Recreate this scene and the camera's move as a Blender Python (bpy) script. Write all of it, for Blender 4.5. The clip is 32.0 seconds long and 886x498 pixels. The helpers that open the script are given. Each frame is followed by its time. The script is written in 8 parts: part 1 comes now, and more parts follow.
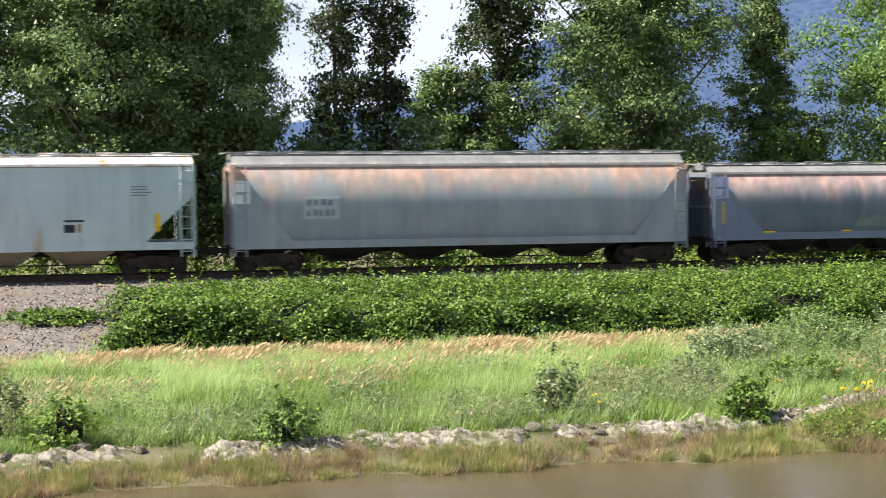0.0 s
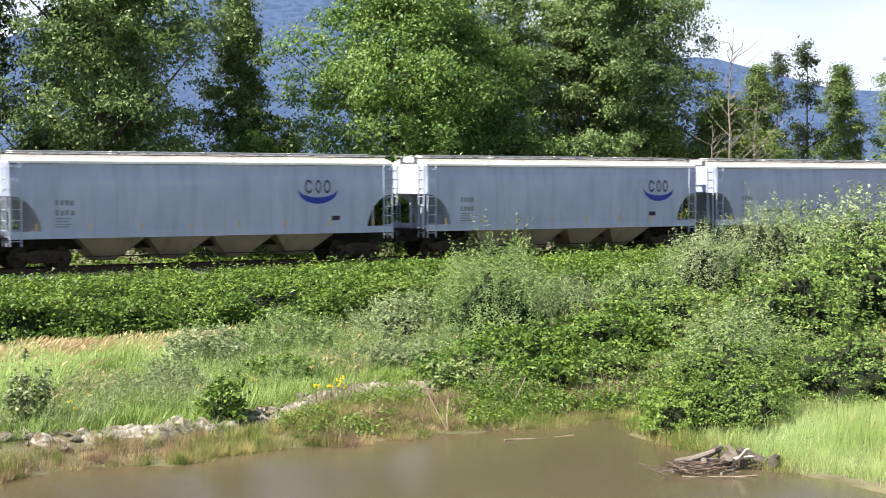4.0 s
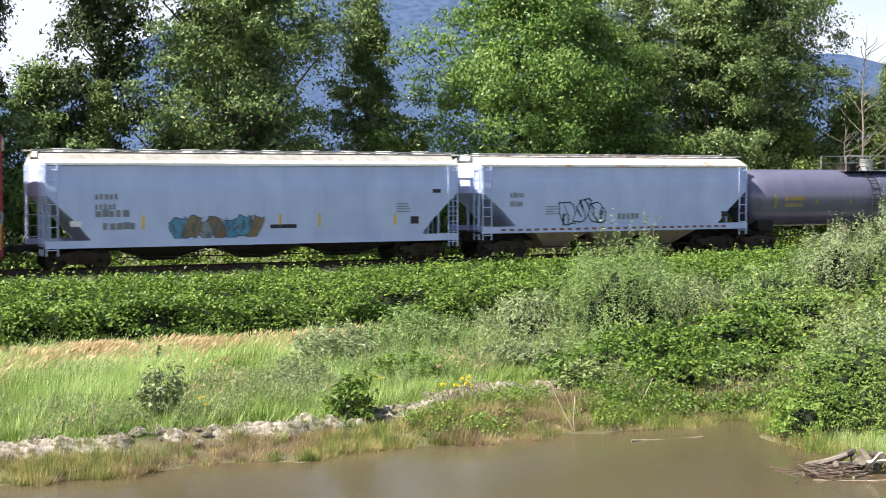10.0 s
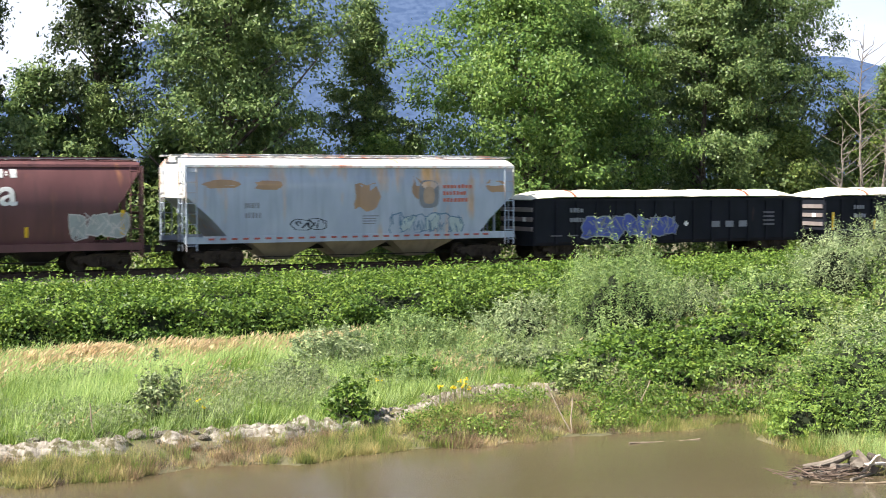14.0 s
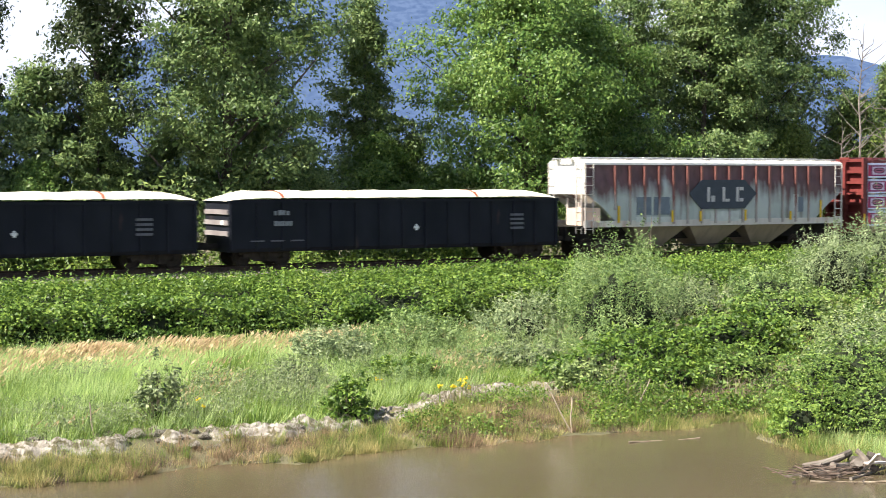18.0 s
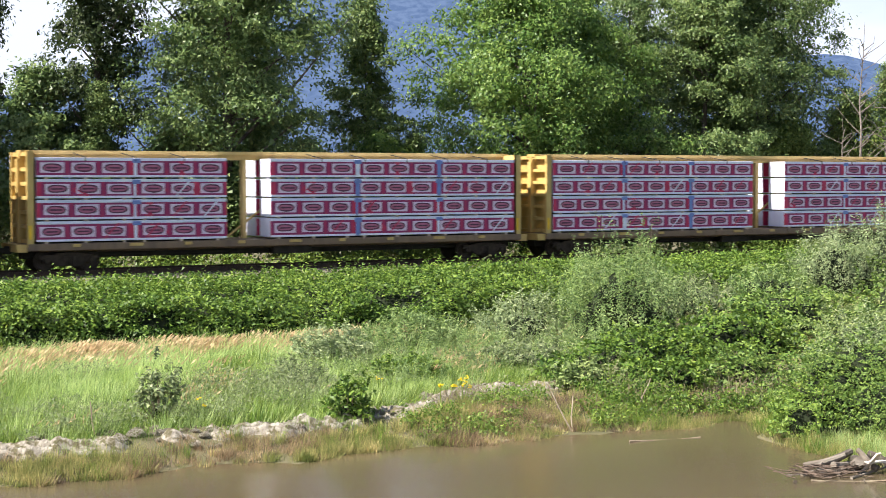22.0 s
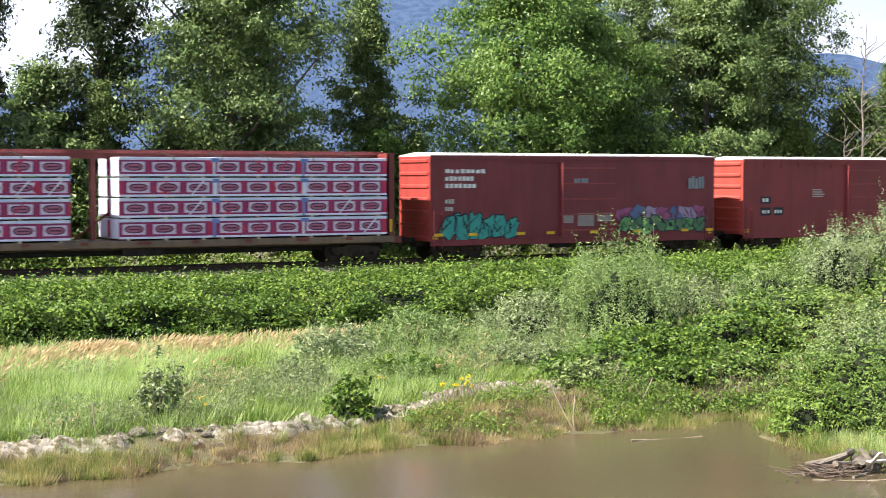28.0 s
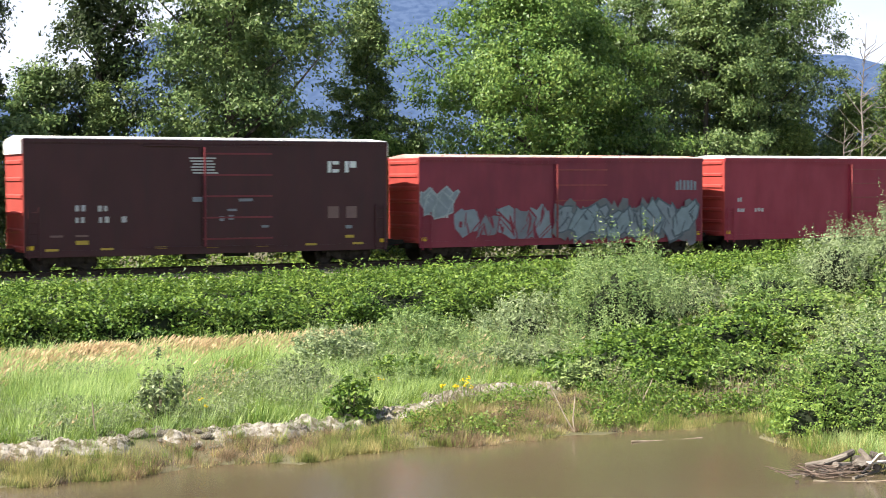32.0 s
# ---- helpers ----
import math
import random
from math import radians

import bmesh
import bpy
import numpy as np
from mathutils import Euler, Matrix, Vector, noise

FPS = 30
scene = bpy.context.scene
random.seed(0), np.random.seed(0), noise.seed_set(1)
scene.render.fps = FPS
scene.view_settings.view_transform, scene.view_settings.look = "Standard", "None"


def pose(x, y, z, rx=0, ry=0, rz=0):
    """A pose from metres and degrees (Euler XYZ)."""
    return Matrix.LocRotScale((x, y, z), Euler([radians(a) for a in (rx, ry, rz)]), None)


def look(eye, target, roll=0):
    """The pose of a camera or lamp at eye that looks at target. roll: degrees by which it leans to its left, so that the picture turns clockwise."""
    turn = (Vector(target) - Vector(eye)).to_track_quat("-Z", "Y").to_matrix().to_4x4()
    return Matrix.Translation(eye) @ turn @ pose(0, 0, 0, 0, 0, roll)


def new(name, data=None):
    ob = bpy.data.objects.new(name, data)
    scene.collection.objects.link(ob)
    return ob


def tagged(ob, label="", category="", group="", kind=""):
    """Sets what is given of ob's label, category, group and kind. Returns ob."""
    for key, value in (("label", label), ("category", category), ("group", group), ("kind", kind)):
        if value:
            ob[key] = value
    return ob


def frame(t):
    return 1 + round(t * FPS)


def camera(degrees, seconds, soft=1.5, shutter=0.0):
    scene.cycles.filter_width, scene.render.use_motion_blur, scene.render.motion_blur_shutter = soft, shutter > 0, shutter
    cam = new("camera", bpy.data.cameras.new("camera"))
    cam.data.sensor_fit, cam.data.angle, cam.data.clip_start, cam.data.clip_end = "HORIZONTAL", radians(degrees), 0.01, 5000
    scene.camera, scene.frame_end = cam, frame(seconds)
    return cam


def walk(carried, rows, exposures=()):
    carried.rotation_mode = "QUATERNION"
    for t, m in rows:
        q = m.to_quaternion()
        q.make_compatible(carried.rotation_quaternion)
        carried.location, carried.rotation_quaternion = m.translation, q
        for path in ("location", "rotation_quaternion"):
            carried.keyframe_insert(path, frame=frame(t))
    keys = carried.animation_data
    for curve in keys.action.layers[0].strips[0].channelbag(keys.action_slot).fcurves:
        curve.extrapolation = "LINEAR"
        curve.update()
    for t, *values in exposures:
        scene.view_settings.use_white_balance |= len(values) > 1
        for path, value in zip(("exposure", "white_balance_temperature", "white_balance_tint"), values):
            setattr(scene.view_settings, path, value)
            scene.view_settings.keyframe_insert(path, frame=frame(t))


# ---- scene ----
# camera: a tripod on the near bank, panning; rail top is z = 0, the track runs along x at y = TRACK
cam = camera(32.40, 32.0, soft=0.7, shutter=0.2)
EYE, TRACK = 3.619, 61.145
PAN = [
    (0.0, 13.644, -2.623, -0.471),
    (0.5, 16.314, -2.627, -0.428),
    (1.0, 18.912, -2.640, -0.300),
    (1.5, 21.137, -2.635, -0.260),
    (2.0, 23.104, -2.646, -0.179),
    (2.5, 25.192, -2.622, -0.095),
    (3.0, 28.188, -2.611, 0.023),
    (3.5, 31.265, -2.609, 0.110),
    (4.0, 33.115, -2.609, 0.090),
    (4.4, 33.465, -2.609, 0.090),
    (4.9, 32.865, -2.609, 0.090),
    (5.5, 31.632, -2.639, 0.048),
    (6.0, 30.692, -2.629, -0.001),
    (6.5, 29.842, -2.633, -0.021),
    (7.0, 29.033, -2.640, -0.058),
    (7.5, 28.326, -2.612, -0.045),
    (8.0, 28.062, -2.620, -0.043),
    (8.5, 28.181, -2.610, -0.035),
    (9.0, 28.262, -2.602, -0.051),
    (9.5, 28.301, -2.620, -0.069),
    (10.0, 28.367, -2.640, -0.049),
    (10.5, 28.418, -2.657, -0.067),
    (11.0, 28.443, -2.653, -0.057),
    (11.5, 28.467, -2.639, -0.049),
    (12.0, 28.494, -2.641, -0.032),
    (12.5, 28.509, -2.659, -0.055),
    (13.0, 28.513, -2.660, -0.050),
    (13.5, 28.463, -2.604, -0.052),
    (14.0, 28.464, -2.545, -0.069),
    (14.5, 28.484, -2.566, -0.046),
    (16.5, 28.483, -2.579, -0.068),
    (17.0, 28.489, -2.582, -0.059),
    (17.5, 28.479, -2.580, -0.069),
    (18.0, 28.471, -2.584, -0.061),
    (18.5, 28.466, -2.588, -0.065),
    (19.0, 28.457, -2.598, -0.059),
    (19.5, 28.454, -2.609, -0.065),
    (20.0, 28.455, -2.610, -0.070),
    (20.5, 28.455, -2.603, -0.093),
    (21.0, 28.445, -2.607, -0.075),
    (21.5, 28.441, -2.611, -0.073),
    (22.0, 28.448, -2.610, -0.072),
    (22.5, 28.449, -2.610, -0.076),
    (23.0, 28.442, -2.618, -0.066),
    (23.5, 28.431, -2.620, -0.074),
    (24.0, 28.429, -2.627, -0.061),
    (24.5, 28.423, -2.617, -0.074),
    (25.0, 28.411, -2.613, -0.068),
    (25.5, 28.395, -2.617, -0.075),
    (27.5, 28.386, -2.630, -0.040),
    (28.0, 28.376, -2.645, -0.059),
    (28.5, 28.390, -2.631, -0.078),
    (29.0, 28.322, -2.540, -0.067),
    (29.5, 28.321, -2.544, -0.052),
    (30.0, 28.346, -2.552, -0.071),
    (30.5, 28.364, -2.561, -0.076),
    (31.0, 28.378, -2.559, -0.090),
    (31.5, 28.384, -2.579, -0.089),
    (32.0, 28.388, -2.592, -0.127),
]
walk(cam, [(t, pose(0, 0, EYE, 90 + tilt, -lean, -pan)) for t, pan, tilt, lean in PAN],
     [(0.0, 1.24), (3.0, 1.30), (12.0, 1.29), (13.5, 1.39), (20.5, 1.41), (22.0, 1.30), (25.5, 1.31), (27.5, 1.37), (32.0, 1.41)])

# ---- light: high summer sun from the left and a little behind the train, sky with white cloud ----
SUN_EL, SUN_AZ = 50.0, -87.0          # azimuth from +y towards +x, degrees
world = bpy.data.worlds.new("sky")
scene.world = world
world.use_nodes = True


def sky_nodes():
    nt = world.node_tree
    nt.nodes.clear()
    L = nt.links.new
    out = nt.nodes.new("ShaderNodeOutputWorld")
    bg = nt.nodes.new("ShaderNodeBackground")
    sky = nt.nodes.new("ShaderNodeTexSky")
    sky.sky_type, sky.sun_disc = "NISHITA", False
    sky.sun_elevation, sky.sun_rotation = radians(SUN_EL), radians(SUN_AZ)
    co = nt.nodes.new("ShaderNodeTexCoord")
    mp = nt.nodes.new("ShaderNodeMapping")
    mp.inputs["Scale"].default_value = (1, 1, 2.6)
    nz = nt.nodes.new("ShaderNodeTexNoise")
    nz.inputs["Scale"].default_value, nz.inputs["Detail"].default_value = 2.3, 6
    ramp = nt.nodes.new("ShaderNodeValToRGB")
    ramp.color_ramp.elements[0].position, ramp.color_ramp.elements[1].position = 0.54, 0.74
    # cloud banks thicken towards the horizon
    sep = nt.nodes.new("ShaderNodeSeparateXYZ")
    low = nt.nodes.new("ShaderNodeMapRange")
    for k, x in zip(("From Min", "From Max", "To Min", "To Max"), (0.05, 0.40, 0.32, 0.0)):
        low.inputs[k].default_value = x
    add = nt.nodes.new("ShaderNodeMath")
    L(co.outputs["Generated"], sep.inputs[0])
    L(sep.outputs["Z"], low.inputs["Value"])
    L(low.outputs["Result"], add.inputs[0])
    L(nz.outputs["Fac"], add.inputs[1])
    mix = nt.nodes.new("ShaderNodeMix")
    mix.data_type = "RGBA"
    mix.inputs["B"].default_value = (6.8, 7.4, 8.9, 1)
    L(co.outputs["Generated"], mp.inputs["Vector"])
    L(mp.outputs["Vector"], nz.inputs["Vector"])
    L(add.outputs[0], ramp.inputs["Fac"])
    L(ramp.outputs["Color"], mix.inputs["Factor"])
    L(sky.outputs["Color"], mix.inputs["A"])
    L(mix.outputs["Result"], bg.inputs["Color"])
    bg.inputs["Strength"].default_value = 0.059
    L(bg.outputs["Background"], out.inputs["Surface"])


sky_nodes()
sun = new("sun", bpy.data.lights.new("sun", "SUN"))
sun.data.energy, sun.data.angle, sun.data.color = 5.0, radians(0.53), (1.0, 0.94, 0.82)
_e, _a = radians(SUN_EL), radians(SUN_AZ)
sun.matrix_basis = look((math.sin(_a) * math.cos(_e) * 200, math.cos(_a) * math.cos(_e) * 200, math.sin(_e) * 200), (0, 0, 0))

# ---- materials ----
def ramp_set(node, stops):
    els = node.color_ramp.elements
    while len(els) < len(stops):
        els.new(0.5)
    for e, (p, c) in zip(els, stops):
        e.position, e.color = p, (*c, 1)


def mat(name, c1, c2=None, scale=4.0, rough=0.7, metal=0.0, bump=0.0, bscale=40.0, island=0.0, obj=0.0,
        c3=None, s3=0.6, p3=0.55, w3=0.1, stretch=(1, 1, 1), trans=0.0, spec=0.3, hue=0.0):
    """Two-tone noise paint with optional stains (c3), relief, and random lightness per piece."""
    m = bpy.data.materials.new(name)
    m.use_nodes = True
    nt = m.node_tree
    L = nt.links.new
    bs = nt.nodes["Principled BSDF"]
    bs.inputs["Roughness"].default_value = rough
    bs.inputs["Metallic"].default_value = metal
    bs.inputs["Specular IOR Level"].default_value = spec
    co = nt.nodes.new("ShaderNodeTexCoord")
    mp = nt.nodes.new("ShaderNodeMapping")
    mp.inputs["Scale"].default_value = stretch
    L(co.outputs["Object"], mp.inputs["Vector"])
    nz = nt.nodes.new("ShaderNodeTexNoise")
    nz.inputs["Scale"].default_value, nz.inputs["Detail"].default_value = scale, 5
    L(mp.outputs["Vector"], nz.inputs["Vector"])
    r = nt.nodes.new("ShaderNodeValToRGB")
    ramp_set(r, [(0.32, c1), (0.68, c2 or c1)])
    L(nz.outputs["Fac"], r.inputs["Fac"])
    col = r.outputs["Color"]
    if c3:
        n3 = nt.nodes.new("ShaderNodeTexNoise")
        n3.inputs["Scale"].default_value, n3.inputs["Detail"].default_value = s3, 7
        L(mp.outputs["Vector"], n3.inputs["Vector"])
        mr = nt.nodes.new("ShaderNodeMapRange")
        mr.inputs["From Min"].default_value, mr.inputs["From Max"].default_value = p3, p3 + w3
        L(n3.outputs["Fac"], mr.inputs["Value"])
        mx = nt.nodes.new("ShaderNodeMix")
        mx.data_type = "RGBA"
        mx.inputs["B"].default_value = (*c3, 1)
        L(mr.outputs["Result"], mx.inputs["Factor"])
        L(col, mx.inputs["A"])
        col = mx.outputs["Result"]
    if island or obj:
        if island:
            src = nt.nodes.new("ShaderNodeNewGeometry").outputs["Random Per Island"]
        else:
            src = nt.nodes.new("ShaderNodeObjectInfo").outputs["Random"]
        hs = nt.nodes.new("ShaderNodeHueSaturation")
        v = nt.nodes.new("ShaderNodeMapRange")
        k = island or obj
        v.inputs["To Min"].default_value, v.inputs["To Max"].default_value = 1 - k, 1 + k
        L(src, v.inputs["Value"])
        L(v.outputs["Result"], hs.inputs["Value"])
        if hue:
            h = nt.nodes.new("ShaderNodeMapRange")
            h.inputs["To Min"].default_value, h.inputs["To Max"].default_value = 0.5 + hue, 0.5 - hue
            L(src, h.inputs["Value"])
            L(h.outputs["Result"], hs.inputs["Hue"])
        L(col, hs.inputs["Color"])
        col = hs.outputs["Color"]
    L(col, bs.inputs["Base Color"])
    if bump:
        bn = nt.nodes.new("ShaderNodeTexNoise")
        bn.inputs["Scale"].default_value, bn.inputs["Detail"].default_value = bscale, 4
        L(co.outputs["Object"], bn.inputs["Vector"])
        bp = nt.nodes.new("ShaderNodeBump")
        bp.inputs["Strength"].default_value, bp.inputs["Distance"].default_value = bump, 0.05
        L(bn.outputs["Fac"], bp.inputs["Height"])
        L(bp.outputs["Normal"], bs.inputs["Normal"])
    if trans:
        tr = nt.nodes.new("ShaderNodeBsdfTranslucent")
        L(col, tr.inputs["Color"])
        ms = nt.nodes.new("ShaderNodeMixShader")
        ms.inputs["Fac"].default_value = trans
        L(bs.outputs["BSDF"], ms.inputs[1])
        L(tr.outputs["BSDF"], ms.inputs[2])
        L(ms.outputs["Shader"], nt.nodes["Material Output"].inputs["Surface"])
    return m


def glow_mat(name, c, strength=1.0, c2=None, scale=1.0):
    """For the far backdrop alone: distance haze is painted in as glowing colour."""
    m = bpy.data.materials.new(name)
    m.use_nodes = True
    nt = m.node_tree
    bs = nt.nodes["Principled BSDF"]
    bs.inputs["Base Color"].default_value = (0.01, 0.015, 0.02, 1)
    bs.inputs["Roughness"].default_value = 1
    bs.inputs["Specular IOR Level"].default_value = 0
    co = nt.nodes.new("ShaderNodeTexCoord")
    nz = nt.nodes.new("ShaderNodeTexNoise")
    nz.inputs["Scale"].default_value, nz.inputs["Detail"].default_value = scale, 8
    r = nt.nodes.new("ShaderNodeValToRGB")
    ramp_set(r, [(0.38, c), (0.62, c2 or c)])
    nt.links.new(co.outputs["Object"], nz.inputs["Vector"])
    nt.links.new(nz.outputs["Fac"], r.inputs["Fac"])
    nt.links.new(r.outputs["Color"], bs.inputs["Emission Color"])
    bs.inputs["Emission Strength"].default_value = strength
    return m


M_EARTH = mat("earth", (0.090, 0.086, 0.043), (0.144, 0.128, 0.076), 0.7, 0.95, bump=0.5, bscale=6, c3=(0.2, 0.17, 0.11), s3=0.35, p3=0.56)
M_BALLAST = mat("ballast", (0.108, 0.092, 0.085), (0.216, 0.189, 0.173), 9, 0.95, bump=1.0, bscale=14, c3=(0.17, 0.13, 0.10), s3=0.8)
M_STEEL = mat("rail_steel", (0.035, 0.025, 0.02), (0.08, 0.05, 0.035), 6, 0.6, 0.3)
M_TIE = mat("tie_wood", (0.045, 0.035, 0.028), (0.10, 0.08, 0.06), 5, 0.9, obj=0.25)
M_BARK = mat("bark", (0.05, 0.04, 0.033), (0.13, 0.11, 0.095), 3, 0.95, bump=0.8, bscale=12, stretch=(1, 1, 0.25))
# blue air haze over the mountain, put into its emission colour
M_MOUNT = glow_mat("mountain_haze_glow", (0.080, 0.128, 0.262), 0.63, (0.130, 0.188, 0.340), 0.055)


def water_mat():
    m = mat("muddy_water", (0.078, 0.060, 0.035), (0.092, 0.071, 0.042), 0.25, 0.19, spec=0.42)
    nt = m.node_tree
    bs = nt.nodes["Principled BSDF"]
    co = nt.nodes.new("ShaderNodeTexCoord")
    nz = nt.nodes.new("ShaderNodeTexNoise")
    nz.inputs["Scale"].default_value, nz.inputs["Detail"].default_value = 2.2, 4
    bp = nt.nodes.new("ShaderNodeBump")
    bp.inputs["Strength"].default_value, bp.inputs["Distance"].default_value = 0.12, 0.02
    nt.links.new(co.outputs["Object"], nz.inputs["Vector"])
    nt.links.new(nz.outputs["Fac"], bp.inputs["Height"])
    nt.links.new(bp.outputs["Normal"], bs.inputs["Normal"])
    return m


M_WATER = water_mat()
M_CHIP = mat("ballast_stone", (0.15, 0.129, 0.118), (0.27, 0.236, 0.217), 3, 0.95, island=0.55, hue=0.02)


def paint(name, base, base2=None, rust=(0.22, 0.08, 0.035), amount=0.0, top=0.0, z0=1.0, z1=4.5, dirt=0.3, seed=0.0, rough=0.5, streak=1.0, soft=0.16, spec=0.35):
    """Car paint: mottled base, streaked dirt, rust in runs; top (or, below 0, the bottom) weights the rust by height."""
    m = bpy.data.materials.new(name)
    m.use_nodes = True
    nt = m.node_tree
    L = nt.links.new
    bs = nt.nodes["Principled BSDF"]
    bs.inputs["Roughness"].default_value = rough
    bs.inputs["Specular IOR Level"].default_value = spec
    co = nt.nodes.new("ShaderNodeTexCoord")

    def noise_at(scale, stretch, off, detail=6):
        mp = nt.nodes.new("ShaderNodeMapping")
        mp.inputs["Scale"].default_value = stretch
        mp.inputs["Location"].default_value = (seed + off, off * 2, seed)
        n = nt.nodes.new("ShaderNodeTexNoise")
        n.inputs["Scale"].default_value, n.inputs["Detail"].default_value = scale, detail
        L(co.outputs["Object"], mp.inputs["Vector"])
        L(mp.outputs["Vector"], n.inputs["Vector"])
        return n.outputs["Fac"]

    def rng(v, a, b, c=0.0, d=1.0):
        r = nt.nodes.new("ShaderNodeMapRange")
        for k, x in zip(("From Min", "From Max", "To Min", "To Max"), (a, b, c, d)):
            r.inputs[k].default_value = x
        L(v, r.inputs["Value"])
        return r.outputs["Result"]

    def mixc(f, a, b):
        x = nt.nodes.new("ShaderNodeMix")
        x.data_type = "RGBA"
        L(f, x.inputs["Factor"])
        for k, v in (("A", a), ("B", b)):
            if isinstance(v, tuple):
                x.inputs[k].default_value = (*v, 1)
            else:
                L(v, x.inputs[k])
        return x.outputs["Result"]

    def math_(op, a, b):
        x = nt.nodes.new("ShaderNodeMath")
        x.operation = op
        for i, v in enumerate((a, b)):
            if isinstance(v, (int, float)):
                x.inputs[i].default_value = v
            else:
                L(v, x.inputs[i])
        return x.outputs[0]

    b2 = base2 or tuple(min(1, c * 1.18 + 0.01) for c in base)
    col = mixc(rng(noise_at(0.9, (1, 1, 0.6), 3.1), 0.35, 0.65), base, b2)
    dark = tuple(c * 0.55 + 0.01 for c in base)
    col = mixc(math_("MULTIPLY", rng(noise_at(2.2, (1.6, 1, 0.16 * streak), 7.7), 0.48, 0.75), dirt), col, dark)
    if amount:
        h = nt.nodes.new("ShaderNodeSeparateXYZ")
        L(co.outputs["Object"], h.inputs[0])
        g = rng(h.outputs["Z"], z0, z1, 0.0 if top >= 0 else -top, top if top >= 0 else 0.0)
        run_ = noise_at(1.5, (1.5, 1, 0.14 * streak), 1.3, 8)
        blot = noise_at(0.7, (1, 1, 0.8), 5.9, 7)
        f = math_("ADD", math_("ADD", math_("MULTIPLY", run_, 0.55), math_("MULTIPLY", blot, 0.45)), g)
        f = rng(f, 0.62 - amount * 0.3, 0.62 + soft - amount * 0.3)
        rc = mixc(rng(noise_at(3.0, (1, 1, 0.4), 9.4), 0.35, 0.65), rust, tuple(min(1, c * 1.7) for c in rust))
        col = mixc(f, col, rc)
    L(col, bs.inputs["Base Color"])
    bp = nt.nodes.new("ShaderNodeBump")
    bp.inputs["Strength"].default_value, bp.inputs["Distance"].default_value = 0.25, 0.05
    L(noise_at(1.1, (1.4, 1, 0.5), 0.2, 3), bp.inputs["Height"])
    L(bp.outputs["Normal"], bs.inputs["Normal"])
    return m


def flat(name, c, rough=0.6, metal=0.0):
    return mat(name, tuple(x * 0.88 for x in c), tuple(min(1, x * 1.08) for x in c), 3.0, rough, metal)


M_BLACK = mat("underframe_black", (0.012, 0.011, 0.010), (0.03, 0.026, 0.022), 3, 0.8)
M_WHEEL = mat("wheel_steel", (0.02, 0.016, 0.013), (0.05, 0.035, 0.025), 5, 0.6, 0.2)
M_GRIME = mat("truck_grime", (0.022, 0.017, 0.013), (0.055, 0.042, 0.032), 4, 0.85, c3=(0.09, 0.05, 0.028), s3=1.4, p3=0.6)
M_GALV = mat("galvanised_grating", (0.30, 0.30, 0.30), (0.45, 0.45, 0.44), 3, 0.5, 0.4)
M_WHITE = flat("white_marking", (0.75, 0.75, 0.75))
M_DARKINK = flat("black_marking", (0.03, 0.03, 0.04))
M_YELLOW = flat("yellow_reflector", (0.75, 0.47, 0.03))
M_BLUE = flat("blue_marking", (0.03, 0.05, 0.35))
M_GREYINK = flat("grey_marking", (0.22, 0.23, 0.26))
M_SLATEINK = flat("slate_marking", (0.07, 0.075, 0.10))
M_PALE = flat("pale_marking", (0.52, 0.5, 0.5))

# ---- geometry helpers ----
def np_mesh(name, verts, faces, mats, smooth=False, mi=None):
    """A mesh from arrays: verts (n, 3), faces (m, k)."""
    me = bpy.data.meshes.new(name)
    verts = np.asarray(verts, np.float32)
    faces = np.asarray(faces, np.int32)
    m, k = faces.shape
    me.vertices.add(len(verts))
    me.vertices.foreach_set("co", verts.ravel())
    me.loops.add(m * k)
    me.loops.foreach_set("vertex_index", faces.ravel())
    me.polygons.add(m)
    me.polygons.foreach_set("loop_start", np.arange(m, dtype=np.int32) * k)
    if mi is not None:
        me.polygons.foreach_set("material_index", np.asarray(mi, np.int32))
    if smooth:
        me.polygons.foreach_set("use_smooth", np.ones(m, bool))
    for mm in (mats if isinstance(mats, (list, tuple)) else [mats]):
        me.materials.append(mm)
    me.update(calc_edges=True)
    return me


def grid_mesh(name, xs, ys, zf, material, smooth=True):
    X, Y = np.meshgrid(xs, ys)
    v = np.stack([X, Y, zf(X, Y)], -1).reshape(-1, 3)
    i = np.arange(len(v)).reshape(X.shape)
    f = np.stack([i[:-1, :-1], i[:-1, 1:], i[1:, 1:], i[1:, :-1]], -1).reshape(-1, 4)
    return np_mesh(name, v, f, material, smooth)


def fbm(x, y, seed=0, n=5, base=0.35):
    """Smooth pseudo-noise for arrays, about -1 to 1."""
    rs = np.random.RandomState(seed)
    z, amp, tot = np.zeros_like(np.asarray(x, float)), 1.0, 0.0
    for k in range(n):
        for _ in range(3):
            a = rs.rand() * 2 * np.pi
            z = z + amp / 3 * 1.6 * np.sin((x * np.cos(a) + y * np.sin(a)) * base * 2 ** k * (0.8 + 0.4 * rs.rand()) * 2 + rs.rand() * 6.28)
        tot += amp
        amp *= 0.55
    return z / tot


def smooth01(e0, e1, x):
    t = np.clip((x - e0) / (e1 - e0), 0, 1)
    return t * t * (3 - 2 * t)


WATER = -2.6


def shore_y(x):
    """The far shoreline of the pond."""
    x = np.asarray(x, float)
    return 31.2 - 0.05 * np.maximum(x - 14, 0) + 0.25 * np.sin(x * 1.3) + 0.15 * np.sin(x * 3.1 + 1)


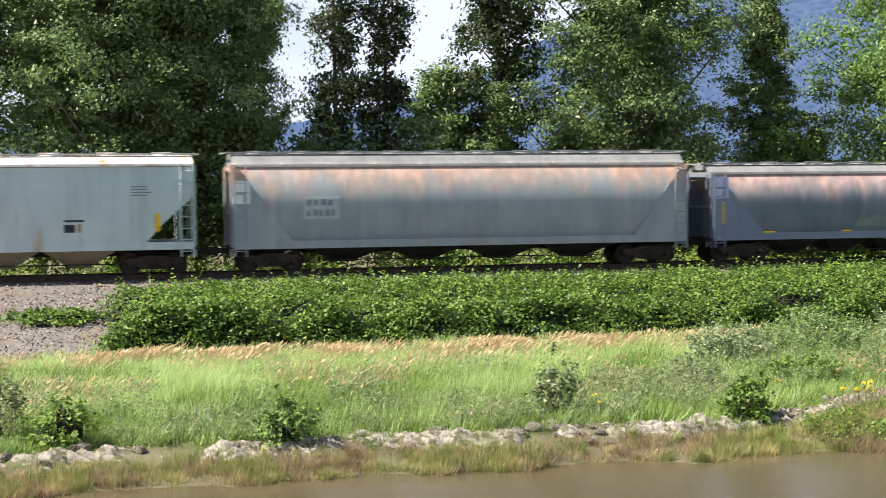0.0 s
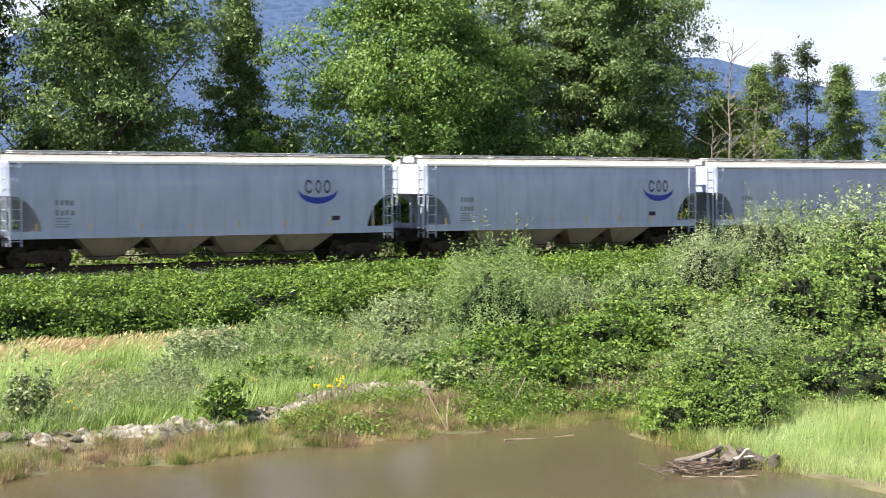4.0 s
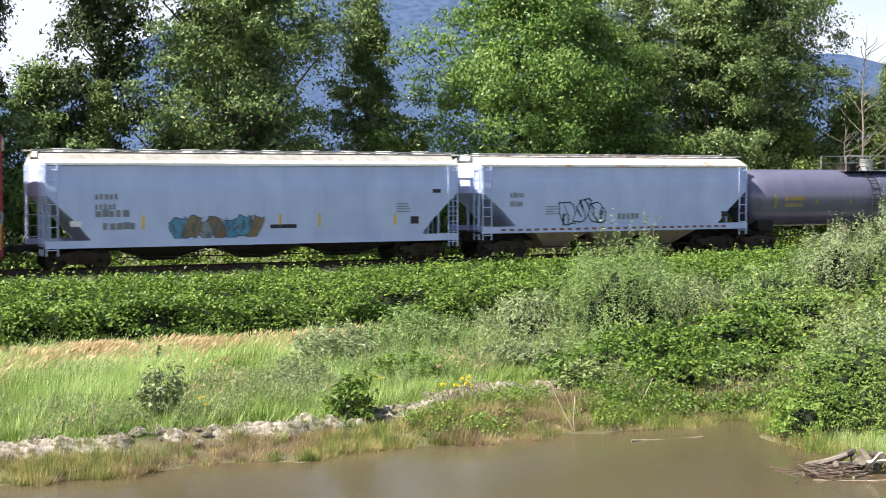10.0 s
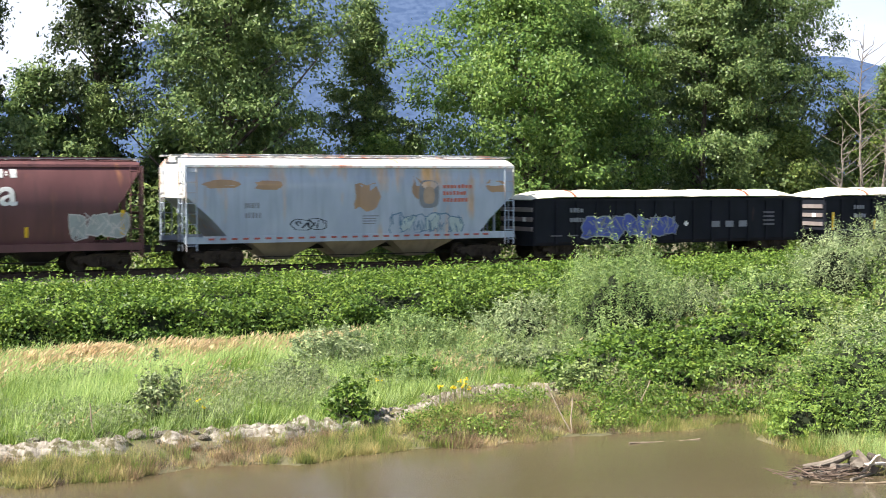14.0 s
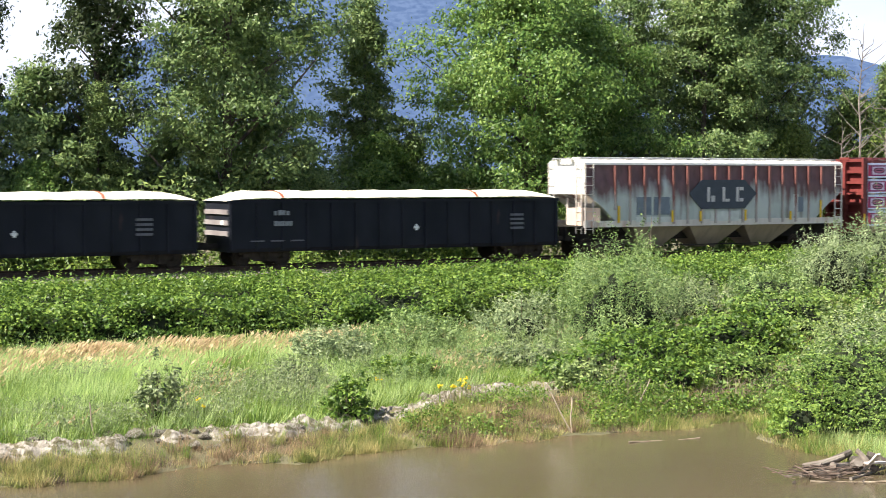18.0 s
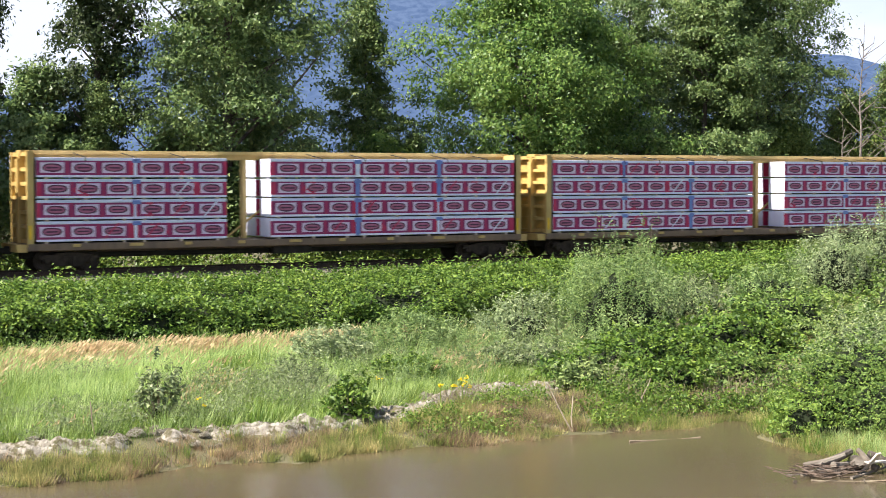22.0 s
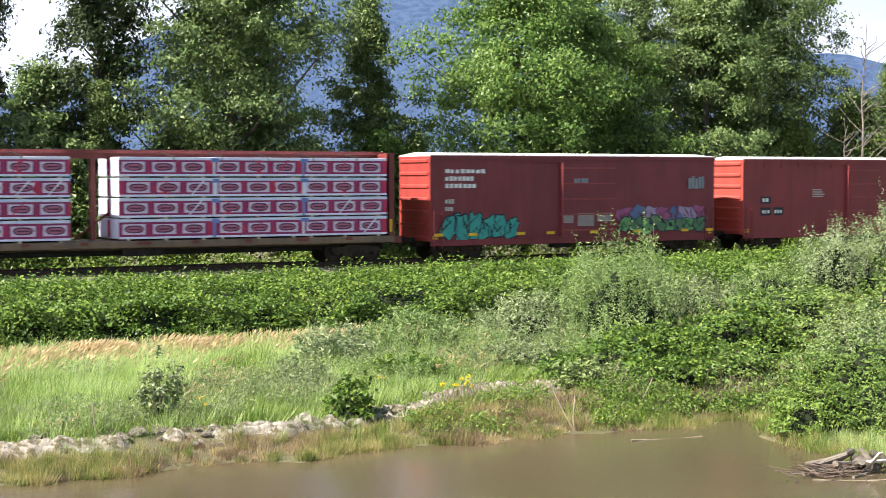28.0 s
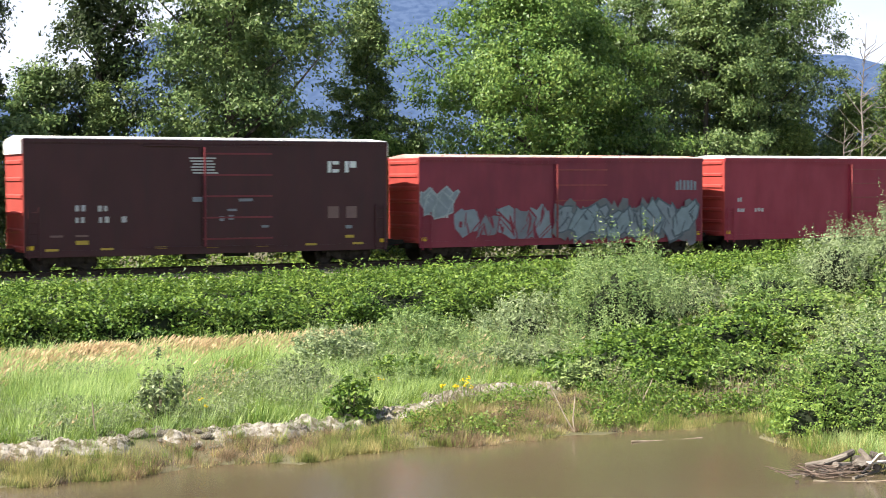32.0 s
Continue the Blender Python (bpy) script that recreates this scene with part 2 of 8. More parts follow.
def shore_d(x, y):
    """How far inland of the pond's edge a place lies; the pond ends against a bank on the right."""
    x, y = np.asarray(x, float), np.asarray(y, float)
    right = (x - np.maximum(25.0 - 0.42 * (29.6 - y), 23.8) + 0.2 * np.sin(y * 1.4)) * 0.85
    return np.maximum(y - shore_y(x), right)


def berm_back(x):
    """How much further from the water the berm runs towards the pond's end."""
    return 1.6 * smooth01(15.5, 19, x) + 1.2 * smooth01(17, 21, x)


def ground_z(x, y):
    x, y = np.asarray(x, float), np.asarray(y, float)
    d = shore_d(x, y)
    z = WATER - 0.5 + 0.5 * smooth01(-2.5, 0.0, d) + 0.42 * smooth01(0.0, 2.6, d) + 0.4 * smooth01(3.0, 15, d)
    z = z + 1.05 * smooth01(46.5, 57.5, y)
    z = z + 0.7 * smooth01(26, 46, x) * smooth01(3, 14, d) * (1 - smooth01(46, 57, y))
    z = z + 0.05 * fbm(x, y, 3, 4, 0.8)
    z = z * (1 - smooth01(57.5, 58.2, y)) + -1.1 * smooth01(57.5, 58.2, y)
    # behind the track the land falls to a damp wood floor
    back = smooth01(64.5, 70, y)
    z = z * (1 - back) + (-1.3 + 0.15 * fbm(x, y, 5)) * back
    # the near bank, on which the tripod stands
    near = 1 - smooth01(2.0, 5.0, y)
    z = z * (1 - near) + (EYE - 1.6) * near
    far = smooth01(150, 600, np.hypot(x, y - 60))
    return z * (1 - far) + (-2.0) * far


def build_ground():
    xs = np.unique(np.concatenate([np.linspace(-4000, -60, 14), np.arange(-60, 120, 1.0), np.linspace(120, 4000, 14)]))
    ys = np.unique(np.concatenate([np.linspace(-4000, -10, 10), np.arange(-10, 90, 0.7), np.linspace(90, 4000, 14)]))
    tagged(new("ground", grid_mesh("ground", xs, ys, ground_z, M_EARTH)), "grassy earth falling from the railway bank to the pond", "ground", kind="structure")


def build_water():
    xs, ys = np.arange(-80, 60.1, 4), np.arange(8, 36.1, 4)
    tagged(new("water", grid_mesh("water", xs, ys, lambda x, y: np.full_like(x, WATER), M_WATER)), "still muddy brown pond water", "pond", kind="structure")


def build_mountain():
    # bearing (degrees right of +y) -> height in degrees
    az = np.linspace(-60, 110, 220)
    el = np.interp(az, [-60, 8, 13, 15.3, 17, 21.8, 26, 31, 34, 36, 38, 41, 43, 47.7, 60, 110], [1.5, 2.2, 3.2, 4.0, 5.0, 6.9, 8.6, 8.5, 7.0, 5.4, 4.9, 4.5, 4.5, 3.3, 3.0, 2.0])
    el = el + 0.10 * fbm(az, az * 0, 8, 5, 0.3)
    R = 3200.0
    v, f = [], []
    for i, (a, e) in enumerate(zip(az, el)):
        s, c = math.sin(radians(a)), math.cos(radians(a))
        for k in range(6):
            q = k / 5
            r = R + 900 * q
            v.append((s * r, c * r, -20 + q ** 0.8 * (r * math.tan(radians(e)) + 20)))
        if i:
            for k in range(5):
                b = (i - 1) * 6 + k
                f.append((b, b + 6, b + 7, b + 1))
    tagged(new("backdrop_mountain", np_mesh("mountain", np.array(v), np.array(f), M_MOUNT, True)), "forested mountain far behind the trees, its blue haze painted as glow", "mountain", kind="structure")


def box_bm(bm, x0, x1, y0, y1, z0, z1):
    vs = [bm.verts.new(p) for p in ((x0, y0, z0), (x1, y0, z0), (x1, y1, z0), (x0, y1, z0), (x0, y0, z1), (x1, y0, z1), (x1, y1, z1), (x0, y1, z1))]
    for i in ((0, 3, 2, 1), (4, 5, 6, 7), (0, 1, 5, 4), (1, 2, 6, 5), (2, 3, 7, 6), (3, 0, 4, 7)):
        bm.faces.new([vs[k] for k in i])
    return vs


def to_mesh(name, bm, material):
    me = bpy.data.meshes.new(name)
    bmesh.ops.recalc_face_normals(bm, faces=bm.faces)
    bm.to_mesh(me)
    bm.free()
    for mm in (material if isinstance(material, (list, tuple)) else [material]):
        me.materials.append(mm)
    return me


def part(name, bm, material, parent, label=""):
    """Links a bmesh (or a finished mesh) as one mesh object under a thing or a part."""
    me = bm if isinstance(bm, bpy.types.Mesh) else to_mesh(name, bm, material)
    ob = new(name, me)
    ob.parent = parent
    if label:
        ob["label"] = label
    return ob


build_ground()
build_water()
build_mountain()


def build_track():
    """Ballast bed, and rails on it."""
    xs = np.arange(-60, 160.1, 0.5)
    ys = TRACK + np.array([-4.6, -3.6, -2.6, -1.9, -1.4, -0.7, 0, 0.7, 1.4, 1.9, 2.6, 3.6, 4.6])

    def z(x, y):
        a = np.abs(y - TRACK)
        return -0.22 - 0.95 * np.clip((a - 1.7) / 2.9, 0, 1) ** 0.9 + 0.03 * fbm(x, y * 3, 6, 4, 2.0)
    bed = tagged(new("ballast_bed", grid_mesh("ballast_bed", xs, ys, z, M_BALLAST, True)), "grey crushed-stone ballast bed under the railway track", "ballast", kind="structure")
    for s in (-0.7525, 0.7525):
        bm = bmesh.new()
        box_bm(bm, -60, 160, TRACK + s - 0.07, TRACK + s + 0.07, -0.19, -0.165)
        box_bm(bm, -60, 160, TRACK + s - 0.012, TRACK + s + 0.012, -0.165, -0.04)
        box_bm(bm, -60, 160, TRACK + s - 0.036, TRACK + s + 0.036, -0.04, -0.001)
        tagged(new("rail", to_mesh("rail", bm, M_STEEL)), "rusty steel railway rail on wooden ties", "rail", "rails of the track", "structure")
    bm = bmesh.new()
    box_bm(bm, -0.11, 0.11, -1.3, 1.3, -0.33, -0.19)
    tie = to_mesh("tie", bm, M_TIE)
    for i in range(300):
        t = new("tie", tie)
        t.parent = bed
        t.location = (-20 + i * 0.55, TRACK, 0)


build_track()


def gravel_apron():
    """The bare gravel slope that runs from the track down to the meadow."""
    xs, ys = np.arange(-40, 4.6, 0.25), np.arange(44.6, 58.6, 0.25)
    X, Y = np.meshgrid(xs, ys)
    edge = 1.6 - 0.10 * (57 - Y) + 0.7 * fbm(Y, Y * 0, 81, 4, 0.6)
    low = 45.6 + 0.5 * fbm(X, X * 0, 82, 4, 0.6)
    on = np.minimum(1 - smooth01(-0.5, 0.5, X - edge), smooth01(-0.4, 0.6, Y - low))
    Z = ground_z(X, Y) + 0.07 * on - 0.09 * (1 - on) + 0.012 * fbm(X, Y, 83, 4, 3.0)
    i = np.arange(X.size).reshape(X.shape)
    f = np.stack([i[:-1, :-1], i[:-1, 1:], i[1:, 1:], i[1:, :-1]], -1).reshape(-1, 4)
    tagged(new("gravel_slope", np_mesh("gravel_slope", np.stack([X, Y, Z], -1).reshape(-1, 3), f, M_BALLAST, True)), "bare grey-brown gravel slope below the track", "gravel", kind="structure")


gravel_apron()


def ballast_stones():
    """Loose angular stones on the near shoulder and the gravel slope."""
    rs = np.random.RandomState(84)
    xa, ya = rs.uniform(-22, 78, 17000), TRACK - rs.uniform(1.0, 4.2, 17000)
    za = -0.22 - 0.95 * np.clip((TRACK - ya - 1.7) / 2.9, 0, 1) ** 0.9
    xb, yb = rs.uniform(-16, 2.4, 13000), rs.uniform(45.6, 58.2, 13000)
    keep = xb < 1.7 - 0.10 * (57 - yb) + 0.7 * fbm(yb, yb * 0, 81, 4, 0.6)
    xb, yb = xb[keep], yb[keep]
    zb = ground_z(xb, yb) + 0.07
    c = np.stack([np.concatenate([xa, xb]), np.concatenate([ya, yb]), np.concatenate([za, zb])], 1)
    n = len(c)
    d = rs.normal(0, 1, (n, 4, 3))
    d = d / np.linalg.norm(d, axis=2, keepdims=True) * rs.uniform(0.035, 0.085, (n, 1, 1))
    v = (c[:, None, :] + d).reshape(-1, 3)
    b = np.arange(n)[:, None] * 4
    f = np.concatenate([b + np.array([[0, 1, 2]]), b + np.array([[0, 3, 1]]), b + np.array([[1, 3, 2]]), b + np.array([[0, 2, 3]])])
    tagged(new("ballast_stones", np_mesh("ballast_stones", v, f, M_CHIP)), "loose angular grey-brown stones on the railway bank", "ballast", kind="stuff")


ballast_stones()

# ---- the train: cars in running order, each built about its own middle, rail top at z = 0 ----
SPEED, GAIN = 16.644, 0.0512         # metres a second at 16 s, and its slow gain
CARS, SHARED = [], {}


def run(t):
    """How far the train has come by t, from where it is at 16 s."""
    return -(SPEED * (t - 16) + GAIN * (t - 16) ** 2 / 2)


def shared(key, build):
    if key not in SHARED:
        SHARED[key] = build()
    return SHARED[key]


def box(name, x0, x1, y0, y1, z0, z1, material, parent, label=""):
    bm = bmesh.new()
    box_bm(bm, x0, x1, y0, y1, z0, z1)
    return part(name, bm, material, parent, label)


def boxes(name, items, material, parent, label=""):
    bm = bmesh.new()
    for b in items:
        box_bm(bm, *b)
    return part(name, bm, material, parent, label)


def prism(bm, pts, y0, y1):
    """A plate of outline pts (x, z) between y0 and y1."""
    a = [bm.verts.new((x, y0, z)) for x, z in pts]
    b = [bm.verts.new((x, y1, z)) for x, z in pts]
    bm.faces.new(a)
    bm.faces.new(b[::-1])
    n = len(pts)
    for i in range(n):
        bm.faces.new((a[i], b[i], b[(i + 1) % n], a[(i + 1) % n]))


def tube(bm, p, q, r, n=6, r2=None):
    p, q = Vector(p), Vector(q)
    d = (q - p)
    m = d.to_track_quat("Z", "Y").to_matrix()
    rings = []
    for c, rr in ((p, r), (q, r if r2 is None else r2)):
        rings.append([bm.verts.new(c + m @ Vector((rr * math.cos(2 * math.pi * i / n), rr * math.sin(2 * math.pi * i / n), 0))) for i in range(n)])
    for i in range(n):
        bm.faces.new((rings[0][i], rings[0][(i + 1) % n], rings[1][(i + 1) % n], rings[1][i]))
    bm.faces.new(rings[0][::-1])
    bm.faces.new(rings[1])


def loft_mesh(name, levels, material, nx=1, dent=0.0, seed=0, smooth=False):
    """A closed body of stacked rectangles: levels are (z, x_left, x_right, half_width)."""
    rs = random.Random(seed)
    wob = [rs.uniform(-1, 1) for _ in range(nx + 1)]
    bm = bmesh.new()
    rings = []
    for k, (z, xl, xr, w) in enumerate(levels):
        fr, bk = [], []
        inner = 0 < k < len(levels) - 1
        for i in range(nx + 1):
            x = xl + (xr - xl) * i / nx
            o = dent * wob[i] if inner and 0 < i < nx else 0
            fr.append(bm.verts.new((x, -w - o, z)))
            bk.append(bm.verts.new((x, w + o, z)))
        rings.append(fr + bk[::-1])
    n = len(rings[0])
    for a, b in zip(rings, rings[1:]):
        for i in range(n):
            bm.faces.new((a[i], a[(i + 1) % n], b[(i + 1) % n], b[i]))
    bm.faces.new(rings[0][::-1])
    bm.faces.new(rings[-1])
    if smooth:
        bmesh.ops.recalc_face_normals(bm, faces=bm.faces)
        bm.normal_update()
        for e in bm.edges:
            e.smooth = not any(abs(f.normal.x) >= 0.3 or abs(f.normal.y) <= 0.2 for f in e.link_faces)
    me = to_mesh(name, bm, material)
    if smooth:
        me.polygons.foreach_set("use_smooth", [abs(p.normal.x) < 0.3 and abs(p.normal.y) > 0.2 for p in me.polygons])
    return me


def wheel_mesh():
    bm = bmesh.new()
    prof = [(0.46, -0.07), (0.455, -0.045), (0.425, -0.04), (0.42, 0.05), (0.36, 0.05), (0.33, 0.015), (0.14, 0.0), (0.12, 0.05), (0.0, 0.05)]
    n, rings = 14, []
    for r, y in prof[:-1]:
        rings.append([bm.verts.new((r * math.cos(2 * math.pi * i / n), -y, r * math.sin(2 * math.pi * i / n))) for i in range(n)])
    for a, b in zip(rings, rings[1:]):
        for i in range(n):
            bm.faces.new((a[i], a[(i + 1) % n], b[(i + 1) % n], b[i]))
    bm.faces.new(rings[-1])
    bm.faces.new(rings[0][::-1])
    return to_mesh("wheel", bm, M_WHEEL)


def side_frame_mesh():
    bm = bmesh.new()
    top = [(-1.15, 0.50), (-1.12, 0.64), (-0.62, 0.66), (-0.42, 0.74), (0.42, 0.74), (0.62, 0.66), (1.12, 0.64), (1.15, 0.50), (0.78, 0.46), (0.45, 0.22), (-0.45, 0.22), (-0.78, 0.46)]
    prism(bm, top, -0.08, 0.08)
    for x in (-0.16, 0, 0.16):
        tube(bm, (x, -0.1, 0.28), (x, -0.1, 0.60), 0.06, 8)
    for x in (-0.89, 0.89):
        tube(bm, (x, -0.16, 0.44), (x, 0.05, 0.44), 0.12, 10)
    return to_mesh("side_frame", bm, M_GRIME)


def bolster_mesh():
    bm = bmesh.new()
    box_bm(bm, -0.2, 0.2, -1.0, 1.0, 0.45, 0.78)
    for x in (-0.89, 0.89):
        tube(bm, (x, -0.95, 0.42), (x, 0.95, 0.42), 0.075, 8)
    return to_mesh("bolster", bm, M_BLACK)


def truck(car, x):
    w, s, b = shared("wheel", wheel_mesh), shared("side_frame", side_frame_mesh), shared("bolster", bolster_mesh)
    t = part("truck", b, None, car, "grimy two-axle freight truck")
    t.location = (x, 0, 0)
    for dx in (-0.89, 0.89):
        for sy in (-1, 1):
            o = part("wheel", w, None, t)
            o.location, o.rotation_euler = (dx, sy * 0.76, 0.42), (0, 0, 0 if sy < 0 else math.pi)
    for sy in (-1, 1):
        o = part("side_frame", s, None, t)
        o.location = (0, sy * 1.0, 0)


def coupler(car, x, s):
    def build():
        bm = bmesh.new()
        box_bm(bm, -0.1, 0.75, -0.09, 0.09, 0.75, 0.95)
        box_bm(bm, 0.55, 0.82, -0.16, 0.12, 0.70, 1.0)
        tube(bm, (0.1, -0.35, 0.85), (0.6, -0.3, 0.45), 0.03)
        return to_mesh("coupler", bm, M_BLACK)
    o = part("coupler", shared("coupler", build), None, car)
    o.location, o.rotation_euler = (x, 0, 0), (0, 0, 0 if s > 0 else math.pi)


def ladder_mesh(key, z0, z1, width, material, n):
    def build():
        bm = bmesh.new()
        for x in (-width / 2, width / 2):
            tube(bm, (x, 0, z0), (x, 0, z1), 0.028)
        for i in range(n):
            z = z0 + (z1 - z0) * (i + 0.5) / n
            tube(bm, (-width / 2, 0, z), (width / 2, 0, z), 0.018)
        return to_mesh("ladder", bm, material)
    return shared(key, build)


def thing(name, label, u0, u1, category="rail car"):
    e = new(name)
    e.empty_display_size = 0.5
    tagged(e, label, category, "cars of the freight train")
    CARS.append((e, (u0 + u1) / 2))
    return e, (u1 - u0) / 2


SINGLE = ("reflector", "placard", "label_patch", "stencil_panel", "primer_patch", "mark_patch", "logo_shape", "flag_mark")


def bars(name, car, rows, material, y, label="", depth=0.012):
    """Flat painted marks on the near side: rows of (x, z, width, height); y is a number or a profile of z."""
    if name in SINGLE and len(rows) > 1:
        for r in rows:
            bars(name, car, [r], material, y, label, depth)
        return
    bm = bmesh.new()
    for x, z, w, h in rows:
        n = max(1, int(h / 0.12)) if callable(y) else 1
        prev = None
        for k in range(n + 1):
            zz = z + h * k / n
            yy = y(zz) if callable(y) else y
            row = [bm.verts.new(p) for p in ((x, -yy + 0.01, zz), (x, -yy - depth, zz), (x + w, -yy - depth, zz), (x + w, -yy + 0.01, zz))]
            if prev:
                for i in range(3):
                    bm.faces.new((prev[i], prev[i + 1], row[i + 1], row[i]))
                if k == n:
                    bm.faces.new(row[::-1])
            else:
                bm.faces.new(row)
            prev = row
    ob = part(name, bm, material, car, label)
    return tagged(ob, kind="stuff") if len(rows) > 1 else ob


def scribble(x, z, w, h, n, rs, gap=0.3):
    """Rows for a run of small marks, too worn to be read."""
    s = w / n
    return [(x + i * s, z + rs.uniform(0, 0.06) * h, s * (1 - gap) * rs.uniform(0.7, 1.1), h * rs.uniform(0.8, 1)) for i in range(n)]


def blob(bm, cx, cz, w, h, y, rs, depth, n=14, rough_=0.18, lean=0.0):
    """A rounded, uneven patch of paint on the near side."""
    pts = []
    for i in range(n):
        a = 2 * math.pi * i / n
        c, s = math.cos(a), math.sin(a)
        px = math.copysign(abs(c) ** 0.6, c) * w / 2 * (1 + rs.uniform(-rough_, rough_))
        pz = math.copysign(abs(s) ** 0.6, s) * h / 2 * (1 + rs.uniform(-rough_, rough_))
        pts.append((cx + px + lean * pz, cz + pz))
    yy = [(y(z) if callable(y) else y) for _, z in pts]
    yc = max(yy) if callable(y) else y
    vs = [bm.verts.new((px, -q - depth, pz)) for (px, pz), q in zip(pts, yy)]
    c = bm.verts.new((cx, -(y(cz) if callable(y) else yc) - depth, cz))
    for i in range(n):
        bm.faces.new((vs[i], vs[(i + 1) % n], c))


def graffiti(car, x0, x1, z0, z1, y, fills, outline, n, seed, wild=0.18, halo=None):
    """Spray-painted pieces: swollen shapes with dark edges and inner strokes, no words."""
    rs = random.Random(seed)
    s, h = (x1 - x0) / n, z1 - z0
    if halo:
        bm = bmesh.new()
        for i in range(n * 2):
            blob(bm, x0 + s * (i + 0.5) / 2, (z0 + z1) / 2 + rs.uniform(-0.1, 0.1) * h, s * 0.9, h * rs.uniform(0.8, 1.1), y, rs, 0.006, 12, 0.3)
        tagged(part("spray_halo", bm, halo, car), kind="stuff")
    bi = bmesh.new()
    for i in range(n):
        cx, cz = x0 + s * (i + 0.5), (z0 + z1) / 2 + rs.uniform(-0.08, 0.08) * h
        hh, ww, ln = h * rs.uniform(0.72, 1.05), s * rs.uniform(1.0, 1.4), rs.uniform(-0.45, 0.45)
        st = rs.getstate()
        bo, bf = bmesh.new(), bmesh.new()
        blob(bo, cx, cz, ww * 1.04, hh * 1.04, y, rs, 0.010 + 0.004 * (i % 2), 14, wild, ln)
        rs.setstate(st)
        blob(bf, cx, cz, ww * 0.92, hh * 0.92, y, rs, 0.012 + 0.004 * (i % 2), 14, wild, ln)
        for _ in range(5):
            blob(bi, cx + rs.uniform(-0.36, 0.36) * ww, cz + rs.uniform(-0.32, 0.32) * hh, ww * rs.uniform(0.04, 0.13), hh * rs.uniform(0.2, 0.62), y, rs, 0.022, 8, 0.3, rs.uniform(-1.2, 1.2))
        letter = part("spray_fill", bf, fills[i % len(fills)], car, "sprayed graffiti fill")
        part("spray_outline", bo, outline, letter)
    tagged(part("spray_stroke", bi, outline, car), kind="stuff")


def text_on(car, name, words, x, z, size, material, y, stretch=1.0, label="", bold=0.0):
    cu = bpy.data.curves.new(name, "FONT")
    cu.body, cu.size, cu.resolution_u, cu.extrude = words, size, 3, 0.006
    cu.offset = bold
    tmp = bpy.data.objects.new(name, cu)
    scene.collection.objects.link(tmp)
    dg = bpy.context.evaluated_depsgraph_get()
    me = bpy.data.meshes.new_from_object(tmp.evaluated_get(dg))
    bpy.data.objects.remove(tmp)
    bpy.data.curves.remove(cu)
    for v in me.vertices:
        px, pz, d = x + v.co.x * stretch, z + v.co.y, v.co.z
        v.co = (px, -(y(pz) if callable(y) else y) - 0.012 - d, pz)
    me.materials.clear()
    me.materials.append(material)
    return part(name, me, None, car, label)


def lug_hatch(key, w, material):
    def build():
        bm = bmesh.new()
        tube(bm, (0, 0, 0), (0, 0, 0.09), w, 14, w * 0.92)
        tube(bm, (0, 0, 0.09), (0, 0, 0.13), w * 0.9, 14, w * 0.5)
        box_bm(bm, -w * 1.1, w * 1.1, -0.04, 0.04, 0.1, 0.16)
        return to_mesh("hatch", bm, material)
    return shared(key, build)


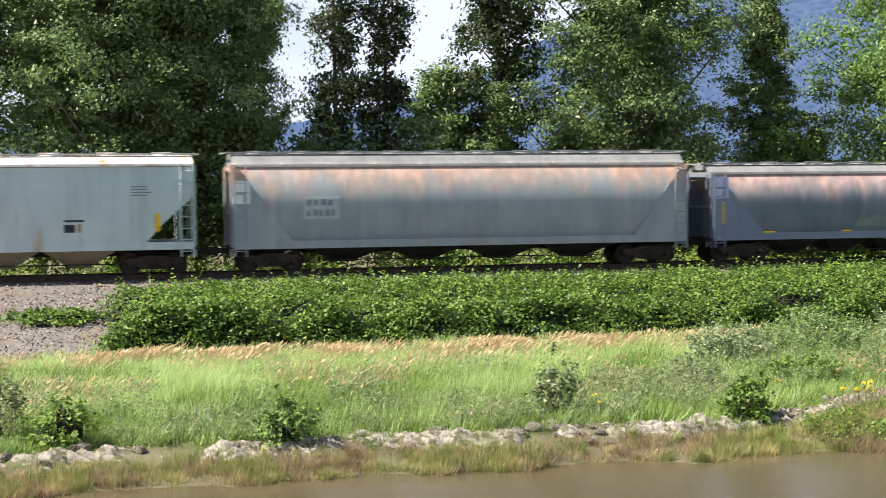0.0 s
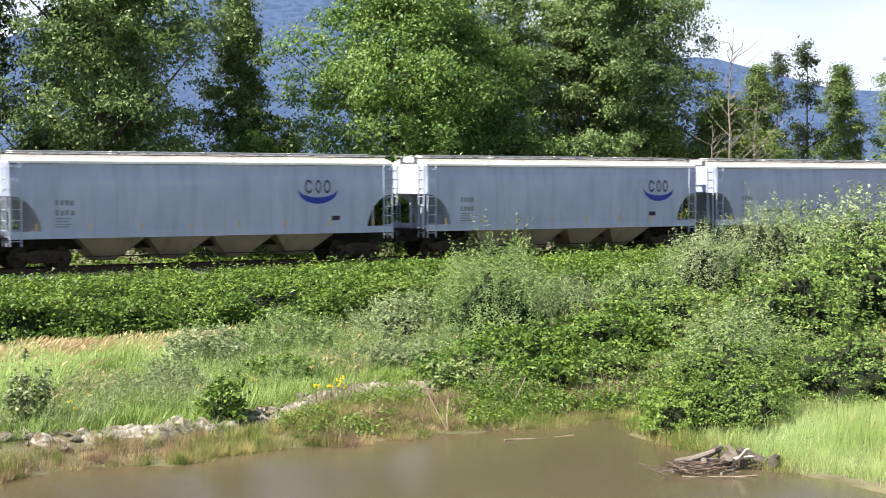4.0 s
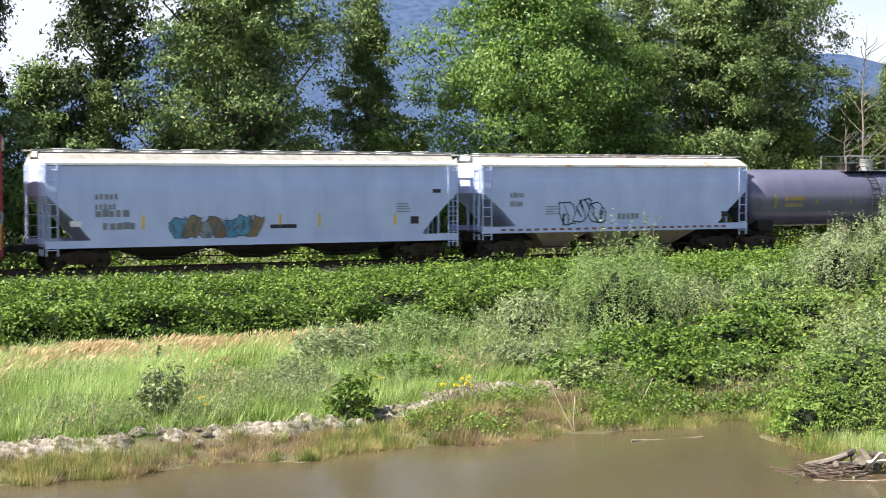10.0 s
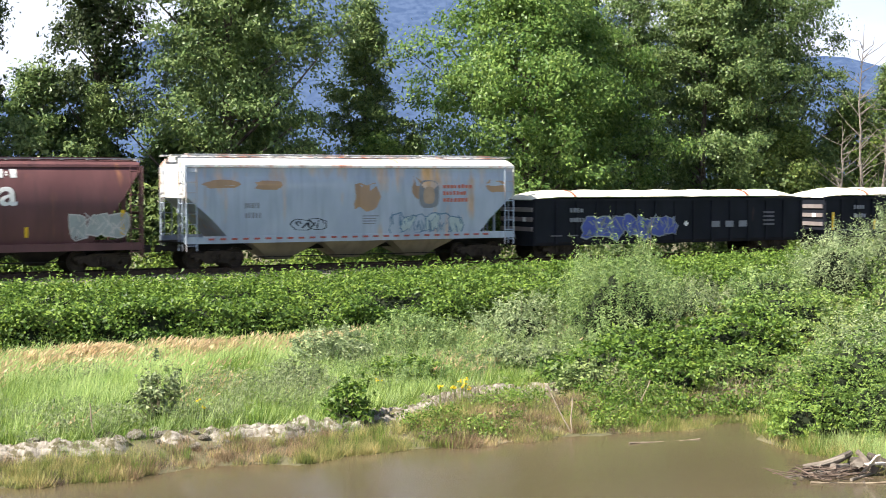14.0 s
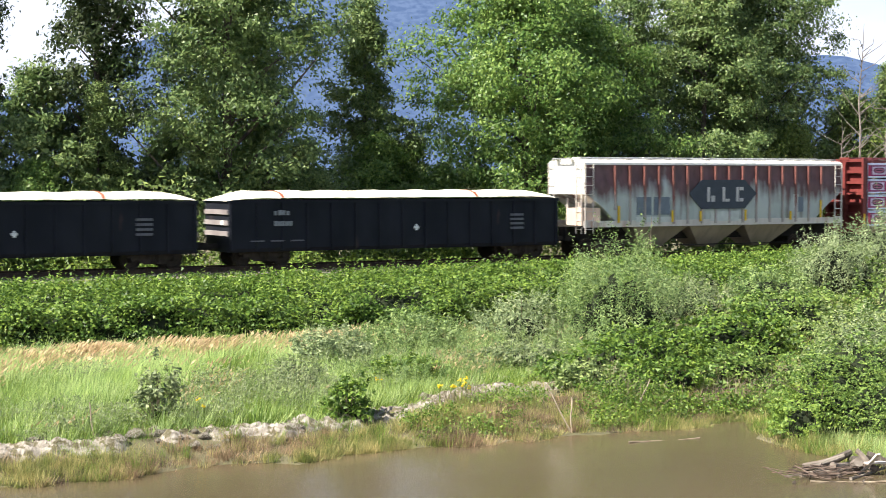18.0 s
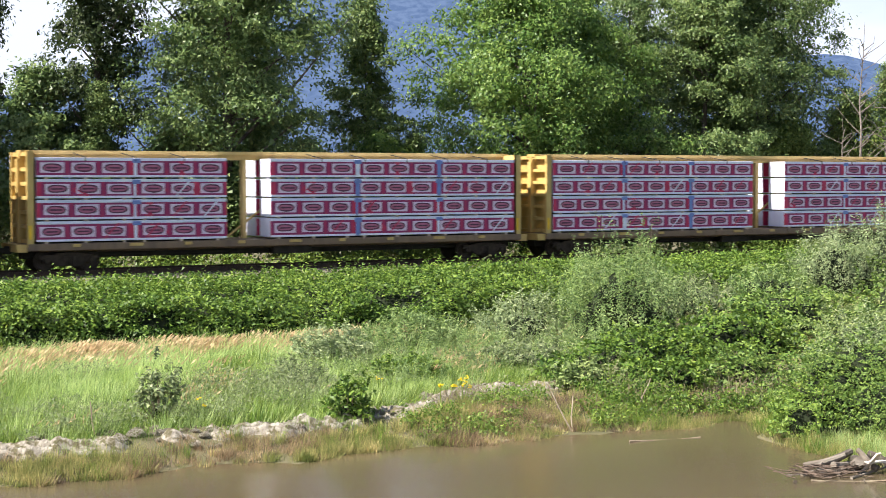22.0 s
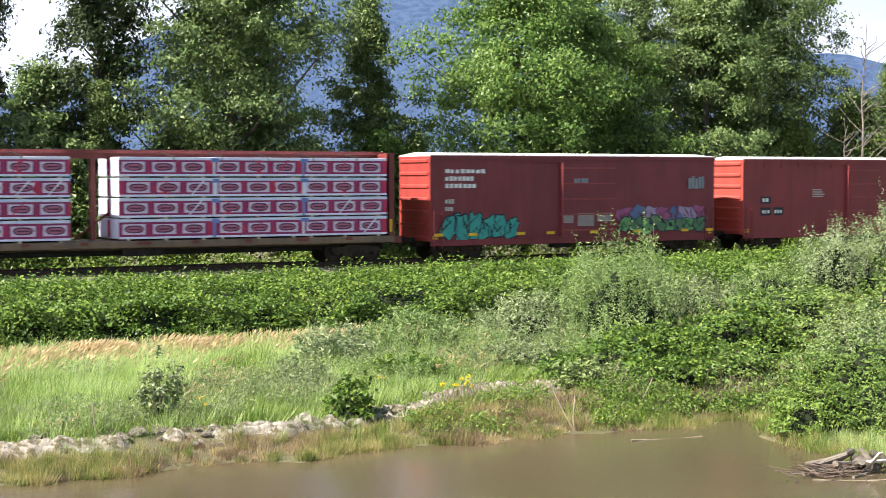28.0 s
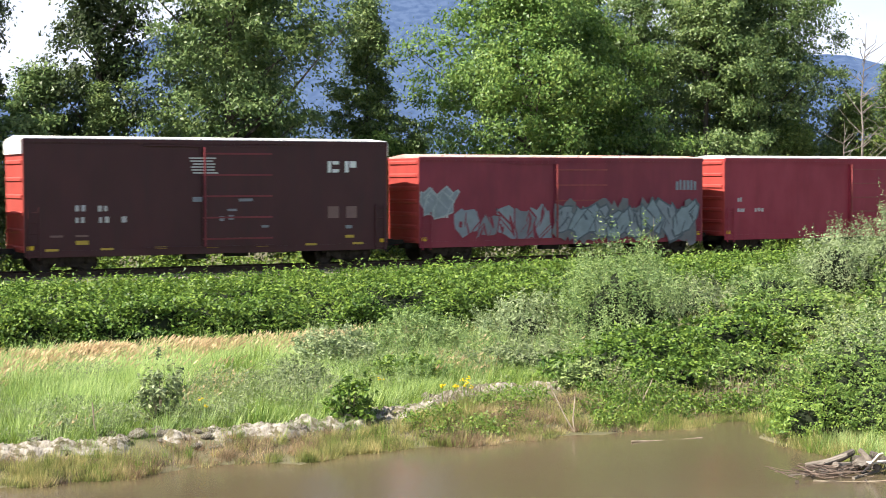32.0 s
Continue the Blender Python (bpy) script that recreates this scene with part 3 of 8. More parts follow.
def hopper(name, label, u0, u1, style, col, roof_col, bays, top, eave, low, seed, end_col=None, bay_col=None, hatches=8, panel=None, bay_low=0.3, gusset=None, lad_col=None, shelf=3.62, slope_col=None, arch=False):
    """A covered hopper. style: 'flat' (bulged plate sides), 'barrel' (round sides with end gussets) or 'ribbed'."""
    car, h = thing(name, label, u0, u1)
    end_col, bay_col, lad_col = end_col or col, bay_col or col, lad_col or col
    k = f"{name}{seed}"
    if style == "barrel":
        mid = (low + eave) / 2
        lv = [(low, 1.30), (low + 0.45, 1.46), (mid - 0.1, 1.585), (mid + 0.35, 1.585), (mid + 0.8, 1.50), (eave - 0.25, 1.30), (eave, 1.12)]
        cut = 2.1
    else:
        lv = [(low, 1.54), (low + 0.28, 1.565), (low + 0.9, 1.59), (2.95, 1.592), (shelf - 0.34, 1.588), (shelf - 0.12, 1.555), (shelf, 1.525), (shelf + 0.05, 1.502), (eave - 0.02, 1.50)]
        cut = 2.0
    if arch:
        lv = [(low, 1.54), (low + 0.28, 1.565), (low + 0.7, 1.582), (low + 1.1, 1.59), (low + 1.4, 1.592), (low + 1.6, 1.592)] + lv[3:]
        cut = 1.35

    def half(z):
        if z > 3.0 or style == "barrel" and z > eave - 0.9:
            return h - 0.02
        if arch:
            return h - 0.02 - cut * math.sqrt(max(0.0, 1 - ((z - low) / (2.95 - low)) ** 2))
        return h - 0.02 - cut * ((3.0 - z) / (3.0 - low)) ** 0.8
    if style == "barrel":
        def half(z):
            return h - 0.1 - cut * max(0.0, (eave - 0.25 - z) / (eave - 0.25 - low))
    levels = [(z, -half(z), half(z), w) for z, w in lv]
    part("body", loft_mesh("body", levels, col, 15 if style == "flat" else 1, 0.010, seed, True), None, car)

    def side(z):
        return float(np.interp(z, [q[0] for q in lv], [q[1] for q in lv]))
    # roof with its eave strip, rising to the running board
    rise = [(eave, -h, h, 1.56 if style != "barrel" else 1.20), (eave + 0.10, -h, h, 1.55 if style != "barrel" else 1.17), (eave + 0.22, -h, h, 1.30 if style != "barrel" else 1.0),
            (top - 0.2, -h, h, 0.75), (top - 0.14, -h, h, 0.35)]
    roof = loft_mesh("roof", rise, [roof_col, slope_col or roof_col], 1)
    for p in roof.polygons:
        p.material_index = 1 if p.center.z > eave + 0.18 and abs(p.normal.x) < 0.5 else 0
    part("roof", roof, None, car)
    # ribs that cross the roof
    n = 10
    yw = 1.565 if style != "barrel" else 1.19

    def rib():
        bm = bmesh.new()
        q = [[bm.verts.new((sx * 0.03, y, z)) for y, z in ((-yw, eave + 0.09), (-0.5, top - 0.12), (0.5, top - 0.12), (yw, eave + 0.09))] for sx in (-1, 1)]
        for i in range(3):
            bm.faces.new((q[0][i], q[1][i], q[1][i + 1], q[0][i + 1]))
        return to_mesh("roof_rib", bm, lad_col)
    rib_mesh = shared(f"roof_rib{k}", rib)
    for i in range(n + 1):
        part("roof_rib", rib_mesh, None, car).location = (-h + 0.1 + (2 * h - 0.2) * i / n, 0, 0)
    # running boards each side of the hatches
    boxes("running_board", [(-h - 0.25, h + 0.25, s * 0.62 - 0.16, s * 0.62 + 0.16, top - 0.10, top - 0.06) for s in (-1, 1)] +
          [(-h - 0.25 + (2 * h + 0.5) * i / 14 - 0.02, -h - 0.25 + (2 * h + 0.5) * i / 14 + 0.02, -0.78, 0.78, top - 0.14, top - 0.10) for i in range(15)], M_GALV, car, "galvanised roof walkway")
    if hatches:
        hm = lug_hatch(f"hatch{roof_col.name}", 0.36, roof_col)
        for i in range(hatches):
            o = part("hatch", hm, None, car)
            o.location = (-h + 1.1 + (2 * h - 2.2) * i / (hatches - 1), 0, top - 0.17)
    else:
        nn = 4
        for i in range(nn):
            a = -h + 0.5 + (2 * h - 1.0) * i / nn
            box("trough_cover", a + 0.06, a + (2 * h - 1.0) / nn - 0.06, -0.3, 0.3, top - 0.16, top - 0.02, roof_col, car)
    # sills, end platforms, corner posts and ladders
    for s in (-1, 1):
        box("side_sill", -h, h, s * 1.56 - 0.03 if s > 0 else -1.60, 1.60 if s > 0 else -1.53, low - 0.06, low + 0.24, lad_col, car)
    box("centre_sill", -h - 0.2, h + 0.2, -0.3, 0.3, 0.72, low - 0.065, M_BLACK, car)
    lm = ladder_mesh(f"lad{lad_col.name}{low:.2f}{eave:.2f}", low - 0.35, eave + 0.05, 0.45, lad_col, 8)
    for sx in (-1, 1):
        for sy in (-1, 1):
            o = part("ladder", lm, None, car)
            o.location = (sx * (h - 0.28), sy * 1.60, 0)
            o = part("ladder", lm, None, car)
            o.location, o.rotation_euler = (sx * (h + 0.05), sy * 1.2, 0), (0, 0, math.pi / 2)
        box("end_platform", *(sorted((sx * (h - 1.6), sx * (h + 0.15)))), -1.5, 1.5, low - 0.05, low + 0.02, M_BLACK, car)
        if style != "barrel":
            x0, x1 = sorted((sx * h, sx * (h - 0.05)))
            boxes("end_panel", [(x0 - 0.003, x1 + 0.003, -1.55, 1.55, 2.95, eave + 0.02)], end_col, car)
        else:
            x0, x1 = sorted((sx * h, sx * (h - 0.06)))
            boxes("end_frame", [(x0, x1, -1.3, -1.2, low, eave), (x0, x1, 1.2, 1.3, low, eave), (x0, x1, -1.2, 1.2, 2.3, 2.4), (x0, x1, -1.2, 1.2, eave - 0.12, eave)], lad_col, car)
        for yy in (-0.5, 0.5):
            box("end_brace", *sorted((sx * (h - 0.5), sx * (h - 0.4))), yy - 0.05, yy + 0.05, low, 3.0, lad_col, car)
        if gusset:
            for sy in (-1, 1):
                bm = bmesh.new()
                pts = [(sx * h, low + 0.2), (sx * (h - cut - 0.25), low + 0.2), (sx * (h - 0.25), eave - 0.05), (sx * h, eave - 0.05)]
                prism(bm, pts, sy * 1.545, sy * 1.585)
                part("end_gusset", bm, gusset, car)
        truck(car, sx * (h - 1.55))
        coupler(car, sx * (h - 0.05), sx)
    if panel:
        bd = box("placard_panel", -h + 0.06, -h + 0.66, -1.605, -1.586, 2.72, 3.62, panel, car, "pale placard at the corner of the car")
        boxes("placard_bar", [(-h + 0.12, -h + 0.60, -1.612, -1.604, 3.12, 3.17), (-h + 0.40, -h + 0.46, -1.612, -1.604, 2.78, 3.10)], M_GREYINK, bd)
    # chutes
    span = 2 * (h - 2.9)
    for i in range(bays):
        c = -span / 2 + span * (i + 0.5) / bays
        w = span / bays / 2
        lv2 = [(bay_low, c - w * 0.28, c + w * 0.28, 0.5), (bay_low + 0.1, c - w * 0.34, c + w * 0.34, 0.6), (low - 0.05, c - w * 0.98, c + w * 0.98, 1.35)]
        part("discharge_chute", loft_mesh("discharge_chute", lv2, bay_col), None, car)
    boxes("brake_rod", [(-h + 3, h - 3, -0.95, -0.92, 0.42, 0.46)], M_BLACK, car)
    return car, h, side


def reflectors(car, h, y, z, n, w=0.06, hh=0.28):
    bars("reflector", car, [(-h + 2 * h * (i + 0.5) / n, z, w, hh) for i in range(n)], M_YELLOW, y, "yellow reflective strips")

P_WHITE = paint("white_hopper_paint", (0.38, 0.42, 0.55), (0.45, 0.49, 0.62), amount=0.0, dirt=0.35, seed=1)
P_WHITE2 = paint("lavender_white_paint", (0.45, 0.52, 0.77), (0.53, 0.60, 0.84), dirt=0.15, seed=2)
P_ROOFW = paint("white_roof_paint", (0.66, 0.65, 0.63), (0.76, 0.75, 0.73), rust=(0.35, 0.2, 0.12), amount=0.06, seed=3)
P_ROOFDIRT = paint("grimy_roof_paint", (0.30, 0.285, 0.27), (0.42, 0.40, 0.38), rust=(0.3, 0.2, 0.13), amount=0.15, dirt=0.6, seed=3.5)
P_ROOFGREY = paint("dull_grey_roof_paint", (0.20, 0.20, 0.20), (0.28, 0.275, 0.27), rust=(0.24, 0.13, 0.08), amount=0.10, dirt=0.5, seed=3.8)
P_RUSTROOF = paint("rusting_roof_paint", (0.62, 0.59, 0.56), (0.72, 0.7, 0.66), rust=(0.33, 0.13, 0.05), amount=0.35, seed=4)
P_GREEN = paint("pale_green_paint", (0.448, 0.532, 0.532), (0.515, 0.599, 0.588), rust=(0.28, 0.16, 0.07), amount=0.1, dirt=0.3, seed=5)
P_GREYRUST = paint("grey_paint_rusted_along_the_top", (0.27, 0.305, 0.325), (0.33, 0.36, 0.375), rust=(0.42, 0.255, 0.19), amount=0.24, top=0.34, z0=2.7, z1=4.2, seed=6, soft=0.36)
P_DARKRUST = paint("dark_grey_paint_rusted_along_the_top", (0.125, 0.155, 0.19), (0.17, 0.20, 0.225), rust=(0.36, 0.24, 0.215), amount=0.22, top=0.46, z0=2.3, z1=3.7, seed=7, soft=0.42)
P_BLUEGREY = paint("blue_grey_paint", (0.16, 0.19, 0.26), (0.20, 0.23, 0.30), seed=8)
P_BEIGE = paint("beige_paint_with_rust", (0.60, 0.48, 0.37), (0.68, 0.59, 0.50), rust=(0.55, 0.29, 0.15), amount=0.46, top=0.46, z0=2.3, z1=4.1, seed=9, soft=0.32)
P_MAROON = paint("faded_maroon_over_grey", (0.33, 0.31, 0.275), (0.27, 0.25, 0.22), rust=(0.165, 0.06, 0.058), amount=0.26, top=0.50, z0=2.1, z1=3.3, seed=10, soft=0.28)
P_BROWN = paint("brown_hopper_paint", (0.110, 0.047, 0.049), (0.140, 0.062, 0.063), rust=(0.2, 0.09, 0.05), amount=0.05, seed=11, dirt=0.5)
# brown hopper's end as the sun shows it, brightness held in the colour
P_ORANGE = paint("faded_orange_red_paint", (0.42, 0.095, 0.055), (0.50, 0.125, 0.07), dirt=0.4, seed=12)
P_OLDGREY = paint("weathered_light_grey_paint", (0.347, 0.403, 0.504), (0.426, 0.482, 0.582), rust=(0.46, 0.27, 0.12), amount=0.19, top=0.07, z0=2.6, z1=3.6, seed=13, dirt=0.4)
P_ROOFPATCH = paint("roof_paint_in_rust_patches", (0.68, 0.67, 0.66), rust=(0.40, 0.14, 0.07), amount=0.42, seed=14, streak=5)
P_RIBBED = paint("grey_paint_with_heavy_rust_above", (0.42, 0.46, 0.45), (0.50, 0.53, 0.51), rust=(0.088, 0.046, 0.048), amount=0.22, top=0.36, z0=2.3, z1=3.9, seed=15)
P_RIBBEDRIB = paint("rusted_rib_paint", (0.34, 0.3, 0.28), rust=(0.15, 0.06, 0.052), amount=0.3, top=0.4, z0=2.2, z1=4.0, seed=16)
P_CHUTE = paint("tan_grey_chute_paint", (0.24, 0.205, 0.15), (0.32, 0.275, 0.205), dirt=0.5, seed=17)
P_BLACK = paint("black_gondola_paint", (0.010, 0.012, 0.018), (0.017, 0.019, 0.027), rust=(0.07, 0.04, 0.03), amount=0.05, dirt=0.4, seed=18, rough=0.6, spec=0.12)
P_TANK = paint("grey_violet_tank_paint", (0.115, 0.112, 0.178), (0.135, 0.131, 0.205), dirt=0.3, seed=19, rough=0.24, spec=0.9)
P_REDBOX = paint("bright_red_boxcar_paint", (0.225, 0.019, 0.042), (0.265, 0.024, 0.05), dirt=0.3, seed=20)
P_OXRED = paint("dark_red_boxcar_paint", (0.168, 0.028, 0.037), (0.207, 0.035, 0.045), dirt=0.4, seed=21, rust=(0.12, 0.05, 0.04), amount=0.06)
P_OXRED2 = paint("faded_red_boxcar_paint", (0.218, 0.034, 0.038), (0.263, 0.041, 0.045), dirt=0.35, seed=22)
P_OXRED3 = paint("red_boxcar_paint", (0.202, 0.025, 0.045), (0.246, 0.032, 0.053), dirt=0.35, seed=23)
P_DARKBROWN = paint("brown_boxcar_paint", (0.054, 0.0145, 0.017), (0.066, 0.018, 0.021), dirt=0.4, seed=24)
# boxcar ends: the side red brightened, sunlight put into the paint
P_SUNLITEND = paint("sunlit_coral_end", (0.32, 0.05, 0.045), (0.39, 0.065, 0.055), dirt=0.4, seed=25)
P_BOXROOF = paint("galvanised_boxcar_roof", (0.62, 0.61, 0.60), (0.72, 0.71, 0.70), rust=(0.4, 0.22, 0.18), amount=0.05, seed=26)
P_YELLOWCAR = paint("yellow_flatcar_paint", (0.47, 0.32, 0.11), (0.56, 0.40, 0.15), rust=(0.2, 0.1, 0.04), amount=0.05, dirt=0.4, seed=27)
P_REDCAR = paint("oxide_red_flatcar_paint", (0.15, 0.032, 0.03), (0.19, 0.04, 0.036), rust=(0.1, 0.05, 0.04), amount=0.06, dirt=0.4, seed=28)
P_DECK = paint("grimy_deck_paint", (0.16, 0.11, 0.08), (0.22, 0.15, 0.10), dirt=0.6, seed=29)
G_SILVER, G_TEAL, G_BLUE, G_LILAC, G_PINK, G_CYAN, G_GREEN, G_OCHRE = (flat(n, c) for n, c in (
    ("spray_silver", (0.36, 0.39, 0.40)), ("spray_teal", (0.05, 0.33, 0.30)), ("spray_blue", (0.12, 0.25, 0.42)), ("spray_lilac", (0.36, 0.27, 0.42)),
    ("spray_pink", (0.36, 0.10, 0.22)), ("spray_cyan", (0.06, 0.32, 0.52)), ("spray_green", (0.13, 0.32, 0.13)), ("spray_ochre", (0.36, 0.22, 0.07))))
G_DARK, G_GREY, G_PALEBLUE = flat("spray_black", (0.02, 0.025, 0.04)), flat("spray_dull_grey", (0.24, 0.27, 0.30)), flat("spray_pale_blue", (0.42, 0.50, 0.52))
G_SLATE = flat("spray_slate", (0.10, 0.12, 0.14))
W_RED = mat("red_wrap", (0.42, 0.026, 0.085), (0.57, 0.040, 0.115), 2.0, 0.4, bump=0.4, bscale=4)
W_WINE = mat("wine_red_wrap", (0.21, 0.022, 0.105), (0.32, 0.034, 0.135), 1.2, 0.4, bump=0.4, bscale=4)
W_WHITE = mat("white_wrap", (0.68, 0.69, 0.88), (0.82, 0.82, 0.95), 2.5, 0.5, bump=0.4, bscale=3)
W_BLUE = flat("blue_wrap_band", (0.17, 0.24, 0.55))
W_PALEBLUE = mat("pale_blue_wrap", (0.55, 0.60, 0.80), (0.78, 0.79, 0.90), 1.1, 0.5, bump=0.4, bscale=3, stretch=(1, 1, 3))
TARP = mat("cream_cover", (0.70, 0.66, 0.55), (0.80, 0.77, 0.67), 0.8, 0.6, bump=0.5, bscale=2.0, c3=(0.62, 0.50, 0.28), s3=0.5, p3=0.6)


def marks(car, x, z, w, y, seed, ink=None, lines=2, n=5, hh=0.24):
    """Worn reporting marks, as bars."""
    rs = random.Random(seed)
    rows = []
    for i in range(lines):
        rows += scribble(x, z - i * (hh * 1.7), w * rs.uniform(0.8, 1), hh, n, rs)
    bars("reporting_mark", car, rows, ink or M_GREYINK, y)


def small_print(car, x, z, y, seed, ink=None, rows_=4, w=0.8):
    rs = random.Random(seed)
    bars("data_stencil", car, [(x, z - i * 0.11, w * rs.uniform(0.6, 1), 0.045) for i in range(rows_)], ink or M_GREYINK, y)


def logo_arc(car, cx, cz, r, y):
    """Three dark upright shapes with a blue crescent under them."""
    for k, x in enumerate((cx - 0.46, cx + 0.02, cx + 0.46)):
        bm = bmesh.new()
        n, ring = 16, []
        for i in range(n):
            t = 2 * math.pi * i / n
            row = []
            for q in (1.0, 0.62):
                zz = cz + 0.31 * q * math.sin(t)
                row.append(bm.verts.new((x + 0.2 * q * math.cos(t) * (1, 0.75, 0.9)[k], -(y(zz) if callable(y) else y) - 0.012, zz)))
            ring.append(row)
        for i in range(n):
            if k == 0 and i in (15, 0):
                continue
            bm.faces.new((ring[i][0], ring[(i + 1) % n][0], ring[(i + 1) % n][1], ring[i][1]))
        part("logo_shape", bm, M_SLATEINK, car, "dark logo shape")
    bm = bmesh.new()
    pts, n = [], 22
    for i in range(n + 1):
        a = radians(172 + 196 * i / n)
        w = 0.13 * math.sin(math.pi * i / n) + 0.01
        pts.append((cx + r * math.cos(a), cz - 0.1 + 0.52 * r * math.sin(a), w))
    for (xa, za, wa), (xb, zb, wb) in zip(pts, pts[1:]):
        yy = y((za + zb) / 2) if callable(y) else y
        bm.faces.new([bm.verts.new(p) for p in ((xa, -yy - 0.012, za - wa), (xb, -yy - 0.012, zb - wb), (xb, -yy - 0.012, zb + wb), (xa, -yy - 0.012, za + wa))])
    part("logo_crescent", bm, M_BLUE, car, "blue crescent of the logo")


def front_hoppers():
    car, h, s = hopper("hopper_car", "pale green covered hopper with a rust-stained cream roof edge", -272.5, -255.2, "flat", P_GREEN, P_RUSTROOF, 4, 4.78, 4.2, 1.05, 1, bay_col=P_CHUTE)
    bars("label_patch", car, [(h - 4.9, 1.7, 0.42, 0.3), (h - 4.9, 2.1, 0.75, 0.08)], M_DARKINK, s)
    bars("label_patch", car, [(h - 4.4, 1.7, 0.14, 0.32)], flat("brown_label", (0.35, 0.2, 0.12)), s)
    bars("reflector", car, [(h - 1.5, 1.7, 0.2, 0.7)], M_YELLOW, s)
    small_print(car, h - 2.4, 3.4, s, 11)
    car, h, s = hopper("hopper_car", "grey covered hopper with rust runs along its upper sides", -253.7, -234.8, "barrel", P_GREYRUST, P_ROOFGREY, 4, 4.82, 4.15, 1.0, 2, bay_col=M_BLACK, panel=M_WHITE, gusset=P_GREYRUST, lad_col=P_GREYRUST, hatches=10, bay_low=0.35)
    bars("mark_panel", car, [(-h + 2.75, 2.1, 1.45, 0.9)], flat("pale_grey_panel", (0.42, 0.46, 0.47)), s)
    rs = random.Random(4)
    bars("reporting_mark", car, scribble(-h + 2.9, 2.62, 1.1, 0.26, 4, rs) + scribble(-h + 2.9, 2.2, 1.2, 0.26, 5, rs), M_GREYINK, lambda z: s(z) + 0.01)
    car, h, s = hopper("hopper_car", "dark blue-grey round-sided hopper with rusty upper sides", -233.6, -216.3, "barrel", P_DARKRUST, P_ROOFGREY, 5, 4.28, 3.72, 1.0, 3, bay_col=M_BLACK, panel=flat("blue_white_panel", (0.5, 0.5, 0.75)), gusset=P_BLUEGREY, lad_col=P_BLUEGREY, hatches=8, bay_low=0.32)
    bars("reflector", car, [(-h + 0.4, 1.6, 0.14, 0.95), (h - 0.55, 1.7, 0.14, 0.9)] + [(-h + 2.3 + i * 3.6, 1.18, 0.5, 0.13) for i in range(4)], M_YELLOW, 1.585)
    bm = bmesh.new()
    for i in range(7):
        blob(bm, -1.6 + i * 0.62, 1.45, 0.9, 0.6 + 0.2 * (i % 3), s, rs, 0.012, 10, 0.25)
    tagged(part("spray_patch", bm, flat("faded_grey_green_spray", (0.20, 0.25, 0.23)), car, "faded grey-green spray patch"), kind="stuff")
    car, h, s = hopper("hopper_car", "beige covered hopper stained orange with blue swoosh stripes", -214.6, -197.6, "flat", P_BEIGE, P_ROOFW, 3, 4.72, 4.1, 0.98, 4, end_col=P_ROOFW, bay_col=M_BLACK, lad_col=paint("cream_fitting_paint", (0.62, 0.58, 0.52), seed=31), hatches=10)
    sw = flat("blue_swoosh", (0.10, 0.22, 0.58))
    bm = bmesh.new()
    y0 = 1.60
    for pts in ([(-3.4, 3.2), (-0.2, 3.22), (0.5, 3.42), (1.0, 3.86), (4.0, 3.86), (3.7, 3.55), (3.2, 3.32), (2.4, 3.18), (-3.2, 3.1)],
                [(-3.8, 2.35), (1.4, 2.42), (2.0, 2.3), (2.6, 1.95), (2.8, 1.75), (0.0, 1.75), (-0.5, 2.1), (-1.0, 2.25), (-3.6, 2.22)]):
        prism(bm, pts, -y0 - 0.004, -y0 + 0.02)
    part("swoosh_stripe", bm, sw, car, "blue swoosh stripes")
    bars("thin_stripe", car, [(-1.6, 2.78, 4.6, 0.035)], M_DARKINK, s)
    marks(car, -h + 1.7, 2.75, 0.95, s, 12)
    bars("label_patch", car, [(-h + 1.2, 1.75, 0.3, 0.3), (-h + 0.9, 1.9, 0.3, 0.26), (-h + 1.1, 2.05, 0.35, 0.28)], M_WHITE, s)
    bars("label_patch", car, [(-1.9, 1.15, 0.9, 0.1), (h - 4.0, 2.5, 1.3, 0.4)], flat("pale_patch", (0.50, 0.52, 0.55)), s)
    car, h, s = hopper("hopper_car", "round-sided hopper faded maroon above and grey below", -196.3, -179.8, "barrel", P_MAROON, P_ROOFPATCH, 5, 4.25, 3.78, 1.05, 5, bay_col=M_BLACK, panel=flat("cream_panel", (0.6, 0.55, 0.48)), gusset=paint("grey_green_gusset", (0.33, 0.36, 0.34), rust=(0.2, 0.1, 0.07), amount=0.12, seed=33), lad_col=P_BEIGE, hatches=8, bay_low=0.32)
    small_print(car, h - 4.0, 1.9, s, 13, M_DARKINK, 2, 0.3)


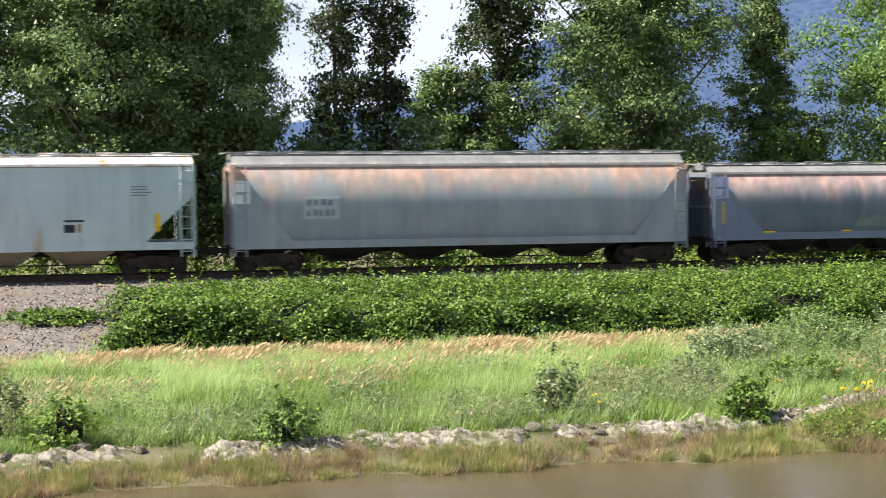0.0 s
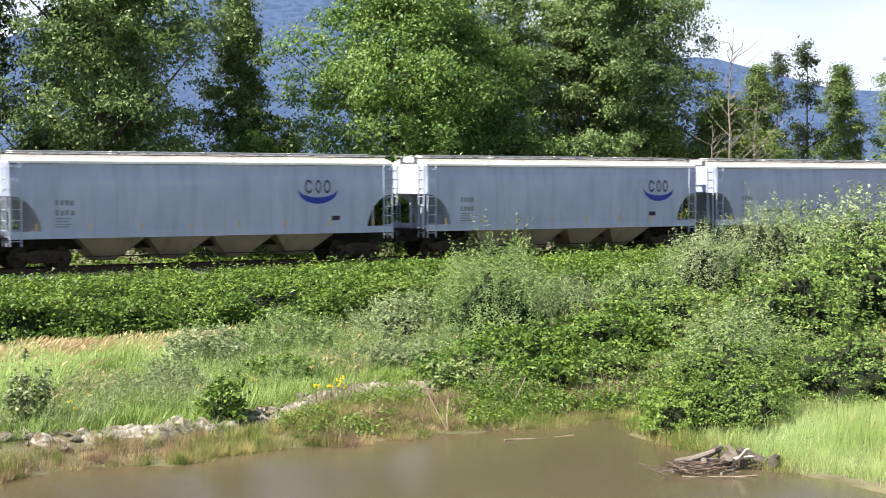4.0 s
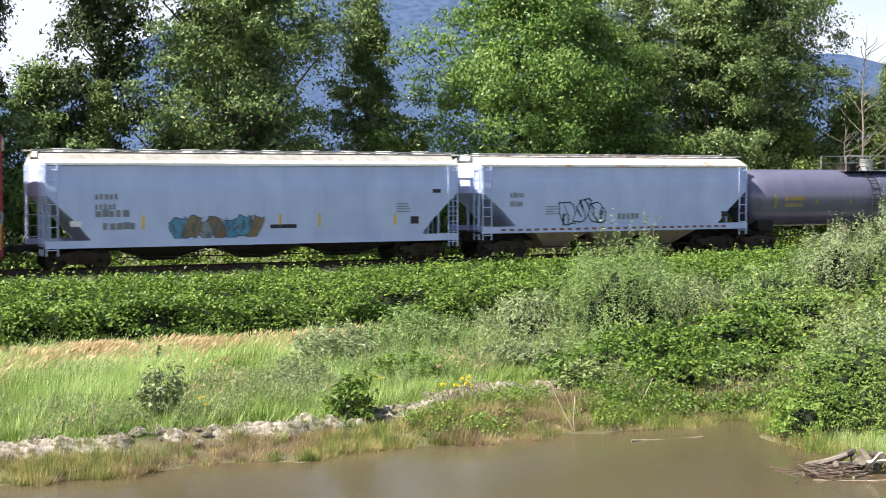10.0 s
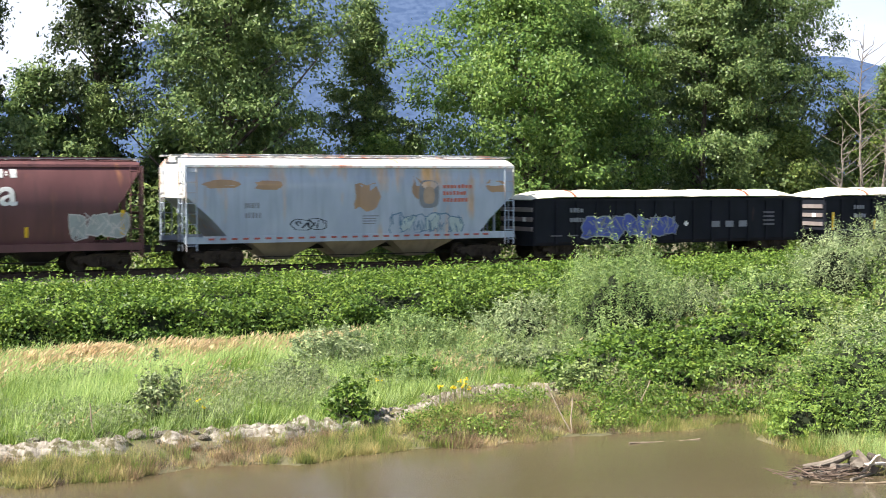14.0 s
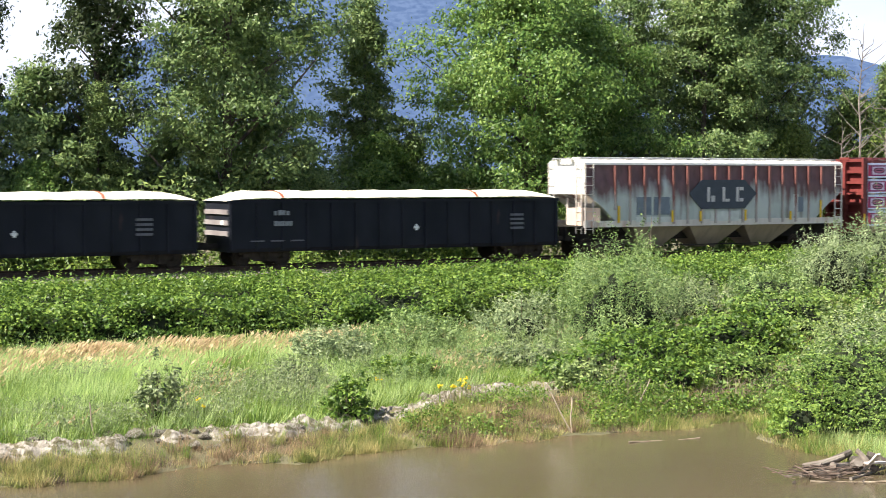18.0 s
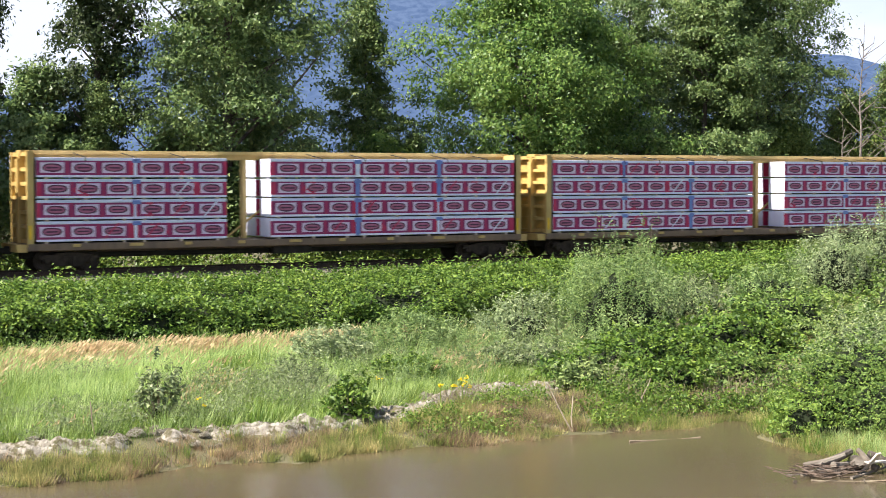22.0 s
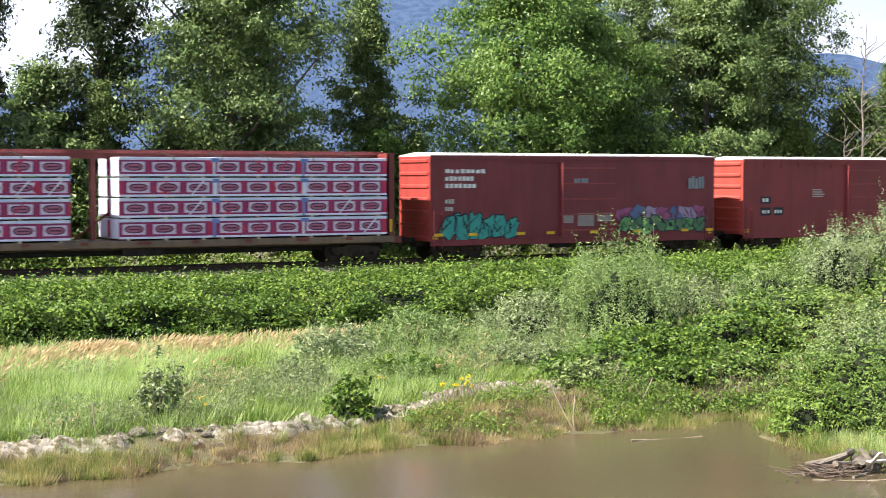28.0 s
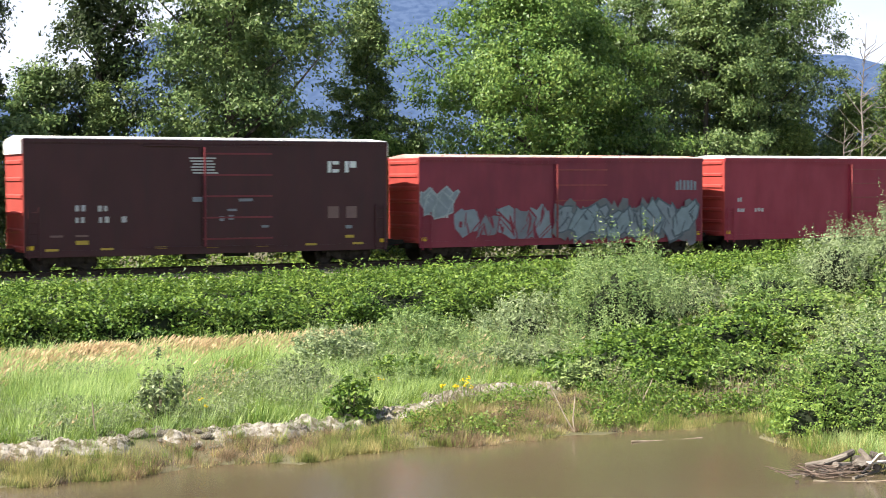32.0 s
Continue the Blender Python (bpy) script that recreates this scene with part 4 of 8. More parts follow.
def logo_hoppers():
    for i, (a, b) in enumerate(((-177.6, -159.9), (-158.1, -141.4), (-140.0, -122.2), (-120.7, -103.0))):
        car, h, s = hopper("hopper_car", ("white covered hopper with a dark logo and blue crescent", "dusty lavender-grey covered hopper with a dark logo and blue crescent", "white covered hopper with small blue graffiti under the logo", "white covered hopper with two black scrawls")[i],
                           a, b, "flat", P_WHITE, P_ROOFW, 4, 4.80, 4.24, 1.28, 20 + i, shelf=3.82, bay_col=P_CHUTE, hatches=0, bay_low=0.25, slope_col=P_ROOFDIRT, arch=True)
        logo_arc(car, h - (3.9, 2.6, 3.4, 3.4)[i], 3.3, 1.0, s)
        marks(car, -h + 1.9, 2.55, 0.9, s, 40 + i, lines=2, n=4)
        small_print(car, -h + 1.9, 2.0, s, 50 + i)
        bars("label_patch", car, [(h - 3.2, 1.8, 0.42, 0.2)], M_DARKINK, s)
        reflectors(car, h, s, 1.55, 8)
        rs = random.Random(60 + i)
        if i == 2:
            bars("scrawl", car, scribble(-h + 3.6, 1.84, 2.0, 0.20, 13, rs, 0.3), M_SLATEINK, s)
            graffiti(car, -h + 5.7, -h + 7.7, 1.72, 2.16, s, [P_WHITE, P_WHITE, G_GREY], M_BLUE, 6, 61, 0.3)
            graffiti(car, -h + 10.0, -h + 11.0, 1.75, 2.15, s, [P_WHITE, G_GREY], G_DARK, 4, 62, 0.35)
            bars("scrawl", car, scribble(-h + 14.0, 2.05, 1.3, 0.16, 9, rs, 0.25), M_SLATEINK, s)
        if i == 3:
            for q in (4.6, 7.5):
                graffiti(car, -h + q, -h + q + 0.9, 1.7, 2.5, s, [P_WHITE, G_GREY, P_WHITE], G_DARK, 3, 63 + int(q), 0.35)
            bars("scrawl", car, scribble(h - 4.9, 1.85, 0.8, 0.3, 3, rs, 0.3), M_GREYINK, s)


def middle_hoppers():
    car, h, s = hopper("hopper_car", "lavender-white covered hopper with cyan and brown graffiti", -84.4, -66.0, "flat", P_WHITE2, P_ROOFW, 3, 4.86, 4.16, 0.95, 30, shelf=3.5, bay_col=M_BLACK, hatches=10, bay_low=0.3, slope_col=P_ROOFDIRT)
    marks(car, -h + 2.0, 2.8, 1.0, s, 70)
    rs = random.Random(71)
    bars("scrawl", car, scribble(-h + 2.0, 2.1, 1.4, 0.3, 5, rs, 0.1) + scribble(-h + 2.3, 1.6, 1.4, 0.3, 5, rs, 0.15), M_GREYINK, s)
    graffiti(car, -h + 5.2, -h + 9.0, 1.1, 2.15, s, [flat("dull_cyan_spray", (0.10, 0.28, 0.42)), flat("dull_ochre_spray", (0.24, 0.17, 0.10)), G_GREY, flat("brown_spray", (0.20, 0.14, 0.09)), flat("dull_cyan_spray_2", (0.08, 0.26, 0.44))], G_SLATE, 7, 72, 0.3)
    bars("reflector", car, [(-h + 3.9, 1.6, 0.1, 0.55), (0.6, 1.6, 0.1, 0.55), (2.4, 1.6, 0.1, 0.55), (h - 3.2, 1.6, 0.1, 0.5)], M_YELLOW, s)
    small_print(car, h - 3.1, 2.5, s, 73)
    bars("label_patch", car, [(h - 2.4, 1.65, 0.4, 0.32), (h - 1.3, 3.0, 0.4, 0.16), (-h + 9.4, 1.55, 1.2, 0.16)], M_DARKINK, s)
    bars("label_patch", car, [(-h + 1.0, 1.75, 0.45, 0.22)], M_WHITE, s)
    car, h, s = hopper("hopper_car", "pale lavender covered hopper with outlined black graffiti and a dashed sill", -64.8, -49.6, "flat", P_WHITE2, P_RUSTROOF, 3, 4.80, 4.16, 1.2, 31, shelf=3.6, bay_col=P_CHUTE, hatches=0, bay_low=0.35)
    marks(car, -h + 1.5, 2.75, 0.8, s, 74)
    small_print(car, -h + 3.4, 2.3, s, 75)
    graffiti(car, -h + 4.2, -h + 6.6, 1.5, 2.6, s, [P_WHITE2], G_DARK, 3, 76)
    bars("scrawl", car, scribble(-h + 7.4, 1.7, 1.3, 0.3, 5, rs, 0.2), M_GREYINK, s)
    bars("sill_dash", car, [(-h + 1 + i * 0.45, 1.24, 0.24, 0.09) for i in range(int((2 * h - 2) / 0.45))], flat("brown_dash", (0.22, 0.08, 0.07)), 1.605)
    bars("label_patch", car, [(h - 1.6, 1.75, 0.4, 0.25)], M_DARKINK, s)
    car, h, s = hopper("hopper_car", "brown government grain hopper with a large white country name", -29.2, -14.6, "barrel", P_BROWN, P_BROWN, 4, 4.62, 4.2, 0.95, 32, bay_col=M_BLACK, hatches=0, bay_low=0.3, lad_col=P_BROWN)
    # the end sheet and its braces: sun on the brown is painted in as orange-red
    bm = bmesh.new()
    prof = [(z, s(z)) for z in (0.97, 1.4, 2.0, 2.6, 3.2, 3.7, 4.19)]
    va = [bm.verts.new((-h + 0.05, -w, z)) for z, w in prof] + [bm.verts.new((-h + 0.05, w, z)) for z, w in prof[::-1]]
    bm.faces.new(va)
    part("end_sheet", bm, P_ORANGE, car, "brown hopper's end sheet painted orange-red as if sunlit")
    bm = bmesh.new()
    for sy in (-1, 1):
        tube(bm, (-h - 0.05, sy * 1.0, 4.1), (-h - 0.05, sy * 0.25, 1.1), 0.07)
    tube(bm, (-h - 0.05, -0.9, 3.2), (-h - 0.05, 0.9, 3.2), 0.05)
    part("end_brace", bm, P_ORANGE, car)
    text_on(car, "country_name", "Canada", -h + 4.6, 2.72, 1.5, M_WHITE, s, 1.12, "white country name lettering", 0.022)
    bars("flag_mark", car, [(-h + 8.9, 3.78, 0.24, 0.34), (-h + 9.42, 3.78, 0.24, 0.34), (-h + 9.23, 3.86, 0.1, 0.16)], M_WHITE, s)
    marks(car, -h + 0.9, 2.7, 0.5, s, 80, M_PALE, 1, 2)
    bars("reporting_mark", car, scribble(-h + 2.2, 2.7, 1.2, 0.2, 6, rs), M_PALE, s)
    graffiti(car, -h + 1.2, -h + 5.2, 1.6, 2.3, s, [G_GREY, P_BROWN, G_GREY], P_BROWN, 5, 81)
    graffiti(car, -h + 5.8, -h + 7.9, 1.35, 2.15, s, [flat("dull_green_spray", (0.07, 0.10, 0.07))], P_BROWN, 2, 82)
    graffiti(car, -h + 11.6, -h + 13.9, 1.35, 2.35, s, [G_SILVER], M_PALE, 3, 83)
    bars("reflector", car, [(-h + 0.25, 1.5, 0.12, 0.6), (-h + 4.6, 1.45, 0.14, 0.4), (-h + 7.2, 1.45, 0.14, 0.4), (-h + 9.9, 1.45, 0.14, 0.4), (h - 0.9, 1.5, 0.16, 1.0)], M_YELLOW, s)
    car, h, s = hopper("hopper_car", "weathered grey covered hopper with rust patches and a round crest", -12.85, 2.8, "flat", P_OLDGREY, P_ROOFPATCH, 3, 4.80, 4.2, 1.12, 33, shelf=3.8, end_col=P_ROOFW, bay_col=P_CHUTE, hatches=0, bay_low=0.3)
    marks(car, -h + 2.6, 2.5, 0.8, s, 90)
    bm = bmesh.new()
    blob(bm, h - 4.4, 3.05, 1.0, 1.25, s, rs, 0.012, 16, 0.03)
    part("crest", bm, M_GREYINK, car, "round dark crest")
    bm = bmesh.new()
    blob(bm, h - 4.4, 3.0, 0.55, 0.75, s, rs, 0.018, 16, 0.05)
    part("crest", bm, flat("crest_tan", (0.42, 0.3, 0.22)), car)
    redink = flat("faded_red_marking", (0.5, 0.16, 0.12))
    for i in range(3):
        bars("name_bar", car, scribble(h - 3.7, 3.3 - i * 0.3, (1.5, 1.2, 1.3)[i], 0.18, (8, 7, 7)[i], rs, 0.2), redink, s)
    rp = paint("orange_rust_patch", (0.44, 0.27, 0.15), (0.36, 0.24, 0.17), dirt=0.5, seed=52)
    for px, pz, pw, ph in ((1.6, 3.5, 1.5, 0.34), (3.7, 3.46, 1.2, 0.4), (8.2, 2.95, 1.2, 1.1), (10.7, 3.35, 0.5, 0.9), (14.7, 3.4, 1.0, 0.55)):
        bm = bmesh.new()
        blob(bm, -h + px, pz, pw, ph, s, rs, 0.009, 16, 0.22)
        part("rust_patch", bm, rp, car, "orange rust patch")
    graffiti(car, -h + 4.8, -h + 6.2, 1.55, 2.1, s, [P_OLDGREY], G_DARK, 2, 91)
    graffiti(car, h - 6.3, h - 2.8, 1.3, 2.2, s, [P_OLDGREY, G_PALEBLUE], flat("dull_blue_spray", (0.12, 0.2, 0.3)), 6, 92, 0.3)
    small_print(car, -h + 8.0, 2.1, s, 93, None, 4, 0.8)
    bars("sill_dash", car, [(-h + 1 + i * 0.5, 1.2, 0.26, 0.08) for i in range(int((2 * h - 2) / 0.5))], flat("red_dash", (0.4, 0.1, 0.08)), 1.605)


def ribbed_hopper():
    car, h, s = hopper("hopper_car", "rusty ribbed grey hopper with a dark six-sided logo", 73.2, 89.2, "ribbed", P_RIBBED, P_ROOFW, 3, 4.74, 4.34, 1.45, 34, end_col=P_ROOFW, bay_col=P_CHUTE, hatches=0, bay_low=0.3, lad_col=paint("worn_white_fitting", (0.55, 0.5, 0.46), rust=(0.3, 0.14, 0.08), amount=0.2, seed=35))
    n = 16
    for i in range(n):
        x = -h + 1.75 + (2 * h - 3.2) * i / (n - 1)
        z0 = 1.5 if abs(x) < h - 1.8 else 2.2
        box("side_rib", x - 0.05, x + 0.05, -1.66, -1.55, z0, 4.3, P_RIBBEDRIB, car)
    bm = bmesh.new()
    prism(bm, [(-1.95, 2.95), (-1.2, 3.62), (1.5, 3.62), (2.25, 2.95), (1.5, 2.2), (-1.2, 2.2)], -1.675, -1.64)
    part("logo_panel", bm, flat("dark_blue_panel", (0.05, 0.06, 0.08)), car, "dark six-sided logo panel")
    bars("logo_shape", car, [(-0.85, 2.55, 0.16, 0.72), (-0.6, 2.55, 0.22, 0.3), (0.1, 2.55, 0.15, 0.72), (0.28, 2.55, 0.26, 0.14), (0.95, 2.55, 0.16, 0.72), (1.16, 3.1, 0.24, 0.17), (1.16, 2.55, 0.24, 0.17)], M_PALE, 1.677)
    bars("stencil_panel", car, [(-h + 3.0, 1.95, 0.85, 0.85), (-h + 4.0, 1.95, 0.95, 0.85), (h - 3.0, 2.0, 0.35, 0.75)], flat("slate_blue_panel", (0.16, 0.19, 0.23)), 1.60)
    bars("stencil_panel", car, [(-h + 2.95, 1.6, 2.1, 0.25), (-0.6, 1.6, 1.8, 0.5), (h - 3.3, 1.8, 0.3, 1.1)], flat("pale_grey_panel_2", (0.55, 0.57, 0.55)), 1.595)
    bars("reflector", car, [(-h + 1.85, 1.6, 0.12, 0.8), (-h + 5.0, 1.6, 0.12, 0.55), (-1.3, 1.6, 0.12, 0.5), (1.5, 1.6, 0.12, 0.55), (4.4, 1.6, 0.12, 0.45), (h - 1.6, 1.7, 0.12, 0.9)], M_YELLOW, 1.67)
    box("end_tool_box", -h - 0.02, -h + 1.0, -1.45, -0.2, 1.48, 2.3, paint("peach_box_paint", (0.62, 0.45, 0.36), seed=36), car)


ROD_RED = paint("worn_red_rod_paint", (0.26, 0.045, 0.045), dirt=0.5, seed=45)


def lighter_rod(col):
    return ROD_RED if col not in (P_DARKBROWN,) else P_OXRED


def boxcar(label, u0, u1, col, end_col, top, roof_col, seed, door=(0.05, 0.24), ribs=0, low=0.62, posts=True, door_col=None):
    """A boxcar: plate sides, posts, a sliding door with its rods, corrugated ends."""
    car, h = thing("boxcar", label, u0, u1)
    lv = [(low + 0.2, -h, h, 1.50), (low + 0.45, -h, h, 1.50), (top - 0.32, -h, h, 1.50), (top - 0.2, -h, h, 1.50)]
    part("body", loft_mesh("body", lv, col, 1), None, car)
    box("side_sill", -h, h, -1.53, -1.49, low, low + 0.26, col, car)
    box("side_sill", -h, h, 1.49, 1.53, low, low + 0.26, col, car)
    box("top_chord", -h - 0.02, h + 0.02, -1.57, -1.47, top - 0.30, top - 0.16, col, car)
    box("top_chord", -h - 0.02, h + 0.02, 1.47, 1.57, top - 0.30, top - 0.16, col, car)
    part("roof", loft_mesh("roof", [(top - 0.19, -h, h, 1.55), (top - 0.13, -h, h, 1.55), (top, -h, h, 0.08)], roof_col), None, car)
    for i in range(1, 13):
        x = -h + 2 * h * i / 13
        box("roof_rib", x - 0.03, x + 0.03, -1.5, 1.5, top - 0.1, top - 0.06, roof_col, car)
    n = 7
    for sx in (-1, 1):
        x = sx * h
        for i in range(n):
            z = low + 0.35 + (top - low - 0.75) * i / (n - 1)
            bm = bmesh.new()
            vs = [(x, z - 0.13), (x + sx * 0.07, z - 0.05), (x + sx * 0.07, z + 0.05), (x, z + 0.13)]
            prism(bm, vs, -1.32, 1.32)
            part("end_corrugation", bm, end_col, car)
        # end_col is lighter than the side colour to paint the ends as sunlit
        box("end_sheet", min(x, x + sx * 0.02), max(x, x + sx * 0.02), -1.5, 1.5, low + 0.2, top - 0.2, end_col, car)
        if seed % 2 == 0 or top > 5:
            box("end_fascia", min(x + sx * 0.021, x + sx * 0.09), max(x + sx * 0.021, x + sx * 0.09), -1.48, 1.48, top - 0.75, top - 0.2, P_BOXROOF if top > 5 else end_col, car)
        lm = ladder_mesh(f"boxlad{col.name}{top:.1f}", low - 0.1, 2.2 if top < 5 else 2.6, 0.4, col, 5)
        o = part("ladder", lm, None, car)
        o.location = (sx * (h - 0.35), -1.56, 0)
        truck(car, sx * (h - 1.75))
        coupler(car, sx * (h + 0.05), sx)
        bars("placard", car, [(sx * h - (0.35 if sx > 0 else -0.1), low + 0.3, 0.24, 0.16)], M_YELLOW, 1.53)
    # posts along the side
    if ribs:
        for i in range(ribs + 1):
            x = -h + 0.15 + (2 * h - 0.3) * i / ribs
            if not (door[0] * 2 * h - 0.2 < x < door[1] * 2 * h + 0.2):
                box("side_post", x - 0.05, x + 0.05, -1.535, -1.49, low + 0.26, top - 0.3, col, car)
    # door
    dx0, dx1 = door[0] * 2 * h, door[1] * 2 * h
    d = box("door", dx0, dx1, -1.56, -1.49, low + 0.3, top - 0.42, door_col or col, car)
    nrib = 5
    for i in range(nrib):
        z = low + 0.6 + (top - low - 1.3) * i / (nrib - 1)
        box("door_rib", dx0 + 0.05, dx1 - 0.05, -1.60, -1.56, z - 0.035, z + 0.035, lighter_rod(col), d)
    bm = bmesh.new()
    tube(bm, (dx0 + 0.12, -1.63, low + 0.3), (dx0 + 0.12, -1.63, top - 0.45), 0.045)
    part("locking_rod", bm, lighter_rod(col), d)
    for z in (low + 0.26, top - 0.42):
        box("door_track", dx0 - 2.4, dx1, -1.60, -1.53, z, z + 0.05, end_col if ribs else col, car)
    box("centre_sill", -h - 0.1, h + 0.1, -0.35, 0.35, 0.55, low + 0.2, M_BLACK, car)
    box("brake_cylinder", -1.2, -0.3, -1.2, -0.7, 0.4, 0.75, M_BLACK, car)
    box("air_reservoir", 0.6, 1.6, -1.0, -0.6, 0.45, 0.8, M_BLACK, car)
    return car, h, dx0, dx1


def boxcars():
    rs = random.Random(99)
    # this car's end red carries the sun in its colour, same paint as the sides
    car, h, d0, d1 = boxcar("tall bright red boxcar with a band of graffiti along its foot", -101.5, -86.0, P_REDBOX, paint("sunlit_red_end", (0.36, 0.048, 0.045), seed=40), 5.45, P_REDBOX, 1, (-0.07, 0.09))
    for x0, x1 in ((-h + 0.7, d0 - 0.3), (d1 + 0.2, h - 0.7)):
        boxes("side_beading", [(x0, x1, -1.53, -1.49, z, z + 0.07) for z in (3.1, 4.45)] + [(x0 - 0.03, x0 + 0.04, -1.53, -1.49, 3.1, 4.5)], P_REDBOX, car)
    y = 1.505
    marks(car, -h + 0.75, 4.0, 0.7, y, 100, G_LILAC, 2, 3, 0.22)
    bm = bmesh.new()
    blob(bm, -h + 4.9, 3.4, 1.75, 1.25, y, rs, 0.012, 22, 0.07)
    part("crest", bm, flat("dull_mauve_spray", (0.20, 0.115, 0.135)), car, "dull mauve round crest")
    graffiti(car, -h + 4.2, -h + 5.6, 3.0, 3.8, y, [flat("mauve_spray_2", (0.30, 0.20, 0.25))], flat("plum_spray", (0.22, 0.13, 0.16)), 3, 100, 0.3)
    bars("name_bar", car, scribble(h - 2.8, 3.3, 1.5, 0.26, 8, rs, 0.25), flat("pale_red_marking", (0.6, 0.2, 0.18)), y)
    bars("stencil", car, [(d0 + 0.7, 4.2, 1.2, 0.06), (d0 + 0.7, 4.1, 1.2, 0.04), (d0 + 0.9, 3.9, 0.6, 0.04)], M_PALE, 1.57)
    graffiti(car, -h + 0.4, -h + 5.0, 0.85, 2.3, y, [G_DARK, G_DARK, G_SLATE], G_GREY, 8, 101, 0.3, G_SLATE)
    graffiti(car, -h + 5.4, -h + 9.6, 0.85, 2.35, 1.58, [G_BLUE, G_SLATE, G_BLUE, G_PALEBLUE], G_DARK, 6, 102, 0.3, G_SLATE)
    graffiti(car, -h + 9.6, h - 0.3, 0.85, 2.5, y, [G_DARK, G_SLATE, G_DARK], G_GREY, 8, 103, 0.3, G_SLATE)
    bars("reflector", car, [(-h + 0.05, 0.8, 0.18, 1.1), (h - 0.22, 0.9, 0.16, 1.0)] + [(-h + q, 1.2, 0.16, 0.45) for q in (3.0, 5.7, 10.4, 11.9)] + [(-h + 1.0, 1.05, 0.6, 0.12)], M_YELLOW, 1.53)

    car, h, d0, d1 = boxcar("dark red boxcar with a three-line white name and teal graffiti", 235.0, 250.75, P_OXRED, P_SUNLITEND, 4.80, P_BOXROOF, 3, (-0.072, 0.127))
    for i in range(3):
        bars("name_bar", car, scribble(-h + 0.75, 3.85 - i * 0.33, (2.1, 1.5, 1.6)[i], 0.2, (8, 7, 7)[i], rs, 0.18), M_WHITE, y)
    marks(car, -h + 0.75, 2.5, 0.5, y, 104, M_PALE, 2, 3, 0.2)
    graffiti(car, -h + 0.7, -h + 4.5, 0.75, 2.1, y, [G_TEAL], G_DARK, 6, 105, 0.28)
    graffiti(car, d1 + 0.2, h - 0.5, 1.5, 2.3, y, [G_PINK, flat("dull_blue_piece", (0.10, 0.16, 0.30)), G_LILAC], flat("plum_edge", (0.16, 0.05, 0.10)), 7, 107, 0.35)
    graffiti(car, d1 + 0.2, h - 0.5, 1.0, 1.75, y + 0.02, [G_GREEN, flat("dull_green_piece", (0.10, 0.20, 0.11))], G_DARK, 8, 106, 0.3)
    bars("reflector", car, [(-h + q, 1.05, 0.42, 0.13) for q in (0.15, 1.9, 4.4, 6.0, 8.4, 10.9, 13.7, 15.2)], M_YELLOW, 1.62)
    bars("primer_patch", car, [(d0 + 0.2, 1.55, 0.55, 0.4), (d0 + 1.0, 1.4, 0.9, 0.6), (d0 + 2.1, 1.6, 0.8, 0.4)], flat("grey_primer", (0.3, 0.25, 0.25)), 1.565)
    bars("scrawl", car, scribble(h - 1.6, 3.1, 1.0, 0.6, 5, rs, 0.2) + scribble(d0 + 0.8, 3.4, 0.8, 0.25, 4, rs, 0.1), G_GREY, 1.57)

    car, h, d0, d1 = boxcar("faded red boxcar with dark patched marks", 252.6, 267.9, P_OXRED2, paint("light_coral_end_paint", (0.38, 0.068, 0.055), seed=41), 4.72, P_BOXROOF, 5, (-0.063, 0.12))
    bars("mark_patch", car, [(-h + 1.1, 2.35, 0.65, 0.35), (-h + 1.1, 1.75, 0.65, 0.4), (-h + 1.95, 1.75, 0.6, 0.4)], M_DARKINK, y)
    bars("reporting_mark", car, scribble(-h + 1.2, 2.42, 0.45, 0.2, 2, rs) + scribble(-h + 1.2, 1.85, 0.5, 0.18, 3, rs) + scribble(-h + 2.0, 1.85, 0.5, 0.18, 3, rs), M_WHITE, 1.52)
    boxes("side_beading", [(-h + 0.2 + i * 1.1, -h + 0.26 + i * 1.1, -1.53, -1.49, 4.1, 4.42) for i in range(7)], P_OXRED2, car)
    small_print(car, -h + 4.5, 3.0, y, 107, M_PALE)

    car, h, d0, d1 = boxcar("red boxcar with a large silver-blue graffiti piece", 269.45, 284.7, P_OXRED3, P_SUNLITEND, 4.74, P_BOXROOF, 7, (-0.07, 0.135))
    bm = bmesh.new()
    blob(bm, -h + 1.1, 3.55, 0.6, 0.65, y, rs, 0.012, 14, 0.06)
    part("crest", bm, G_PALEBLUE, car, "pale round crest")
    bars("scrawl", car, scribble(-h + 0.15, 3.3, 0.6, 0.6, 3, rs, 0.1), G_GREY, y)
    for i in range(3):
        bars("name_bar", car, scribble(-h + 1.7, 3.7 - i * 0.3, (1.6, 1.2, 1.3)[i], 0.16, (8, 7, 7)[i], rs, 0.2), M_PALE, y)
    graffiti(car, -h + 0.6, h - 2.3, 0.98, 2.45, 1.60, [G_PALEBLUE, flat("spray_blue_grey", (0.30, 0.36, 0.40)), G_SILVER], G_SLATE, 8, 108, 0.3, flat("dull_lilac_haze", (0.27, 0.20, 0.31)))
    bars("scrawl", car, scribble(h - 2.1, 1.2, 1.8, 0.8, 7, rs, 0.2), G_LILAC, y)
    bars("stencil", car, [(d0 + 0.9, 2.75, 1.4, 0.06), (d0 + 0.9, 2.62, 1.2, 0.05)], M_PALE, 1.61)

    car, h, d0, d1 = boxcar("tall dark brown boxcar with two white block marks", 286.65, 302.3, P_DARKBROWN, paint("sunlit_oxide_end", (0.33, 0.055, 0.045), seed=42), 5.42, P_BOXROOF, 9, (-0.04, 0.16))
